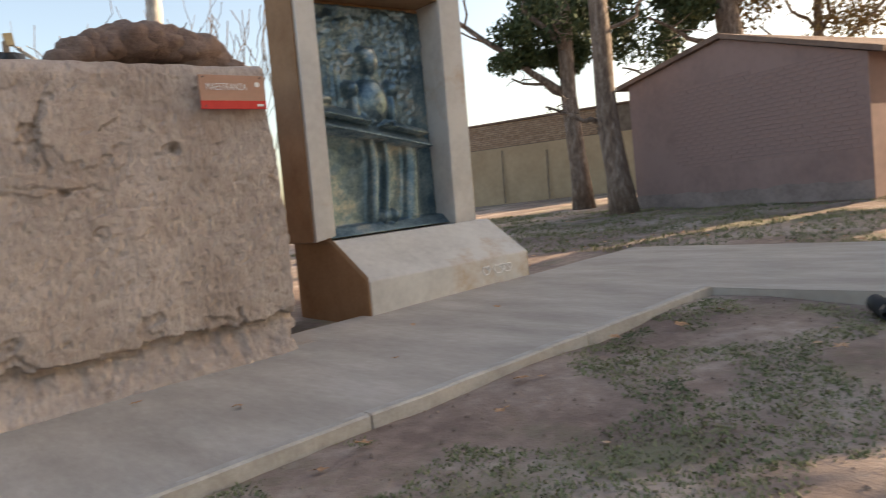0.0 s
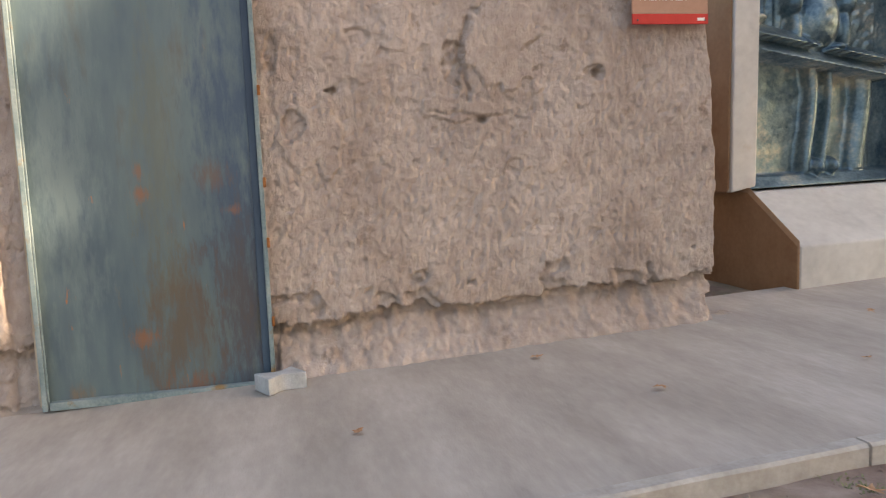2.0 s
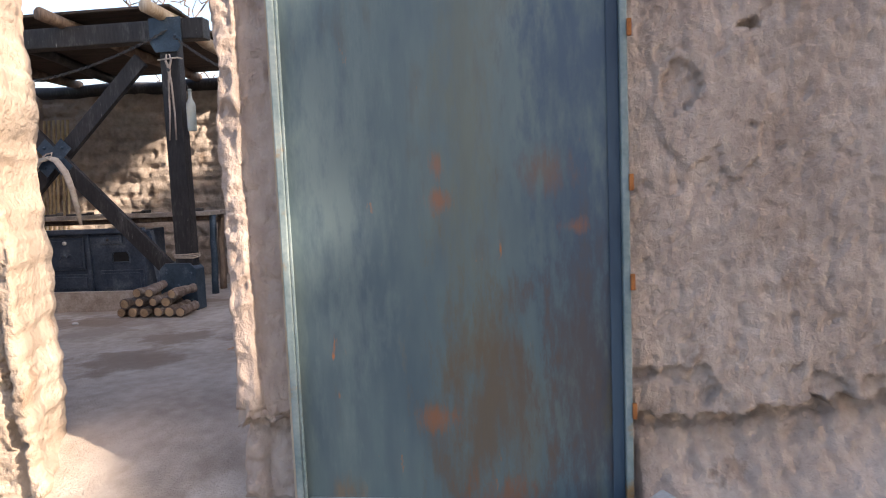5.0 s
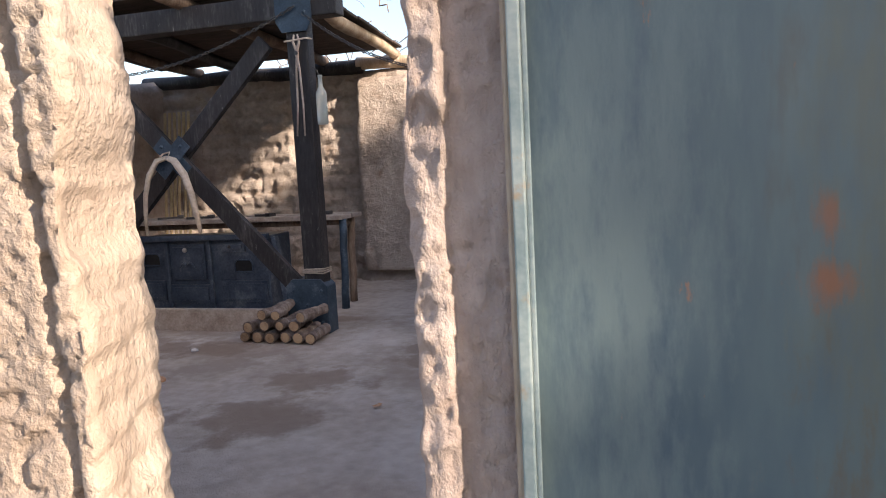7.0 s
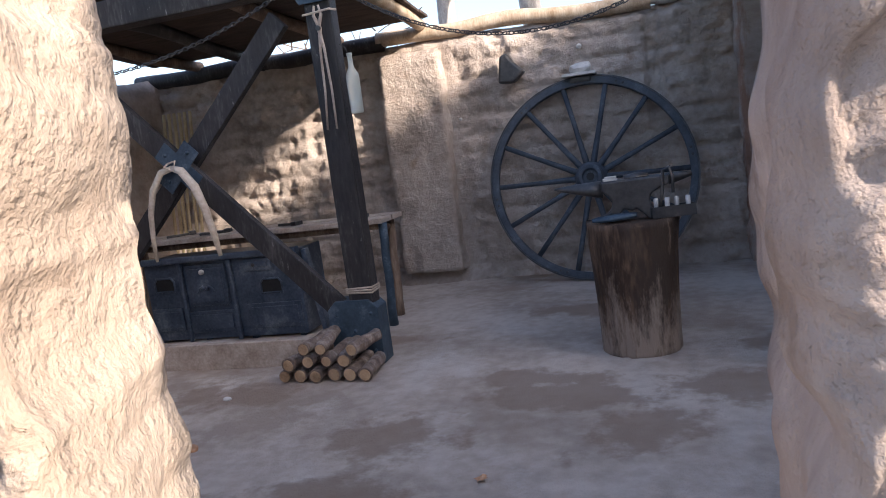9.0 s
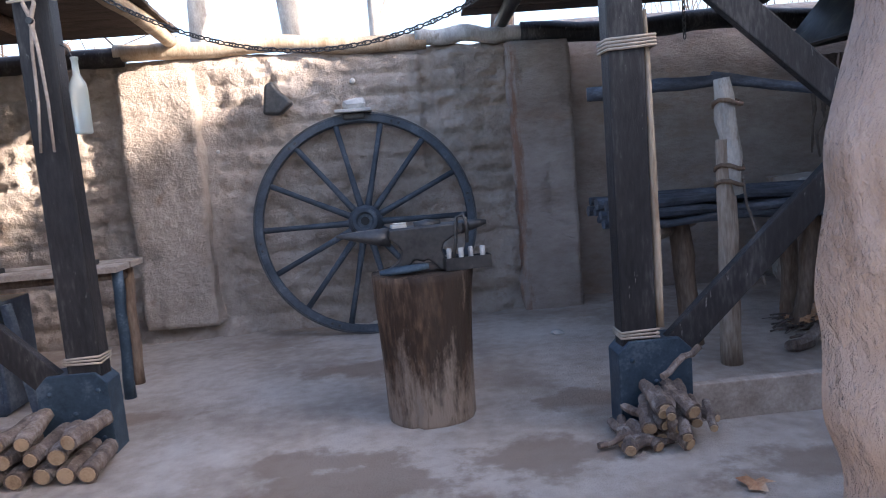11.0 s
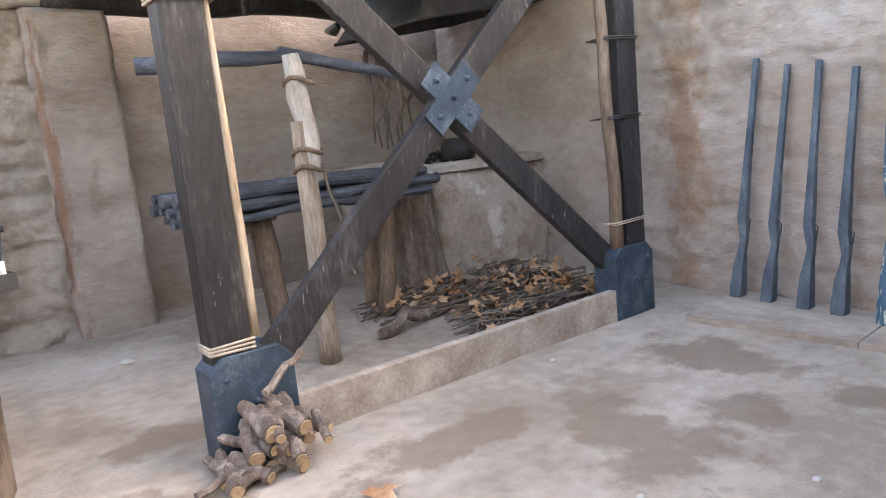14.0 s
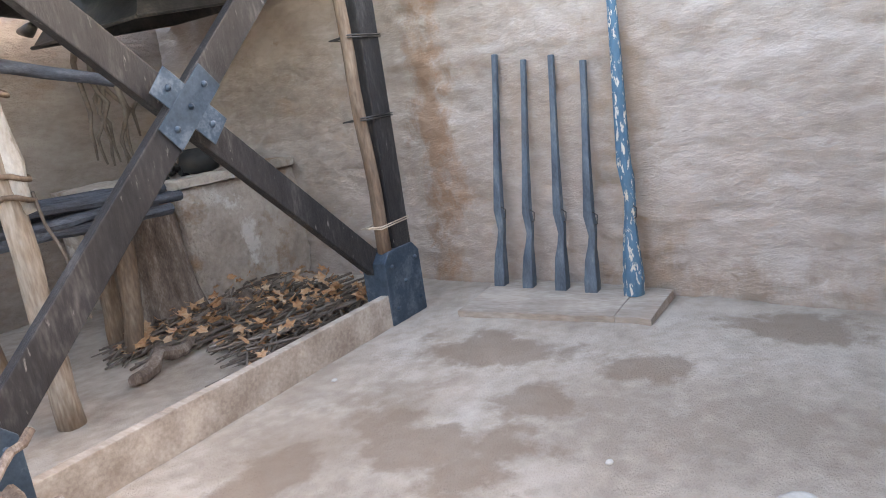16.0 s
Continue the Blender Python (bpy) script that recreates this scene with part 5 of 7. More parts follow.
        part("peg", bm, STONE, bx, "pale peg", smooth=True)


stump()


# ---- log piles ----
def log_pile(name, label, cx, cy, spots, seed, length, rad):
    g = thing(name, label, "firewood", (cx, cy, FLOOR))
    rnd = random.Random(seed)
    for x, z, dx in spots:
        r = rad * rnd.uniform(0.8, 1.15)
        bm = bmesh.new()
        a = V(x, -length * rnd.uniform(0.4, 0.55), z)
        b = V(x + dx, length * rnd.uniform(0.4, 0.55), z + rnd.uniform(-0.01, 0.03))
        tube(bm, lerp_path(a, b, 5, 0.015, seed + x), [r * rnd.uniform(0.9, 1.08) for _ in range(6)], 12, 0.2, seed=x + seed)
        log = part("log", bm, BARK, g, smooth=False)
        bm = bmesh.new()
        n = (b - a).normalized()
        lathe(bm, [(r * 0.86, 0), (r * 0.82, 0.004)], 12, m=Matrix.Translation(a - n * 0.003) @ (-n).to_track_quat('Z', 'Y').to_matrix().to_4x4())
        part("cut_end", bm, LOG_CUT, log, "pale sawn end")
    return g


log_pile("log_pile", "stack of sawn bark-covered logs against an iron shoe", -2.60, 7.73, [(-0.27, 0.04, 0), (-0.17, 0.042, .02), (-0.07, 0.042, 0), (0.03, 0.042, .03), (0.13, 0.042, 0), (0.22, 0.04, -.02), (-0.22, 0.112, .04), (-0.11, 0.12, 0), (0.0, 0.12, .02), (0.10, 0.118, -.02), (-0.13, 0.19, 0.03), (-0.02, 0.192, -0.03), (0.16, 0.18, 0.05)], 4, 0.30, 0.041)
rp = thing("log_pile", "tumbled heap of short split branches against an iron shoe", "firewood", (-0.03, 7.42, FLOOR))
rnd = random.Random(11)
for k in range(22):
    r = rnd.uniform(0.018, 0.035)
    lay = k // 8
    p = V(rnd.uniform(-0.20, 0.22) * (1 - 0.28 * lay), rnd.uniform(-0.08, 0.07), 0.035 + lay * 0.062)
    d = V(rnd.uniform(-0.5, 0.5), -1, rnd.uniform(0.0, 0.55)).normalized() * rnd.uniform(0.07, 0.12)
    p.z = max(p.z, r * 0.9)
    bm = bmesh.new()
    a, b = p + V(d.x, d.y, -abs(d.z) * 0.4), p - V(d.x, d.y, -abs(d.z))
    a.z = max(a.z, r)
    tube(bm, lerp_path(a, b, 4, 0.02, k), [r * rnd.uniform(0.8, 1.1) for _ in range(5)], 9, 0.3, seed=k)
    log = part("log", bm, BARK, rp)
    n = (b - a).normalized()
    bm = bmesh.new()
    lathe(bm, [(r * 0.8, 0), (r * 0.74, 0.004)], 10, m=Matrix.Translation(a - n * 0.004) @ (-n).to_track_quat('Z', 'Y').to_matrix().to_4x4())
    part("cut_end", bm, LOG_CUT, log, "pale sawn end")
for a, b, r in (((-0.30, -0.06, 0.03), (-0.05, -0.02, 0.06), 0.014), ((-0.02, -0.02, 0.27), (0.16, 0.04, 0.36), 0.014), ((0.0, -0.05, 0.02), (-0.22, -0.12, 0.04), 0.018)):
    bm = bmesh.new()
    tube(bm, lerp_path(a, b, 5, 0.02, r), r, 8, 0.2)
    part("stick", bm, BARK, rp)


# ---- work table, stove and tools under the left roof ----
def table():
    t = thing("work_table", "long rough plank work table on stick legs", "table", (-3.6, 9.0, FLOOR))
    o = V(-3.6, 9.0, FLOOR)
    for k, (y, w) in enumerate(((8.74, 0.2), (8.95, 0.2))):
        bm = bmesh.new()
        x1 = -2.58 + 0.03 * nz(k, 2, 2, 1.3)
        box(bm, V((-4.95 + x1) / 2, y, 0.868 + 0.006 * nz(k, 1, 5, 2)) - o, (x1 + 4.95, w, 0.035), rot=(0, 0, 0.4 * nz(k, 5, 1, 2)), bevel=0.006, rough=0.006)
        part("plank", bm, WOOD_GREY, t)
    for x, y in ((-2.62, 8.72), (-2.66, 8.98), (-4.8, 8.75), (-4.8, 9.0)):
        bm = bmesh.new()
        tube(bm, [p - o for p in lerp_path((x, y, FLOOR), (x + 0.02, y, 0.853), 6, 0.015, x + y)], [0.034, 0.032, 0.03, 0.03, 0.03, 0.031, 0.032], 10, 0.15)
        part("leg", bm, IRON_BLUE if y < 8.9 else WOOD_BROWN, t, smooth=True)
    for a, b in (((-2.62, 8.74, 0.80), (-2.66, 9.0, 0.80)), ((-4.8, 8.74, 0.82), (-2.62, 8.74, 0.825))):
        bm = bmesh.new()
        tube(bm, [V(*p) - o for p in (a, b)], 0.022, 8)
        part("crossbar", bm, WOOD_BROWN, t)


table()


def stove():
    s = thing("stove", "old black-blue cast-iron cooking stove front with doors", "stove", (-3.83, 8.52, FLOOR))
    W, H, D = 1.26, 0.60, 0.38
    bm = bmesh.new()
    box(bm, (0, 0.05 + D / 2, H / 2 + 0.02), (W, D, H), bevel=0.012)
    part("body", bm, STOVE, s)
    bm = bmesh.new()
    box(bm, (0, 0.03, H + 0.02), (W + 0.04, 0.06, 0.045), bevel=0.008)
    part("top_rim", bm, STOVE, s)

    def panel(cx, cz, w, h, nm="door", raise_=0.018):
        b = bmesh.new()
        box(b, (cx, 0.05 - raise_ / 2, cz), (w, raise_, h), bevel=0.006)
        box(b, (cx, 0.05 - raise_ - 0.004, cz), (w - 0.05, 0.012, h - 0.05), bevel=0.005)
        return part(nm, b, STOVE, s)

    d = panel(-0.11, 0.42, 0.33, 0.30)
    panel(-0.48, 0.18, 0.26, 0.17, "ash_door")
    panel(-0.11, 0.15, 0.40, 0.16, "ash_door")
    panel(0.40, 0.17, 0.42, 0.18, "ash_door")
    panel(0.32, 0.54, 0.22, 0.09, "damper")
    # fire holes framed by raised lips, their darkness laid on as flat black plates
    for cx, cz in ((-0.47, 0.44), (0.40, 0.38)):
        b = bmesh.new()
        out = [(-0.075, -0.045), (0.075, -0.045), (0.075, 0.02), (0.055, 0.045), (-0.055, 0.045), (-0.075, 0.02)]
        prism(b, out, -0.004, 0.002, Matrix.Translation((cx, 0.05, cz)))
        part("fire_hole_shade", b, BLACK, s)
        b = bmesh.new()
        tube(b, [V(cx + x * 1.1, 0.045, cz + z * 1.1) for x, z in out + out[:1]], 0.008, 6)
        part("hole_lip", b, STOVE, s)
    for cx in (-0.31, 0.10):
        b = bmesh.new()
        box(b, (cx, 0.032, 0.31), (0.03, 0.03, 0.60), bevel=0.008)
        part("upright", b, STOVE, s)
    b = bmesh.new()
    bmesh.ops.create_uvsphere(b, u_segments=14, v_segments=8, radius=0.02)
    bmesh.ops.translate(b, vec=(-0.12, 0.012, 0.52), verts=b.verts)
    part("knob", b, STONE, d, "pale round knob", smooth=True)
    for k in (-1, 1):
        b = bmesh.new()
        tube(b, [V(-0.11 + k * (0.01 + 0.07 * f), 0.018, 0.39 + 0.025 * math.sin(f * 5)) for f in (0, 0.25, 0.5, 0.75, 1)], [0.014, 0.012, 0.009, 0.007, 0.004], 7)
        part("ornament", b, STOVE, d, smooth=True)
    b = bmesh.new()
    bmesh.ops.create_uvsphere(b, u_segments=10, v_segments=6, radius=0.014)
    bmesh.ops.translate(b, vec=(0.30, 0.014, 0.54), verts=b.verts)
    part("knob", b, IRON, s, smooth=True)
    for k in range(4):
        b = bmesh.new()
        x = -0.58 + k * 0.385
        prism(b, [(-0.04, 0.08), (0.04, 0.08), (0.02, 0.0), (-0.02, 0.0)], 0.04, 0.08, Matrix.Translation((x, 0.03, 0)))
        part("foot", b, STOVE, s)
    b = bmesh.new()
    box(b, (0.70, 0.12, 0.3), (0.04, 0.06, 0.62), rot=(0, -8, 0), bevel=0.006)
    part("leaning_bar", b, STOVE, s)


stove()
# tools lying on the table
for x, y, l, a in ((-3.95, 8.78, 0.22, 20), (-3.35, 8.8, 0.18, -15), (-2.85, 8.8, 0.2, 5), (-4.3, 8.85, 0.2, 40)):
    bm = bmesh.new()
    box(bm, (x, y, 0.897), (l, 0.025, 0.018), rot=(0, 0, a), bevel=0.004)
    box(bm, (x + l * 0.45 * math.cos(radians(a)), y + l * 0.45 * math.sin(radians(a)), 0.902), (0.05, 0.08, 0.028), rot=(0, 0, a), bevel=0.006)
    tagged(part("hand_tool", bm, IRON), "rusty iron hand tool lying on the plank table", "tool")


def tongs():
    t = thing("tongs", "long pale iron tongs hung on a timber post", "tongs", (-2.47, 7.878, 2.11))
    for k in (-1, 1):
        bm = bmesh.new()
        tube(bm, [V(k * 0.012, 0, 0.03), V(k * 0.022, 0, -0.02), V(-k * 0.004, 0, -0.09), V(k * 0.012, 0, -0.2), V(k * 0.02, 0, -0.42), V(k * 0.028 - 0.012, 0, -0.63)], [0.006, 0.009, 0.012, 0.008, 0.007, 0.006], 8)
        part("arm", bm, WOOD_GREY, t, smooth=True)
    bm = bmesh.new()
    lathe(bm, [(0.014, 0), (0.014, 0.02)], 10, m=pose(0, 0.0, -0.09, 90, 0, 0))
    part("rivet", bm, IRON, t)
    bm = bmesh.new()
    tube(bm, [V(-0.085, -0.004, -0.01), V(0.075, -0.004, 0.0), V(0.09, 0.05, 0.0)], 0.006, 6)
    part("tie", bm, ROPE, t)


tongs()


def bottle():
    b = thing("bottle", "dusty clear glass bottle hung from a timber post", "bottle", (-2.345, 7.94, 1.55))
    bm = bmesh.new()
    lathe(bm, [(0.030, 0.0), (0.036, 0.006), (0.037, 0.19), (0.033, 0.215), (0.015, 0.25), (0.013, 0.31), (0.016, 0.312), (0.016, 0.325), (0.010, 0.326)], 20)
    part("glass_body", bm, GLASS, b, smooth=True)
    bm = bmesh.new()
    tube(bm, [V(0.0, 0, 0.30), V(-0.02, 0, 0.36), V(-0.05, 0, 0.38)], 0.003, 6)
    part("hanging_wire", bm, IRON, b)


bottle()
hp = thing("horn_hames", "pair of pale curved wooden hames hung on the frame crossing", "hames", (-3.55, 7.88, 1.37))
for k in (-1, 1):
    bm = bmesh.new()
    tube(bm, [V(k * 0.0, 0, 0.02), V(k * 0.07, -0.015, 0.0), V(k * 0.145, -0.02, -0.1), V(k * 0.19, -0.02, -0.24), V(k * 0.215, -0.01, -0.40), V(k * 0.225, 0, -0.53)], [0.02, 0.026, 0.027, 0.024, 0.02, 0.012], 10, 0.1, flat=0.7)
    part("hame", bm, HORN, hp, smooth=True)
bm = bmesh.new()
tube(bm, [V(-0.03, -0.03, 0.03), V(0.03, -0.03, 0.0), V(0.03, 0.0, 0.06), V(-0.03, 0.01, 0.05), V(-0.03, -0.03, 0.03)], 0.006, 6)
part("tie", bm, ROPE, hp)
for k in range(6):
    bm = bmesh.new()
    x = -4.93 + k * 0.055
    tube(bm, lerp_path((x + 0.03 * nz(k, 1, 1, 2), 9.55, FLOOR + 0.0), (x - 0.05, 9.84, 1.9 + 0.1 * nz(k, 3, 3, 2)), 8, 0.02, k), 0.014, 8, 0.1)
    tagged(part("cane_pole", bm, CANE, smooth=True), "straight yellow cane pole leaning in a corner", "pole", "bundle of cane poles")
br = thing("broom", "straw broom standing beside the stove", "broom", (-4.30, 8.22, FLOOR))
bm = bmesh.new()
rnd = random.Random(5)
for k in range(90):
    a, q = rnd.uniform(0, 6.28), rnd.random() ** 0.5
    tube(bm, [V(0.02 * q * math.cos(a), 0.02 * q * math.sin(a), 0.34), V(0.07 * q * math.cos(a), 0.05 * q * math.sin(a), 0.01)], 0.003, 4)
part("bristles", bm, CANE, br)
bm = bmesh.new()
tube(bm, [V(0, 0, 0.30), V(-0.02, 0.12, 1.1)], 0.013, 8)
part("handle", bm, WOOD_BROWN, br)


# ---- things on the back wall ----
bm = bmesh.new()
prism(bm, [(-0.09, -0.11), (0.03, -0.12), (0.13, -0.04), (0.04, 0.05), (0.0, 0.12), (-0.06, 0.1)], -0.05, 0.06, Matrix.Translation((-1.84, 10.0, 1.84)))
soften(tagged(part("iron_bracket", bm, IRON), "pointed grey iron bracket jutting from an adobe wall", "bracket"), 0.02)
sh = thing("wall_shelf", "tiny dark slab shelf jutting from the wall above a wheel", "shelf", (-1.29, 9.99, 1.71))
bm = bmesh.new()
box(bm, (0, 0, 0), (0.26, 0.17, 0.022), bevel=0.004, rough=0.004)
part("slab", bm, STONE, sh)
bm = bmesh.new()
box(bm, (0.0, 0.04, -0.035), (0.16, 0.1, 0.046), bevel=0.012)
part("corbel", bm, IRON, sh)
bm = bmesh.new()
g = bmesh.ops.create_icosphere(bm, subdivisions=2, radius=1)
for v in g["verts"]:
    v.co = V(v.co.x * 0.095, v.co.y * 0.06, v.co.z * 0.045) * (1 + 0.35 * nz(*(v.co * 1.6))) + V(-1.27, 9.98, 1.755)
tagged(part("stone", bm, STONE), "pale broken stone resting on a tiny shelf", "stone")
for x, z, r in ((-1.28, 1.93, 0.022), (-0.95, 1.62, 0.016), (-2.3, 1.5, 0.014)):
    bm = bmesh.new()
    bmesh.ops.create_icosphere(bm, subdivisions=2, radius=r)
    bmesh.ops.translate(bm, vec=(x, 10.07, z), verts=bm.verts)
    tagged(part("wall_pebble", bm, STONE), "small pale pebble set in the mud wall", "pebble")


# ---- chains ----
def chain(label, a, b, sag, link=0.034):
    c = thing("chain", label, "chain", a)
    a, b = Vector(a), Vector(b)
    n = 200
    pts = [a.lerp(b, i / n) - V(0, 0, sag * 4 * (i / n) * (1 - i / n)) for i in range(n + 1)]
    dist = [0.0]
    for p, q in zip(pts, pts[1:]):
        dist.append(dist[-1] + (q - p).length)
    me = None
    bm = bmesh.new()
    h, r, w = link * 0.5, 0.0034, link * 0.30
    loop = []
    for k in range(12):
        t = 2 * math.pi * k / 12
        loop.append(V(h * math.cos(t) * 1.15, w * math.sin(t), 0))
    rings = []
    for k in range(12):
        d = (loop[(k + 1) % 12] - loop[k - 1]).normalized()
        s = d.cross(V(0, 0, 1))
        rings.append([bm.verts.new(loop[k] + s * r * math.cos(q) + V(0, 0, 1) * r * math.sin(q)) for q in [2 * math.pi * j / 5 for j in range(5)]])
    for k in range(12):
        p, q = rings[k], rings[(k + 1) % 12]
        for j in range(5):
            bm.faces.new((p[j], p[(j + 1) % 5], q[(j + 1) % 5], q[j]))
    me = bpy.data.meshes.new("link")
    bmesh.ops.recalc_face_normals(bm, faces=bm.faces)
    bm.to_mesh(me)
    bm.free()
    me.materials.append(IRON)
    count = int(dist[-1] / (link * 0.82))
    for k in range(count):
        s = (k + 0.5) / count * dist[-1]
        i = max(j for j in range(len(dist)) if dist[j] <= s)
        d = (pts[min(i + 1, n)] - pts[i]).normalized()
        ob = new("link", me)
        ob.parent = c
        ob.matrix_local = Matrix.Translation(pts[i] - a) @ d.to_track_quat('X', 'Z').to_matrix().to_4x4() @ pose(0, 0, 0, 45 + 90 * (k % 2), 0, 0)


chain("rusty iron chain slung between the frame and the roof edge", (-4.62, 7.86, 2.05), (-2.45, 7.86, 2.32), 0.18)
chain("rusty iron chain slung across the open yard", (-2.40, 7.88, 2.26), (-0.13, 7.60, 2.26), 0.46)
chain("rusty iron chain hanging below the forge roof", (0.72, 8.9, 2.39), (0.73, 8.92, 1.90), 0.0)


# ---- forge corner ----
def rough_block(name, x0, x1, y0, y1, z0, z1, m, seed, parent):
    bm = bmesh.new()
    g = bmesh.ops.create_cube(bm, size=1.0)
    bmesh.ops.subdivide_edges(bm, edges=bm.edges, cuts=14, use_grid_fill=True)
    c, s = V((x0 + x1) / 2, (y0 + y1) / 2, (z0 + z1) / 2), V(x1 - x0, y1 - y0, z1 - z0)
    for v in bm.verts:
        q = v.co.copy()
        # rounded corners
        for i, j in ((0, 1), (0, 2), (1, 2)):
            if abs(q[i]) > 0.43 and abs(q[j]) > 0.43:
                v.co[i] *= 0.97
                v.co[j] *= 0.97
        w = c + V(v.co.x * s.x, v.co.y * s.y, v.co.z * s.z)
        w += q * 0.05 * nz(w.x, w.y + seed, w.z, 3) + q * 0.03 * nz(w.x + seed, w.y, w.z, 9)
        if w.z < z0 + 0.02:
            w.z = z0
        v.co = w
    return part(name, bm, m, parent, smooth=True)


hearth = thing("forge_hearth", "waist-high rounded adobe forge hearth with peeling plaster", "hearth")
rough_block("body", 1.92, 3.05, 8.95, 10.3, 0.05, 0.925, HEARTH, 2.0, hearth)
cap = rough_block("rim", 1.90, 3.06, 8.93, 10.3, 0.915, 0.972, HEARTH, 4.0, hearth)
cap["label"] = "crumbling pale rim of the hearth top"
# fluted old trunk built into the flank of the hearth
bm = bmesh.new()
rings = []
for j in range(19):
    f = j / 18
    ring = []
    for k in range(72):
        a = 2 * math.pi * k / 72
        r = 0.30 - 0.09 * f + 0.05 * (1 - f) ** 4 + 0.022 * nz(math.cos(a) * 3, math.sin(a) * 3, f * 0.8) + 0.014 * nz(math.cos(a) * 9, math.sin(a) * 9, f * 1.2)
        ring.append(bm.verts.new((1.80 + 0.8 * r * math.cos(a), 9.2 + r * math.sin(a), 0.10 + 0.83 * f + 0.012 * (j == 18) * nz(math.cos(a) * 4, math.sin(a) * 4, 2))))
    rings.append(ring)
for a, b in zip(rings, rings[1:]):
    for k in range(72):
        bm.faces.new((a[k], a[(k + 1) % 72], b[(k + 1) % 72], b[k]))
bm.faces.new(rings[-1])
bm.faces.new(list(reversed(rings[0])))
tagged(part("tree_stump", bm, BARK, smooth=True), "fluted brown old tree stump against the forge hearth", "stump")
bm = bmesh.new()
for k in range(60):
    rnd = random.Random(k)
    p = V(2.35 + rnd.uniform(-0.28, 0.28), 9.45 + rnd.uniform(-0.25, 0.25), 0.97 + rnd.uniform(0, 0.05))
    g = bmesh.ops.create_icosphere(bm, subdivisions=1, radius=rnd.uniform(0.015, 0.035))
    for v in g["verts"]:
        v.co = p + v.co * (1 + 0.4 * nz(*(v.co * 40 + V(k, 0, 0))))
tagged(part("charcoal", bm, BLACK), "heap of black charcoal on the forge hearth", "charcoal", kind="stuff")
# kettle-like black pot on the hearth
bm = bmesh.new()
lathe(bm, [(0.05, 0.0), (0.11, 0.02), (0.13, 0.08), (0.12, 0.13), (0.09, 0.15), (0.095, 0.16), (0.08, 0.16), (0.075, 0.1)], 20, m=Matrix.Translation((2.28, 9.14, 0.97)))
tagged(part("iron_pot", bm, BLACK, smooth=True), "black iron pot standing on the hearth edge", "pot")
# sheet-metal hood
hd = thing("forge_hood", "dark sheet-metal smoke hood hanging over the forge", "hood", (2.4, 9.3, 1.9))
bm = bmesh.new()
lo = [V(-0.62, -0.52, -0.03), V(0.48, -0.52, 0.12), V(0.5, 0.55, 0.12), V(-0.6, 0.55, -0.03)]
up = [V(-0.15, -0.16, 0.62), V(0.22, -0.16, 0.62), V(0.22, 0.25, 0.62), V(-0.15, 0.25, 0.62)]
for off in (0.0, 0.012):
    a = [bm.verts.new(p * (1 - off)) for p in lo]
    b = [bm.verts.new(p * (1 - off)) for p in up]
    for k in range(4):
        f = (a[k], a[(k + 1) % 4], b[(k + 1) % 4], b[k])
        bm.faces.new(f if off == 0 else tuple(reversed(f)))
part("skirt", bm, IRON, hd)
bm = bmesh.new()
tube(bm, [q for q in lo + lo[:1]], 0.012, 6)
part("rolled_edge", bm, IRON, hd)
bm = bmesh.new()
tube(bm, [V(0.03, 0.04, 0.58), V(0.03, 0.04, 1.3)], 0.17, 16, 0.02)
part("flue", bm, IRON, hd, smooth=True)


# bellows bench of bundled black poles
def bench():
    b = thing("bellows_bench", "rough rack of bundled blackened poles on log legs", "rack", (0.95, 8.75, FLOOR))
    o = V(0.95, 8.75, FLOOR)
    rnd = random.Random(3)
    for k in range(18):
        row, col = k // 6, k % 6
        y = 8.50 + col * 0.085 + rnd.uniform(-0.01, 0.01)
        z = 0.88 + row * 0.056
        bm = bmesh.new()
        tube(bm, [p - o for p in lerp_path((0.12 + rnd.uniform(-0.05, 0.05), y, z), (1.62 + rnd.uniform(-0.08, 0.08), y + 0.12, z - 0.02), 9, 0.03, k)], [rnd.uniform(0.02, 0.034) for _ in range(10)], 8, 0.35, seed=k)
        part("pole", bm, BLACK_WOOD, b)
    bm = bmesh.new()
    tube(bm, [p - o for p in lerp_path((0.3, 8.45, 0.82), (0.75, 8.98, 0.82), 3, 0.01, 1)], 0.04, 8, 0.2)
    part("bearer", bm, WOOD_BROWN, b)
    for x, y, dx, r in ((0.34, 8.60, 0.03, 0.055), (0.62, 8.68, 0.07, 0.06), (1.33, 8.80, -0.09, 0.05), (0.40, 9.0, 0.0, 0.05), (1.4, 9.05, 0.0, 0.05)):
        bm = bmesh.new()
        tube(bm, [p - o for p in lerp_path((x, y, FLOOR - 0.01), (x - dx, y, 0.86), 7, 0.02, x)], [r * (1 + 0.1 * nz(i, x, 0, 1)) for i in range(8)], 10, 0.2)
        part("leg", bm, WOOD_BROWN, b, smooth=True)


bench()
rk = thing("pole_rest", "forked wooden posts carrying a black lever pole", "pole rest", (0.62, 8.25, FLOOR))
o = V(0.62, 8.25, FLOOR)
bm = bmesh.new()
tube(bm, [p - o for p in lerp_path((0.64, 8.25, FLOOR - 0.01), (0.63, 8.25, 1.30), 8, 0.02, 2)], [0.055, 0.052, 0.05, 0.048, 0.047, 0.048, 0.05, 0.045, 0.04], 10, 0.2)
part("post", bm, POLE_GREY, rk, smooth=True)
bm = bmesh.new()
tube(bm, [p - o for p in lerp_path((0.69, 8.24, 1.02), (0.62, 8.25, 1.60), 6, 0.03, 9)], [0.03, 0.045, 0.05, 0.045, 0.05, 0.045, 0.04], 10, 0.35)
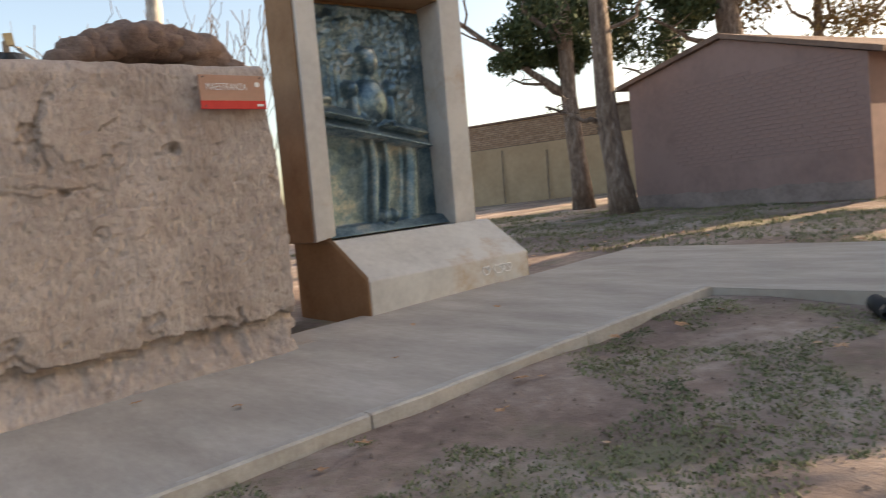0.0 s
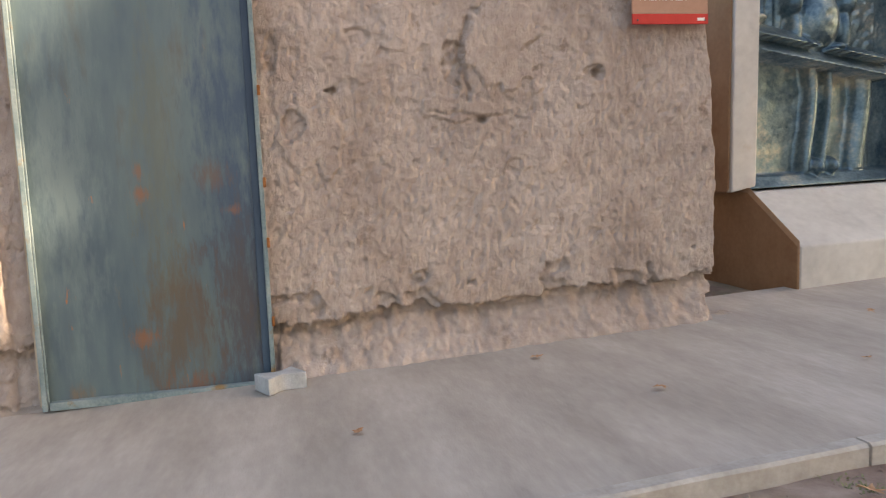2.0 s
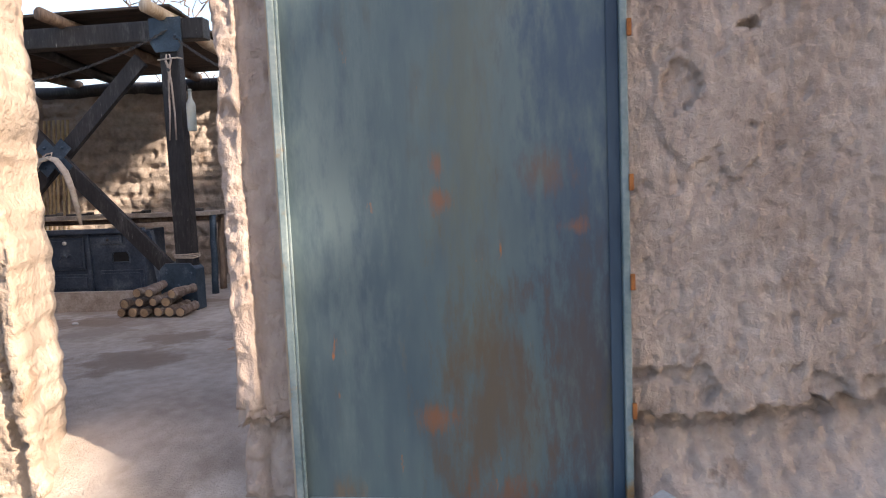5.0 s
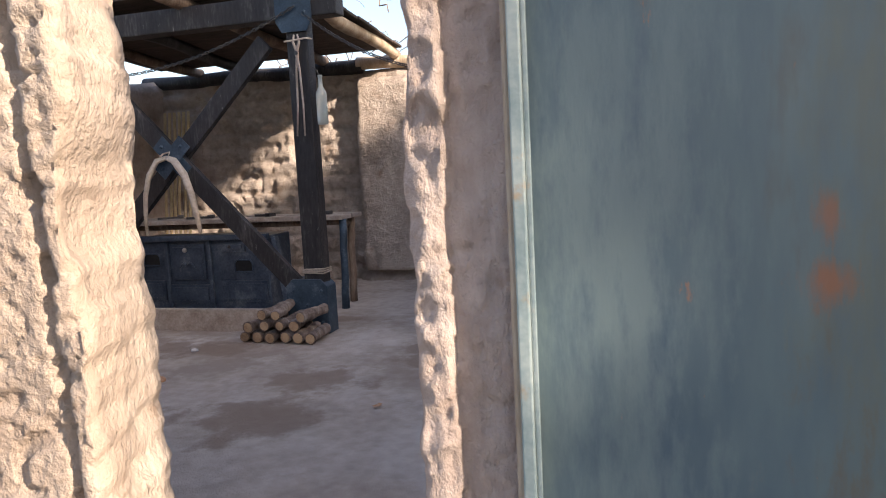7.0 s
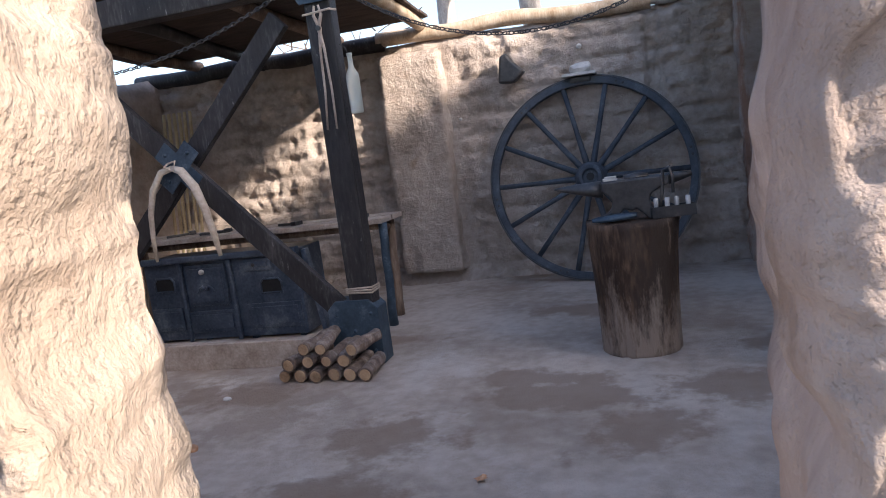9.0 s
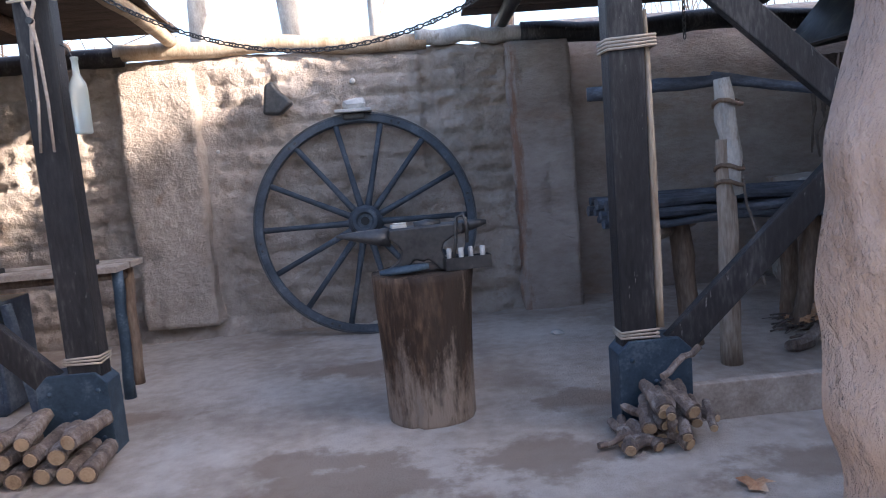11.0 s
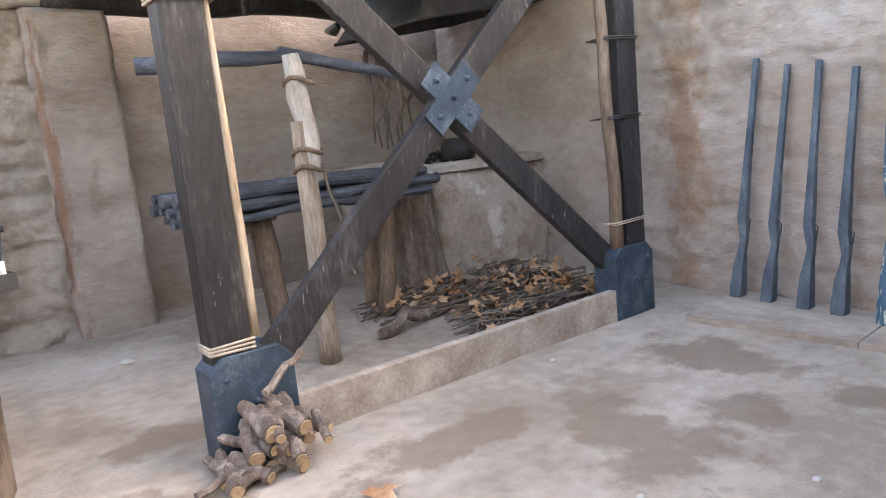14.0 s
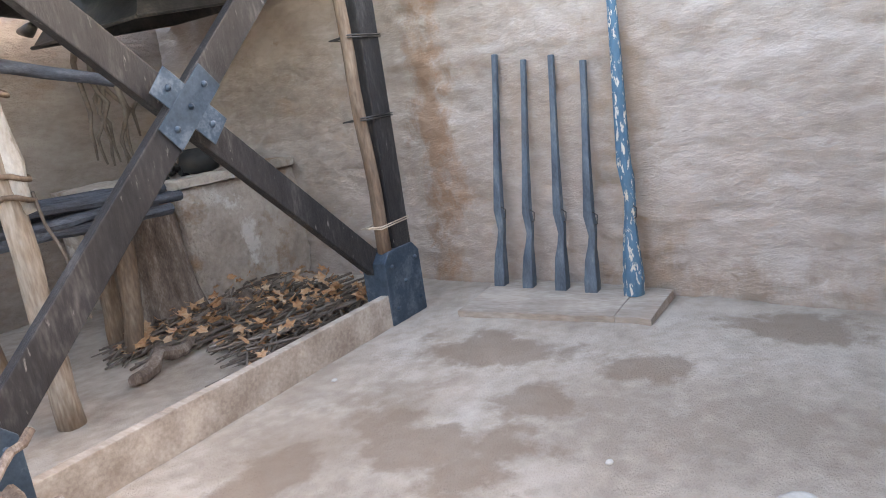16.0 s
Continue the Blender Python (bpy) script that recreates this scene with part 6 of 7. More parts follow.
part("grey_head", bm, BARK_PALE, rk, "knobbly grey bound pole head", smooth=True)
for z in (1.08, 1.16, 1.48):
    bm = bmesh.new()
    tube(bm, [V(0.65 + 0.07 * math.cos(t), 8.245 + 0.06 * math.sin(t), z + 0.015 * math.sin(2 * t)) - o for t in [2 * math.pi * k / 10 for k in range(11)]], 0.011, 6, 0.2)
    part("binding", bm, WOOD_BROWN, rk, "leathery brown binding", smooth=True)
bm = bmesh.new()
tube(bm, [p - o for p in lerp_path((0.36, 8.85, 0.9), (0.34, 8.8, 1.52), 6, 0.02, 4)], [0.05, 0.047, 0.044, 0.044, 0.042, 0.042, 0.04], 10, 0.15)
part("post", bm, POLE_GREY, rk, smooth=True)
bm = bmesh.new()
tube(bm, [p - o for p in lerp_path((0.0, 8.45, 1.585), (0.68, 8.28, 1.60), 6, 0.02, 5)], [0.036, 0.036, 0.034, 0.036, 0.034, 0.03, 0.03], 10, 0.2)
part("lever_pole", bm, BLACK_WOOD, rk, smooth=True)
bm = bmesh.new()
tube(bm, [p - o for p in lerp_path((0.6, 8.30, 1.615), (1.22, 8.3, 1.50), 6, 0.015, 6)], [0.03, 0.03, 0.028, 0.028, 0.027, 0.026, 0.026], 10, 0.1)
part("lever_pole", bm, BLACK_WOOD, rk, smooth=True)
bm = bmesh.new()
tube(bm, [p - o for p in lerp_path((0.70, 8.2, 1.1), (0.80, 8.2, 0.55), 8, 0.05, 8)], 0.007, 6)
part("hanging_cord", bm, TWIG, rk)
bm = bmesh.new()
tube(bm, [V(2.0, 10.3, 2.04), V(2.0, 10.2, 2.03), V(2.0, 10.12, 2.05)], [0.02, 0.045, 0.03], 10, 0.3)
tagged(part("wall_spike", bm, IRON, smooth=True), "dark iron spike driven into the plaster wall", "spike")
# gnarled dead branches hanging in the corner
for k in range(9):
    bm = bmesh.new()
    rnd = random.Random(k + 40)
    x = 2.30 + rnd.uniform(-0.16, 0.16)
    tube(bm, lerp_path((x, 9.95 + rnd.uniform(-0.1, 0.1), 1.85), (x + rnd.uniform(-0.1, 0.1), 9.9, 1.0 + rnd.uniform(0, 0.3)), 8, 0.12, k), [0.022 - 0.0018 * i for i in range(9)], 7, 0.4)
    tagged(part("dead_branch", bm, TWIG, smooth=True), "gnarled dark dead branch leaning above the hearth", "branch", "branches by the hearth")


# twigs and leaves behind the sill
def leaf_shape(bm, c, r, n, rnd, lift=0.3):
    """A lobed dry leaf, slightly cupped."""
    t = Euler((rnd.uniform(-lift, lift), rnd.uniform(-lift, lift), rnd.uniform(0, 6.28))).to_matrix()
    mid = bm.verts.new(c + t @ V(0, 0, r * 0.15))
    ring = []
    for k in range(n):
        a = 2 * math.pi * k / n
        q = r * (1.0 if k % 2 == 0 else 0.55) * rnd.uniform(0.8, 1.15)
        ring.append(bm.verts.new(c + t @ V(q * math.cos(a), q * math.sin(a) * 0.85, rnd.uniform(0, r * 0.35))))
    for k in range(n):
        bm.faces.new((mid, ring[k], ring[(k + 1) % n]))


rnd = random.Random(8)
bm = bmesh.new()


def litter_spot():
    while True:
        x, y = rnd.uniform(0.95, 2.45), rnd.uniform(7.85, 8.95)
        if y > 7.85 and x > 0.95 + (y - 7.85) * 0.1 and nz(x, y, 0, 1.2) + 0.5 * (x - 1.0) > 0.1:
            return x, y


for k in range(700):
    x, y = litter_spot()
    z = FLOOR + rnd.uniform(0.005, 0.12) * min(1.0, 0.25 + (x - 0.95) * 0.8)
    a = rnd.uniform(-0.6, 0.9)
    l = rnd.uniform(0.08, 0.34)
    d = V(math.cos(a), math.sin(a), rnd.uniform(-0.1, 0.12)) * l / 2
    tube(bm, lerp_path(V(x, y, z) - d, V(x, y, z) + d, 3, 0.03, k), rnd.uniform(0.003, 0.008), 5)
tagged(part("twigs", bm, TWIG), "tangled heap of dry grey twigs on the floor", "twigs", kind="stuff")
bm = bmesh.new()
for k in range(340):
    x, y = litter_spot()
    leaf_shape(bm, V(x, y, FLOOR + 0.03 + rnd.uniform(0.0, 0.15) * min(1.0, (x - 0.9))), rnd.uniform(0.022, 0.05), 10, rnd, 0.7)
tagged(part("dead_leaves", bm, LEAF_DRY), "curled orange-brown dead leaves among twigs", "leaves", kind="stuff")
for a, b, r in (((1.0, 8.35, 0.17), (1.42, 8.45, 0.2), 0.035), ((1.75, 8.55, 0.2), (2.3, 8.75, 0.22), 0.04), ((1.6, 8.75, 0.2), (2.1, 8.6, 0.24), 0.03)):
    bm = bmesh.new()
    tube(bm, lerp_path(a, b, 6, 0.05, r), [r * 0.8, r, r * 1.1, r, r, r * 0.9, r * 0.7], 9, 0.3)
    tagged(part("branch", bm, BARK), "thick dark fallen branch lying in twigs", "branch")


# ---- wooden guns on a board ----
def gun(bm, top, foot, r, peel=False):
    a, b = Vector(foot), Vector(top)
    pts = [a.lerp(b, f) for f in (0, 0.05, 0.14, 0.20, 0.25, 0.30, 0.34, 0.6, 0.85, 1.0)]
    ax = V(0, 1, 0)
    bend = (0.0, 0.0, 0.0, -0.006, -0.012, -0.006, 0.004, 0.003, 0.0, 0.0)
    pts = [p + ax * q for p, q in zip(pts, bend)]
    rad = (1.55, 1.6, 1.35, 0.95, 0.85, 1.1, 1.15, 0.85, 0.72, 0.7)
    tube(bm, pts, [r * q * (1.25 if not peel else 1.0) for q in rad], 4 if not peel else 9, 0.05 if not peel else 0.3)


def wall_x(y):
    return 2.43 + (y - 5.2) * 0.132


for k, (yb, yt, zt, r) in enumerate(((7.22, 7.15, 1.40, 0.022), (7.04, 6.98, 1.35, 0.021), (6.84, 6.82, 1.35, 0.022), (6.67, 6.65, 1.30, 0.023), (6.45, 6.47, 2.03, 0.03))):
    g = thing("wooden_gun", "carved blue-grey wooden dummy musket leaning on a mud wall" if k < 4 else "taller wooden musket with peeling bright blue paint", "gun", (wall_x(yb) - 0.16, yb, 0.172), "row of wooden guns")
    o = V(*g.location)
    bm = bmesh.new()
    gun(bm, V(wall_x(yt) - 0.035, yt, zt) - o, V(0, 0, 0.0), r, k == 4)
    soften(part("stock", bm, GUN_PEEL if k == 4 else GUN, g, smooth=False), 0.004)
    bm = bmesh.new()
    ax = (V(wall_x(yt) - 0.035, yt, zt) - o)
    p = ax * (0.33 if k < 4 else 0.22)
    tube(bm, [p + V(-0.01, -0.02, 0.03), p + V(-0.015, -0.045, 0.015), p + V(-0.015, -0.04, -0.03), p + V(-0.01, -0.018, -0.04)], 0.003, 6)
    part("trigger_guard", bm, IRON, g)
bd = thing("gun_board", "cracked pale grey plank lying under wooden guns", "board", (2.30, 6.78, FLOOR))
bm = bmesh.new()
o = V(2.30, 6.78, FLOOR)
for y0, y1, tilt in ((6.29, 6.46, 0.0), (6.463, 7.27, 0.004)):
    n = 14
    rows = []
    for i in range(n + 1):
        y = y0 + (y1 - y0) * i / n
        xa = 2.14 + 0.02 * nz(y, 3, 3, 3) + 0.008 * nz(y, 1, 1, 15)
        xb = wall_x(y) - 0.05
        rows.append([bm.verts.new(V(x, y, z) - o) for x, z in ((xa, FLOOR + 0.004), (xa, FLOOR + 0.035), ((xa + xb) / 2, FLOOR + 0.045 + tilt), (xb, FLOOR + 0.05 + tilt), (xb, FLOOR + 0.004))])
    for p, q in zip(rows, rows[1:]):
        for j in range(4):
            bm.faces.new((p[j], p[j + 1], q[j + 1], q[j]))
    bm.faces.new(rows[0])
    bm.faces.new(list(reversed(rows[-1])))
bmesh.ops.recalc_face_normals(bm, faces=bm.faces)
part("plank", bm, WOOD_GREY, bd)
bm = bmesh.new()
g = bmesh.ops.create_icosphere(bm, subdivisions=3, radius=1)
for v in g["verts"]:
    v.co = V(v.co.x * 0.16, v.co.y * 0.085, max(-0.6, min(0.6, v.co.z)) * 0.024) * (1 + 0.15 * nz(*(v.co * 1.7))) + V(0.845, 5.585, FLOOR + 0.008)
tagged(part("flat_stone", bm, STONE, smooth=True), "flat pale stone lying on the earth floor", "stone")
# pebbles and single leaves on the yard floor
for k, (x, y, r) in enumerate(((-0.07, 9.2, 0.035), (-2.9, 6.76, 0.03), (-3.1, 7.37, 0.02), (1.3, 7.4, 0.012), (0.6, 6.4, 0.012), (1.0, 6.1, 0.012), (-0.9, 6.2, 0.012))):
    bm = bmesh.new()
    rnd = random.Random(k)
    g = bmesh.ops.create_icosphere(bm, subdivisions=2, radius=r)
    for v in g["verts"]:
        v.co = V(x, y, FLOOR + r * 0.4) + V(v.co.x * 1.3, v.co.y, v.co.z * 0.6) * (1 + 0.3 * nz(*(v.co * 30)))
    tagged(part("pebble", bm, LEAF_DRY if k in (1,) else STONE), "small stone lying on the bare earth", "pebble", "stones on the yard floor")
for k, (x, y, r, outside) in enumerate(((0.10, 6.96, 0.07, 0), (-0.35, 6.6, 0.03, 0), (-1.5, 6.5, 0.03, 0), (0.3, 5.9, 0.04, 0), (2.2, 3.75, 0.035, 1), (1.9, 4.45, 0.04, 1), (0.9, 3.8, 0.03, 1), (3.2, 3.7, 0.03, 1), (3.9, 4.4, 0.03, 1), (4.6, 4.2, 0.035, 1), (2.3, 2.75, 0.05, 2), (2.9, 2.5, 0.05, 2), (3.3, 2.75, 0.06, 2), (4.2, 2.8, 0.05, 2), (4.6, 2.6, 0.06, 2), (4.4, 1.6, 0.05, 2), (1.7, 2.55, 0.05, 2))):
    bm = bmesh.new()
    z = FLOOR + 0.012 if outside == 0 else rise(x) + (0.012 if outside == 1 else -0.03)
    leaf_shape(bm, V(x, y, z), r, 12, random.Random(k + 60), 0.2)
    tagged(part("fallen_leaf", bm, LEAF_DRY), "single dry brown leaf lying on the ground", "leaf", "fallen leaves")


# ---- garden beyond the path ----
rnd = random.Random(21)


def tufts(name, label, m, count, area, h, keep):
    bm = bmesh.new()
    made = 0
    while made < count:
        x, y = rnd.uniform(area[0], area[1]), rnd.uniform(area[2], area[3])
        if not keep(x, y):
            continue
        made += 1
        z = ground_z(x, y)
        for b in range(rnd.randint(3, 6)):
            a = rnd.uniform(0, 6.28)
            hh = h * rnd.uniform(0.4, 1.2)
            w = 0.004 + 0.002 * rnd.random()
            p = V(x + rnd.uniform(-0.03, 0.03), y + rnd.uniform(-0.03, 0.03), z - 0.005)
            s = V(-math.sin(a), math.cos(a), 0) * w
            t = V(math.cos(a), math.sin(a), 0) * hh * rnd.uniform(0.4, 1.3)
            v = [bm.verts.new(p - s), bm.verts.new(p + s), bm.verts.new(p + t * 0.5 + s * 0.7 + V(0, 0, hh * 0.7)), bm.verts.new(p + t * 0.5 - s * 0.7 + V(0, 0, hh * 0.7)), bm.verts.new(p + t + V(0, 0, hh))]
            bm.faces.new((v[0], v[1], v[2], v[3]))
            bm.faces.new((v[3], v[2], v[4]))
    tagged(part(name, bm, m), label, "grass", kind="stuff")


def garden(x, y):
    if 2.9 < y < 5.4 and x < 7.9 or 5.5 < x < 7.95 and y < 5.2:
        return False
    return nz(x, y, 5, 0.8) + 0.5 * nz(x, y, 9, 2.4) > (0.02 if x < 7 else -0.25)


tufts("grass", "short patchy winter grass on garden soil", GRASS, 9000, (0.8, 6.0, -1.5, 2.9), 0.020, garden)
tufts("grass", "worn green lawn strewn with leaves", GRASS, 7000, (7.9, 14.5, 2.0, 14.0), 0.05, garden)
bm = bmesh.new()
for k in range(900):
    x, y = rnd.uniform(1, 15), rnd.uniform(-1, 14)
    if 2.9 < y < 5.4 and x < 7.9 or 5.5 < x < 7.95 and y < 5.2 or (x < 7 and rnd.random() < 0.55) or (3.7 < x < 6.2 and y > 2.9 and y < 6.6) or (x < 3.7 and y > 3):
        continue
    leaf_shape(bm, V(x, y, ground_z(x, y) + 0.012), rnd.uniform(0.02, 0.045), 8, rnd, 0.3)
tagged(part("leaf_litter", bm, LEAF_DRY), "brown leaf litter scattered over the lawn", "leaves", kind="stuff")
bm = bmesh.new()
for k in range(1300):
    x, y = rnd.uniform(0.2, 6.5), rnd.uniform(-1.5, 2.9)
    if 5.5 < x:
        continue
    r = rnd.uniform(0.004, 0.014)
    c = V(x, y, ground_z(x, y) + r * 0.3)
    t = [bm.verts.new(c + V(r * math.cos(a) * rnd.uniform(.7, 1.2), r * math.sin(a), 0)) for a in (0, 1.6, 3.1, 4.7)]
    p = bm.verts.new(c + V(0, 0, r))
    for i in range(4):
        bm.faces.new((t[i], t[(i + 1) % 4], p))
tagged(part("soil_clods", bm, DIRT), "small clods and grit on bare garden soil", "soil", kind="stuff")
bm = bmesh.new()
m = Matrix.Translation((5.16, 1.62, rise(5.2) - 0.02)) @ pose(0, 0, 0, 90, 0, -60)
rings = []
for rr, zz in ((0.055, -0.3), (0.055, 0.0), (0.047, 0.0), (0.047, -0.29)):
    rings.append([bm.verts.new(m @ V(rr * math.cos(2 * math.pi * k / 20), rr * math.sin(2 * math.pi * k / 20), zz)) for k in range(20)])
for a, b in zip(rings, rings[1:]):
    for k in range(20):
        bm.faces.new((a[k], a[(k + 1) % 20], b[(k + 1) % 20], b[k]))
tagged(part("drain_pipe", bm, BLACK, smooth=True), "short black plastic drain pipe sticking out by the path", "pipe")


# ---- house with a gable wall ----
def house():
    h = thing("house", "low mauve painted brick house with a shallow dark gable roof", "house", (14, 7, 0.6))
    o = V(14, 7, 0.6)
    a, b = V(14.06, 9.19, 0.63), V(12.75, 4.1, 0.63)
    way = (b - a).normalized()
    L = (b - a).length
    inn = V(-way.y, way.x, 0)
    if inn.x < 0:
        inn = -inn
    # gable: eaves lower at the far end, ridge nearer the path end
    prof = [(0.0, -0.2), (L, -0.2), (L, 2.12), (L * 0.486, 2.97), (0.0, 2.58)]
    bm = bmesh.new()
    f = [bm.verts.new(a + way * u + V(0, 0, z) - o) for u, z in prof]
    g = [bm.verts.new(a + way * u + inn * 7 + V(0, 0, z) - o) for u, z in prof]
    bm.faces.new(f)
    bm.faces.new(list(reversed(g)))
    n = len(f)
    for k in range(n):
        bm.faces.new((f[(k + 1) % n], f[k], g[k], g[(k + 1) % n]))
    bmesh.ops.recalc_face_normals(bm, faces=bm.faces)
    wall = part("wall", bm, HOUSE_PAINT, h)
    bm = bmesh.new()
    pts = [(0, 0.0)] + [(L * i / 24, 0.30 + 0.06 * nz(i, 3, 3, 0.8)) for i in range(25)] + [(L, 0.0)]
    f = [bm.verts.new(a + way * u - inn * 0.02 + V(0, 0, z - 0.1) - o) for u, z in pts]
    bm.faces.new(f)
    part("peeled_base", bm, HOUSE_BASE, h, "grey peeled plaster along the foot")
    for (u0, z0), (u1, z1) in (((-0.3, 2.53), (L * 0.486, 2.98)), ((L * 0.486, 2.98), (L + 0.3, 2.05))):
        bm = bmesh.new()
        q = []
        for dz in (0.0, 0.09):
            for off in (-0.10, 7.1):
                q += [bm.verts.new(a + way * u + inn * off + V(0, 0, z + dz) - o) for u, z in ((u0, z0), (u1, z1))]
        for f in ((0, 1, 3, 2), (6, 7, 5, 4), (0, 4, 5, 1), (2, 3, 7, 6), (0, 2, 6, 4), (1, 5, 7, 3)):
            bm.faces.new([q[i] for i in f])
        bmesh.ops.recalc_face_normals(bm, faces=bm.faces)
        part("roof", bm, MUD_DARK, h, "dark brown weathered roof edge")
    # courses of painted brick, each a shallow raised piece
    me = None
    bm = bmesh.new()
    box(bm, (0, 0, 0), (0.264, 0.012, 0.064), bevel=0.004)
    me = bpy.data.meshes.new("brick")
    bm.to_mesh(me)
    bm.free()
    me.materials.append(HOUSE_PAINT)
    yaw = math.atan2(way.y, way.x)
    made = 0
    for row in range(6, 33):
        z = 0.30 + row * 0.072
        for col in range(int(L / 0.272)):
            u = 0.15 + col * 0.272 + (0.136 if row % 2 else 0)
            lim = 2.58 + 0.39 * u / (L * 0.486) if u < L * 0.486 else 2.97 - 0.85 * (u - L * 0.486) / (L * 0.514)
            if z > lim - 0.08 or u > L - 0.14 or made >= 300 or u < L * 0.25:
                continue
            ob = new("brick", me)
            ob.parent = wall
            ob.matrix_local = Matrix.Translation(a + way * u + V(0, 0, z) - o - inn * (0.0005 + 0.0015 * nz(row, col, 0, 3))) @ Matrix.Rotation(yaw, 4, 'Z')
            made += 1


house()


# ---- far boundary wall with a brick top ----
def fence():
    f = thing("boundary_wall", "tan plastered boundary wall with a brick parapet", "wall", (22, 20, 0.9), kind="structure")
    a, b = V(20.5, 23.0, 0.9), V(24.0, 12.0, 0.9)
    way = (b - a).normalized()
    L = (b - a).length
    yaw = math.atan2(way.y, way.x)
    o = V(22, 20, 0.9)
    c = (a + b) / 2
    bm = bmesh.new()
    box(bm, c + V(0, 0, 1.05) - o, (L, 0.3, 2.3), rot=(0, 0, math.degrees(yaw)), bevel=0.02)
    part("plaster", bm, FENCE_PLASTER, f)
    bm = bmesh.new()
    box(bm, c + V(0, 0, 2.68) - o, (L, 0.22, 0.96), rot=(0, 0, math.degrees(yaw)))
    para = part("parapet", bm, MORTAR, f)
    bm = bmesh.new()
    box(bm, (0, 0, 0), (0.25, 0.27, 0.065), bevel=0.006)
    me = bpy.data.meshes.new("brick")
    bm.to_mesh(me)
    bm.free()
    me.materials.append(BRICK)
    n = 0
    for row in range(12):
        for col in range(24):
            ob = new("brick", me)
            ob.parent = para
            u = 0.6 + col * 0.27 + (0.13 if row % 2 else 0)
            ob.matrix_local = Matrix.Translation(a + way * u + V(0, 0, 2.26 + row * 0.078) - o) @ Matrix.Rotation(yaw, 4, 'Z')
    bm = bmesh.new()
    box(bm, c + V(0, 0, 3.2) - o, (L, 0.42, 0.07), rot=(0, 0, math.degrees(yaw)), bevel=0.01)
    part("coping", bm, MUD_DARK, f)
    for u, h in ((3.0, 2.1), (4.9, 1.9), (6.2, 2.3)):
        bm = bmesh.new()
        p = a + way * u + V(-0.25, -0.1, 0) - o
        tube(bm, [p, p + V(0.02, 0, h * 0.6), p + V(0.12, 0.05, h)], 0.025, 6, 0.2)
        part("vine_stem", bm, TWIG, f)


fence()


# ---- trees ----
def limb(bm, a, b, r0, r1, wob, seed, seg=9, n=8):
    tube(bm, lerp_path(a, b, n, wob, seed), [r0 + (r1 - r0) * i / n for i in range(n + 1)], seg, 0.18, seed=seed)


def leaf_cloud(bm, centre, rad, count, size, rnd, flat=0.7):
    for k in range(count):
        d = V(rnd.gauss(0, 1), rnd.gauss(0, 1), rnd.gauss(0, 1)).normalized() * rad * rnd.random() ** 0.45
        c = Vector(centre) + V(d.x, d.y, d.z * flat)
        t = Euler((rnd.uniform(0, 6.28), rnd.uniform(0, 6.28), rnd.uniform(0, 6.28))).to_matrix()
        s = size * rnd.uniform(0.6, 1.4)
        q = [bm.verts.new(c + t @ V(*p)) for p in ((-s, 0, 0), (0, -s * 0.4, 0), (s, 0, 0), (0, s * 0.4, 0))]
        bm.faces.new(q)


def tree(label, base, lean, h, r, limbs, clouds, bark, leaf, seed, leaf_size=0.09, per=260):
    t = thing("tree", label, "tree", base)
    rnd = random.Random(seed)
    bm = bmesh.new()
    n = 10
    pts = lerp_path((0, 0, -0.2), (lean[0], lean[1], h), n, 0.25, seed)
    tube(bm, pts, [r * (1.25 if i == 0 else 1.0) * (1 - 0.6 * i / n) for i in range(n + 1)], 14, 0.22, seed=seed)
    part("trunk", bm, bark, t, smooth=True)
    for k, (f, dx, dy, dz, lr) in enumerate(limbs):
        a = pts[min(n, int(f * n))]
        bm = bmesh.new()
        b = a + V(dx, dy, dz)
        limb(bm, a, b, lr, lr * 0.35, 0.25, seed + k)
        for q in range(5):
            p = a.lerp(b, rnd.uniform(0.4, 1))
            limb(bm, p, p + V(rnd.uniform(-1, 1), rnd.uniform(-1, 1), rnd.uniform(-0.4, 0.9)) * (0.35 * Vector((dx, dy, dz)).length), lr * 0.3, lr * 0.08, 0.15, seed + k * 9 + q, 5, 5)
        part("limb", bm, bark, t, smooth=True)
    if clouds:
        bm = bmesh.new()
        for x, y, z, rad in clouds:
            for q in range(6):
                leaf_cloud(bm, (x + rnd.uniform(-1, 1) * rad * 0.7, y + rnd.uniform(-1, 1) * rad * 0.7, z + rnd.uniform(-1, 1) * rad * 0.5), rad * 0.55, per // 6, leaf_size, rnd)
        part("crown", bm, leaf, t)
    return t


def ahead(px, dist, z=0.0, x0=0.675, y0=0.203):
    """A place at a bearing (degrees from +x towards +y) and distance from where the walk begins."""
    a = radians(px)
    return V(x0 + dist * math.cos(a), y0 + dist * math.sin(a), z)


def B(px):
    return 49.4 - math.degrees(math.atan((px + 18 - 784) / 1258.0))



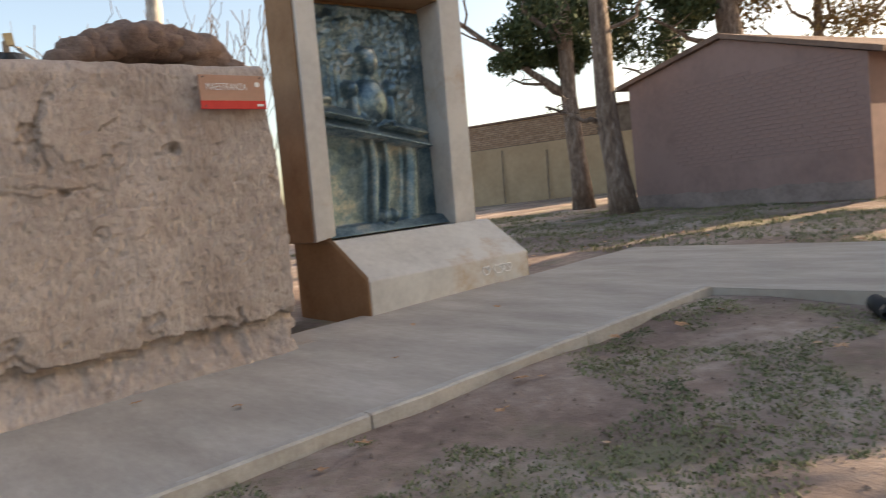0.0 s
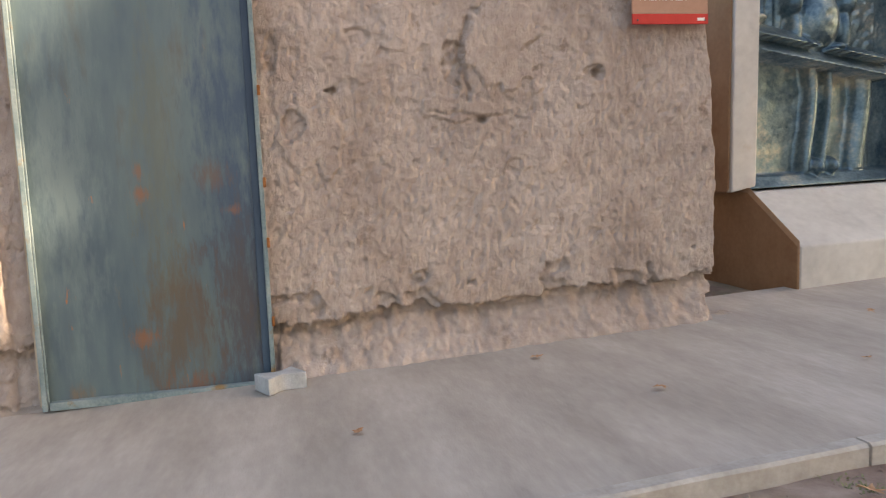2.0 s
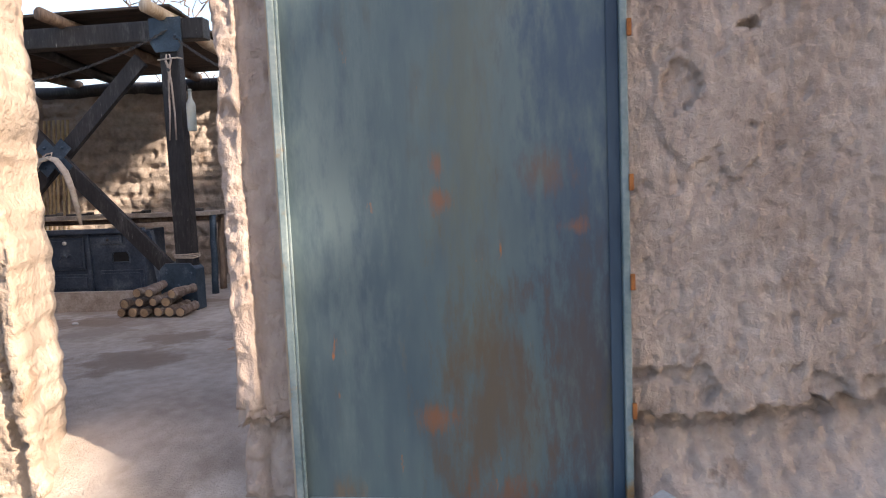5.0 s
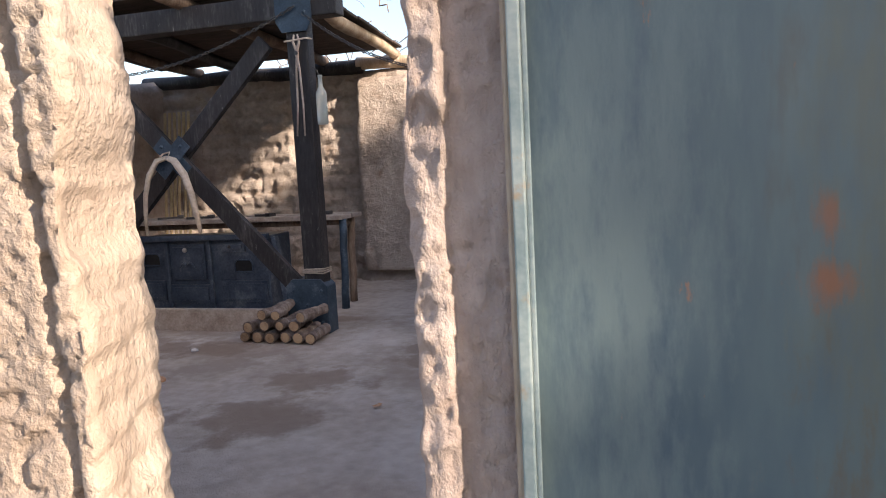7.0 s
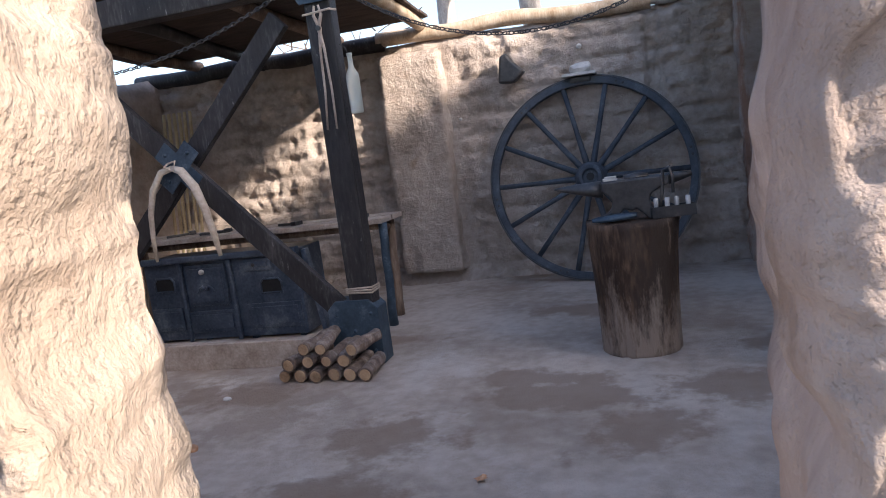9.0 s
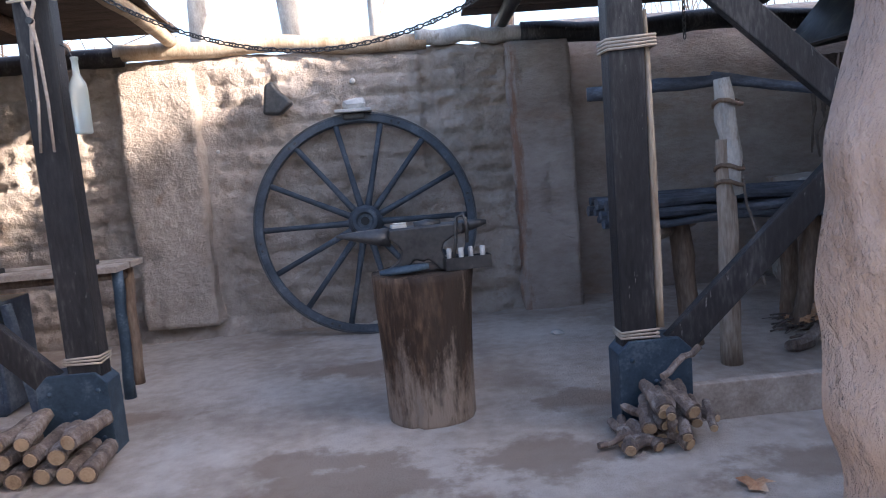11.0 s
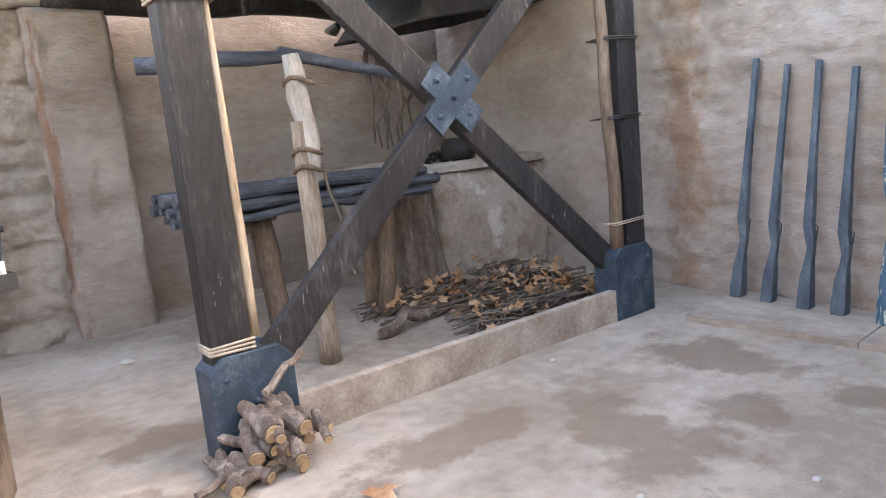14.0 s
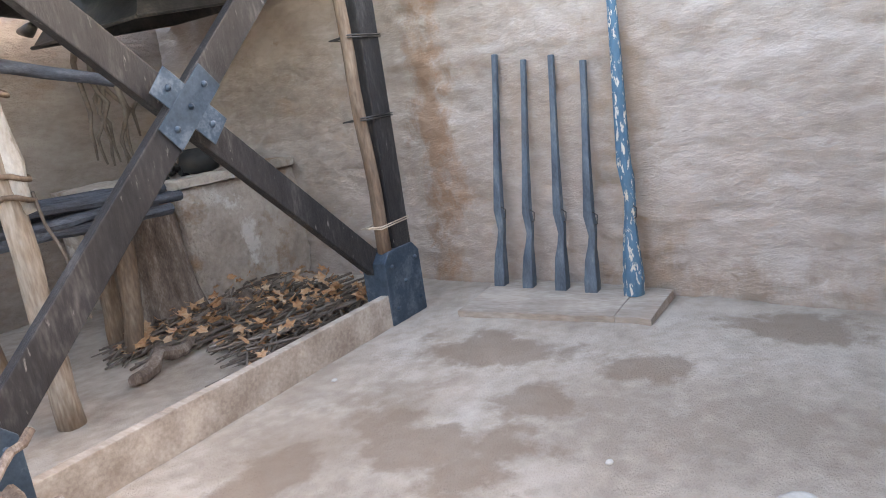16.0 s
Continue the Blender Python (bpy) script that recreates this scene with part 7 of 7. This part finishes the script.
p = ahead(B(1092), 15.2)
tree("tall conifer with reddish brown bark wrapped in bare vines", (p.x, p.y, rise(p.x)), (-0.5, 0.4, 0), 9.0, 0.26, ((0.25, -1.2, 0.6, 0.5, 0.06), (0.45, 0.8, -0.8, 1.0, 0.05), (0.6, -1, -0.5, 1, 0.05)), ((-0.8, 0.6, 5.0, 1.2), (0.5, -0.6, 6.5, 1.6)), BARK, FOLIAGE, 3, 0.07, 900)
p = ahead(B(1022), 19.0)
tree("tall conifer with dark drooping foliage by a boundary wall", (p.x, p.y, rise(p.x)), (-0.6, 0.2, 0), 10.0, 0.25, ((0.3, -1.0, 1.0, 0.6, 0.06), (0.34, -2.4, 2.2, 2.6, 0.12), (0.4, -1.6, 1.0, 2.4, 0.09), (0.42, -0.9, -0.4, 0.7, 0.06), (0.55, 1, 0.4, 1.0, 0.05)), ((-0.5, 0.3, 5.0, 1.1), (-0.2, 0.0, 6.4, 1.5), (0.3, 0.4, 3.9, 0.7), (-1.0, 1.0, 4.2, 0.8)), BARK, FOLIAGE, 5, 0.09, 1800)
p = ahead(B(1310), 21.0)
tree("tall conifer rising behind a house", (p.x, p.y, rise(p.x)), (0.3, 0.6, 0), 12.0, 0.42, ((0.3, -1.8, 1.4, 1.2, 0.09), (0.45, 1.5, -1.0, 1.0, 0.08)), ((-1.9, 1.5, 6.2, 1.4), (1.0, -1.0, 7.5, 1.8), (-3.4, 3.0, 5.2, 1.5), (0.8, -1.2, 5.6, 1.2), (-0.6, 0.8, 5.4, 1.3)), BARK, FOLIAGE, 7, 0.10, 2400)
p = ahead(B(1200), 26.0)
tree("slender conifer with ragged crown behind a house", (p.x, p.y, rise(p.x)), (0.1, 0.3, 0), 12.0, 0.25, ((0.35, -1.5, 1.0, 0.6, 0.07), (0.5, 1.2, -1.2, 0.8, 0.06)), ((-0.8, 0.8, 5.0, 1.5), (0.6, -0.5, 6.6, 1.9), (-0.3, 0.2, 8.5, 1.8), (-2.0, 2.0, 6.4, 1.6)), BARK, FOLIAGE, 9, 0.11, 2400)
p = ahead(B(1480), 24.0)
tree("bare autumn tree with sparse orange-brown leaves", (p.x, p.y, rise(p.x)), (0.2, 0.6, 0), 8.0, 0.2, ((0.35, -1.6, 1.2, 2.0, 0.08), (0.4, 1.4, -1.4, 1.8, 0.08), (0.55, 0.3, 1.5, 2.0, 0.07), (0.5, -0.8, -1.2, 2.2, 0.07)), ((0.5, -1.0, 4.9, 1.9), (-1.5, 1.5, 5.4, 1.7), (1.5, -2.2, 4.8, 1.7), (-0.5, 0.4, 6.4, 1.8), (2.4, -3.2, 5.2, 1.6)), BARK, FOLIAGE_PALE, 11, 0.08, 2000)
p = ahead(B(905), 46.0)
for k in range(5):
    q = ahead(B(870 + k * 26), 46.0 + 3 * (k % 2))
    tree("distant leafy tree beyond a boundary wall", (q.x, q.y, 1.2), (0.3, 0, 0), 4.2, 0.16, ((0.5, 0.8, 0.6, 0.8, 0.06),), ((0, 0, 3.3, 1.5), (0.8, -0.8, 2.6, 1.2)), BARK, FOLIAGE_PALE if k % 2 else FOLIAGE, 30 + k, 0.12, 420)
bm = bmesh.new()
q = ahead(B(815), 160)
tube(bm, [V(q.x, q.y, 0), V(q.x, q.y, 46)], [0.5, 0.12], 6)
tagged(part("radio_mast", bm, TOWER), "thin grey radio mast far away", "mast")
# trees standing behind the yard's back wall
for x, y, r, h, lean, s in ((-2.05, 13.2, 0.17, 7, (0.2, 0.3, 0), 51), (-3.3, 14.0, 0.16, 7, (0.1, 0.2, 0), 52), (-1.0, 16.0, 0.14, 7, (-0.2, 0.2, 0), 57), (0.5, 13.8, 0.22, 6, (0.2, 0.3, 0), 53)):
    tree("pale-barked bare tree behind the adobe wall", (x, y, 0.1), lean, h, r, ((0.55, 0.7, 0.4, 1.6, 0.05), (0.65, -0.8, 0.2, 1.5, 0.05)), (), BARK_PALE if s != 53 else BARK, FOLIAGE, s)
q = ahead(B(300), 14.0)
tree("leafless willow with hanging twigs behind the wall", (q.x, q.y, 0.3), (0.2, 0.2, 0), 7.0, 0.24, ((0.35, -1.6, -0.8, 0.6, 0.07), (0.4, 1.4, 0.8, 0.4, 0.07), (0.45, -2.4, -1.0, 1.0, 0.07), (0.5, 1.8, 1.6, 0.2, 0.06), (0.35, -0.6, 1.5, 0.2, 0.06)), (), BARK_PALE, FOLIAGE, 61)
bm = bmesh.new()
rnd = random.Random(77)
for k in range(230):
    a, d = rnd.uniform(-3.8, 2.6), rnd.uniform(-1.0, 1.0)
    top = V(q.x + a * 0.75, q.y - a * 0.65 + d, rnd.uniform(3.2, 5.2))
    tube(bm, lerp_path(top, top + V(rnd.uniform(-0.5, 0.5), rnd.uniform(-0.4, 0.4), -rnd.uniform(0.7, 2.0)), 4, 0.15, k), rnd.uniform(0.004, 0.011), 4, caps=False)
tagged(part("hanging_twigs", bm, TWIG), "fine bare hanging willow twigs against the sky", "twigs", kind="stuff")
# yard-side treetop with bare twigs above the left roof
bm = bmesh.new()
for k in range(45):
    top = V(rnd.uniform(-5.5, -3.6), rnd.uniform(12, 14), rnd.uniform(2.6, 4.2))
    tube(bm, lerp_path(top, top + V(rnd.uniform(-0.8, 0.8), rnd.uniform(-0.4, 0.4), rnd.uniform(-0.9, 0.9)), 4, 0.2, k), rnd.uniform(0.005, 0.014), 4, caps=False)
tagged(part("bare_twigs", bm, TWIG), "tangle of bare twigs above the back wall", "twigs", kind="stuff")
# unseen conifers added towards the sun to keep the path and walls in shade
SUN_ACROSS = V(0.426, 0.905, 0)
SUN_BACK = V(0.905, -0.426, 0)
for u, d, rad, zc, s, hh in ((5.69, 13.5, 1.45, 6.2, 71, 11.5), (0.3, 13.0, 2.6, 6.0, 72, 9.5), (-5.0, 15.0, 3.0, 6.0, 73, 9.5), (3.75, 12.0, 0.95, 3.35, 74, 5.0), (7.6, 14.5, 1.0, 7.8, 75, 9.0), (7.7, 15.5, 1.0, 5.4, 76, 7.5), (11.0, 24.0, 1.9, 13.0, 77, 14.5)):
    c = SUN_ACROSS * u + SUN_BACK * d
    sway = 0.05 if s == 71 else 0.25
    cl = [(rnd.uniform(-sway, sway) * rad, rnd.uniform(-sway, sway) * rad, zc - 2.0 + k * 0.75, rad) for k in range(10 if s == 71 else 6)]
    if s == 71:
        cl += [(-SUN_ACROSS.x * 1.0, -SUN_ACROSS.y * 1.0, 3.6 + k * 0.42, 0.5) for k in range(17)]
    tree("dense tall conifer added out of view to block the sun", (c.x, c.y, rise(c.x)), (0.1, 0.1, 0), hh, 0.25, ((0.4, 0.8, 0.5, 0.8, 0.05), (0.5, -0.8, 0.4, 0.8, 0.05)), cl, BARK, FOLIAGE, s, 0.19, 3600 if rad > 1.8 else 3000 if s == 71 else 2400)
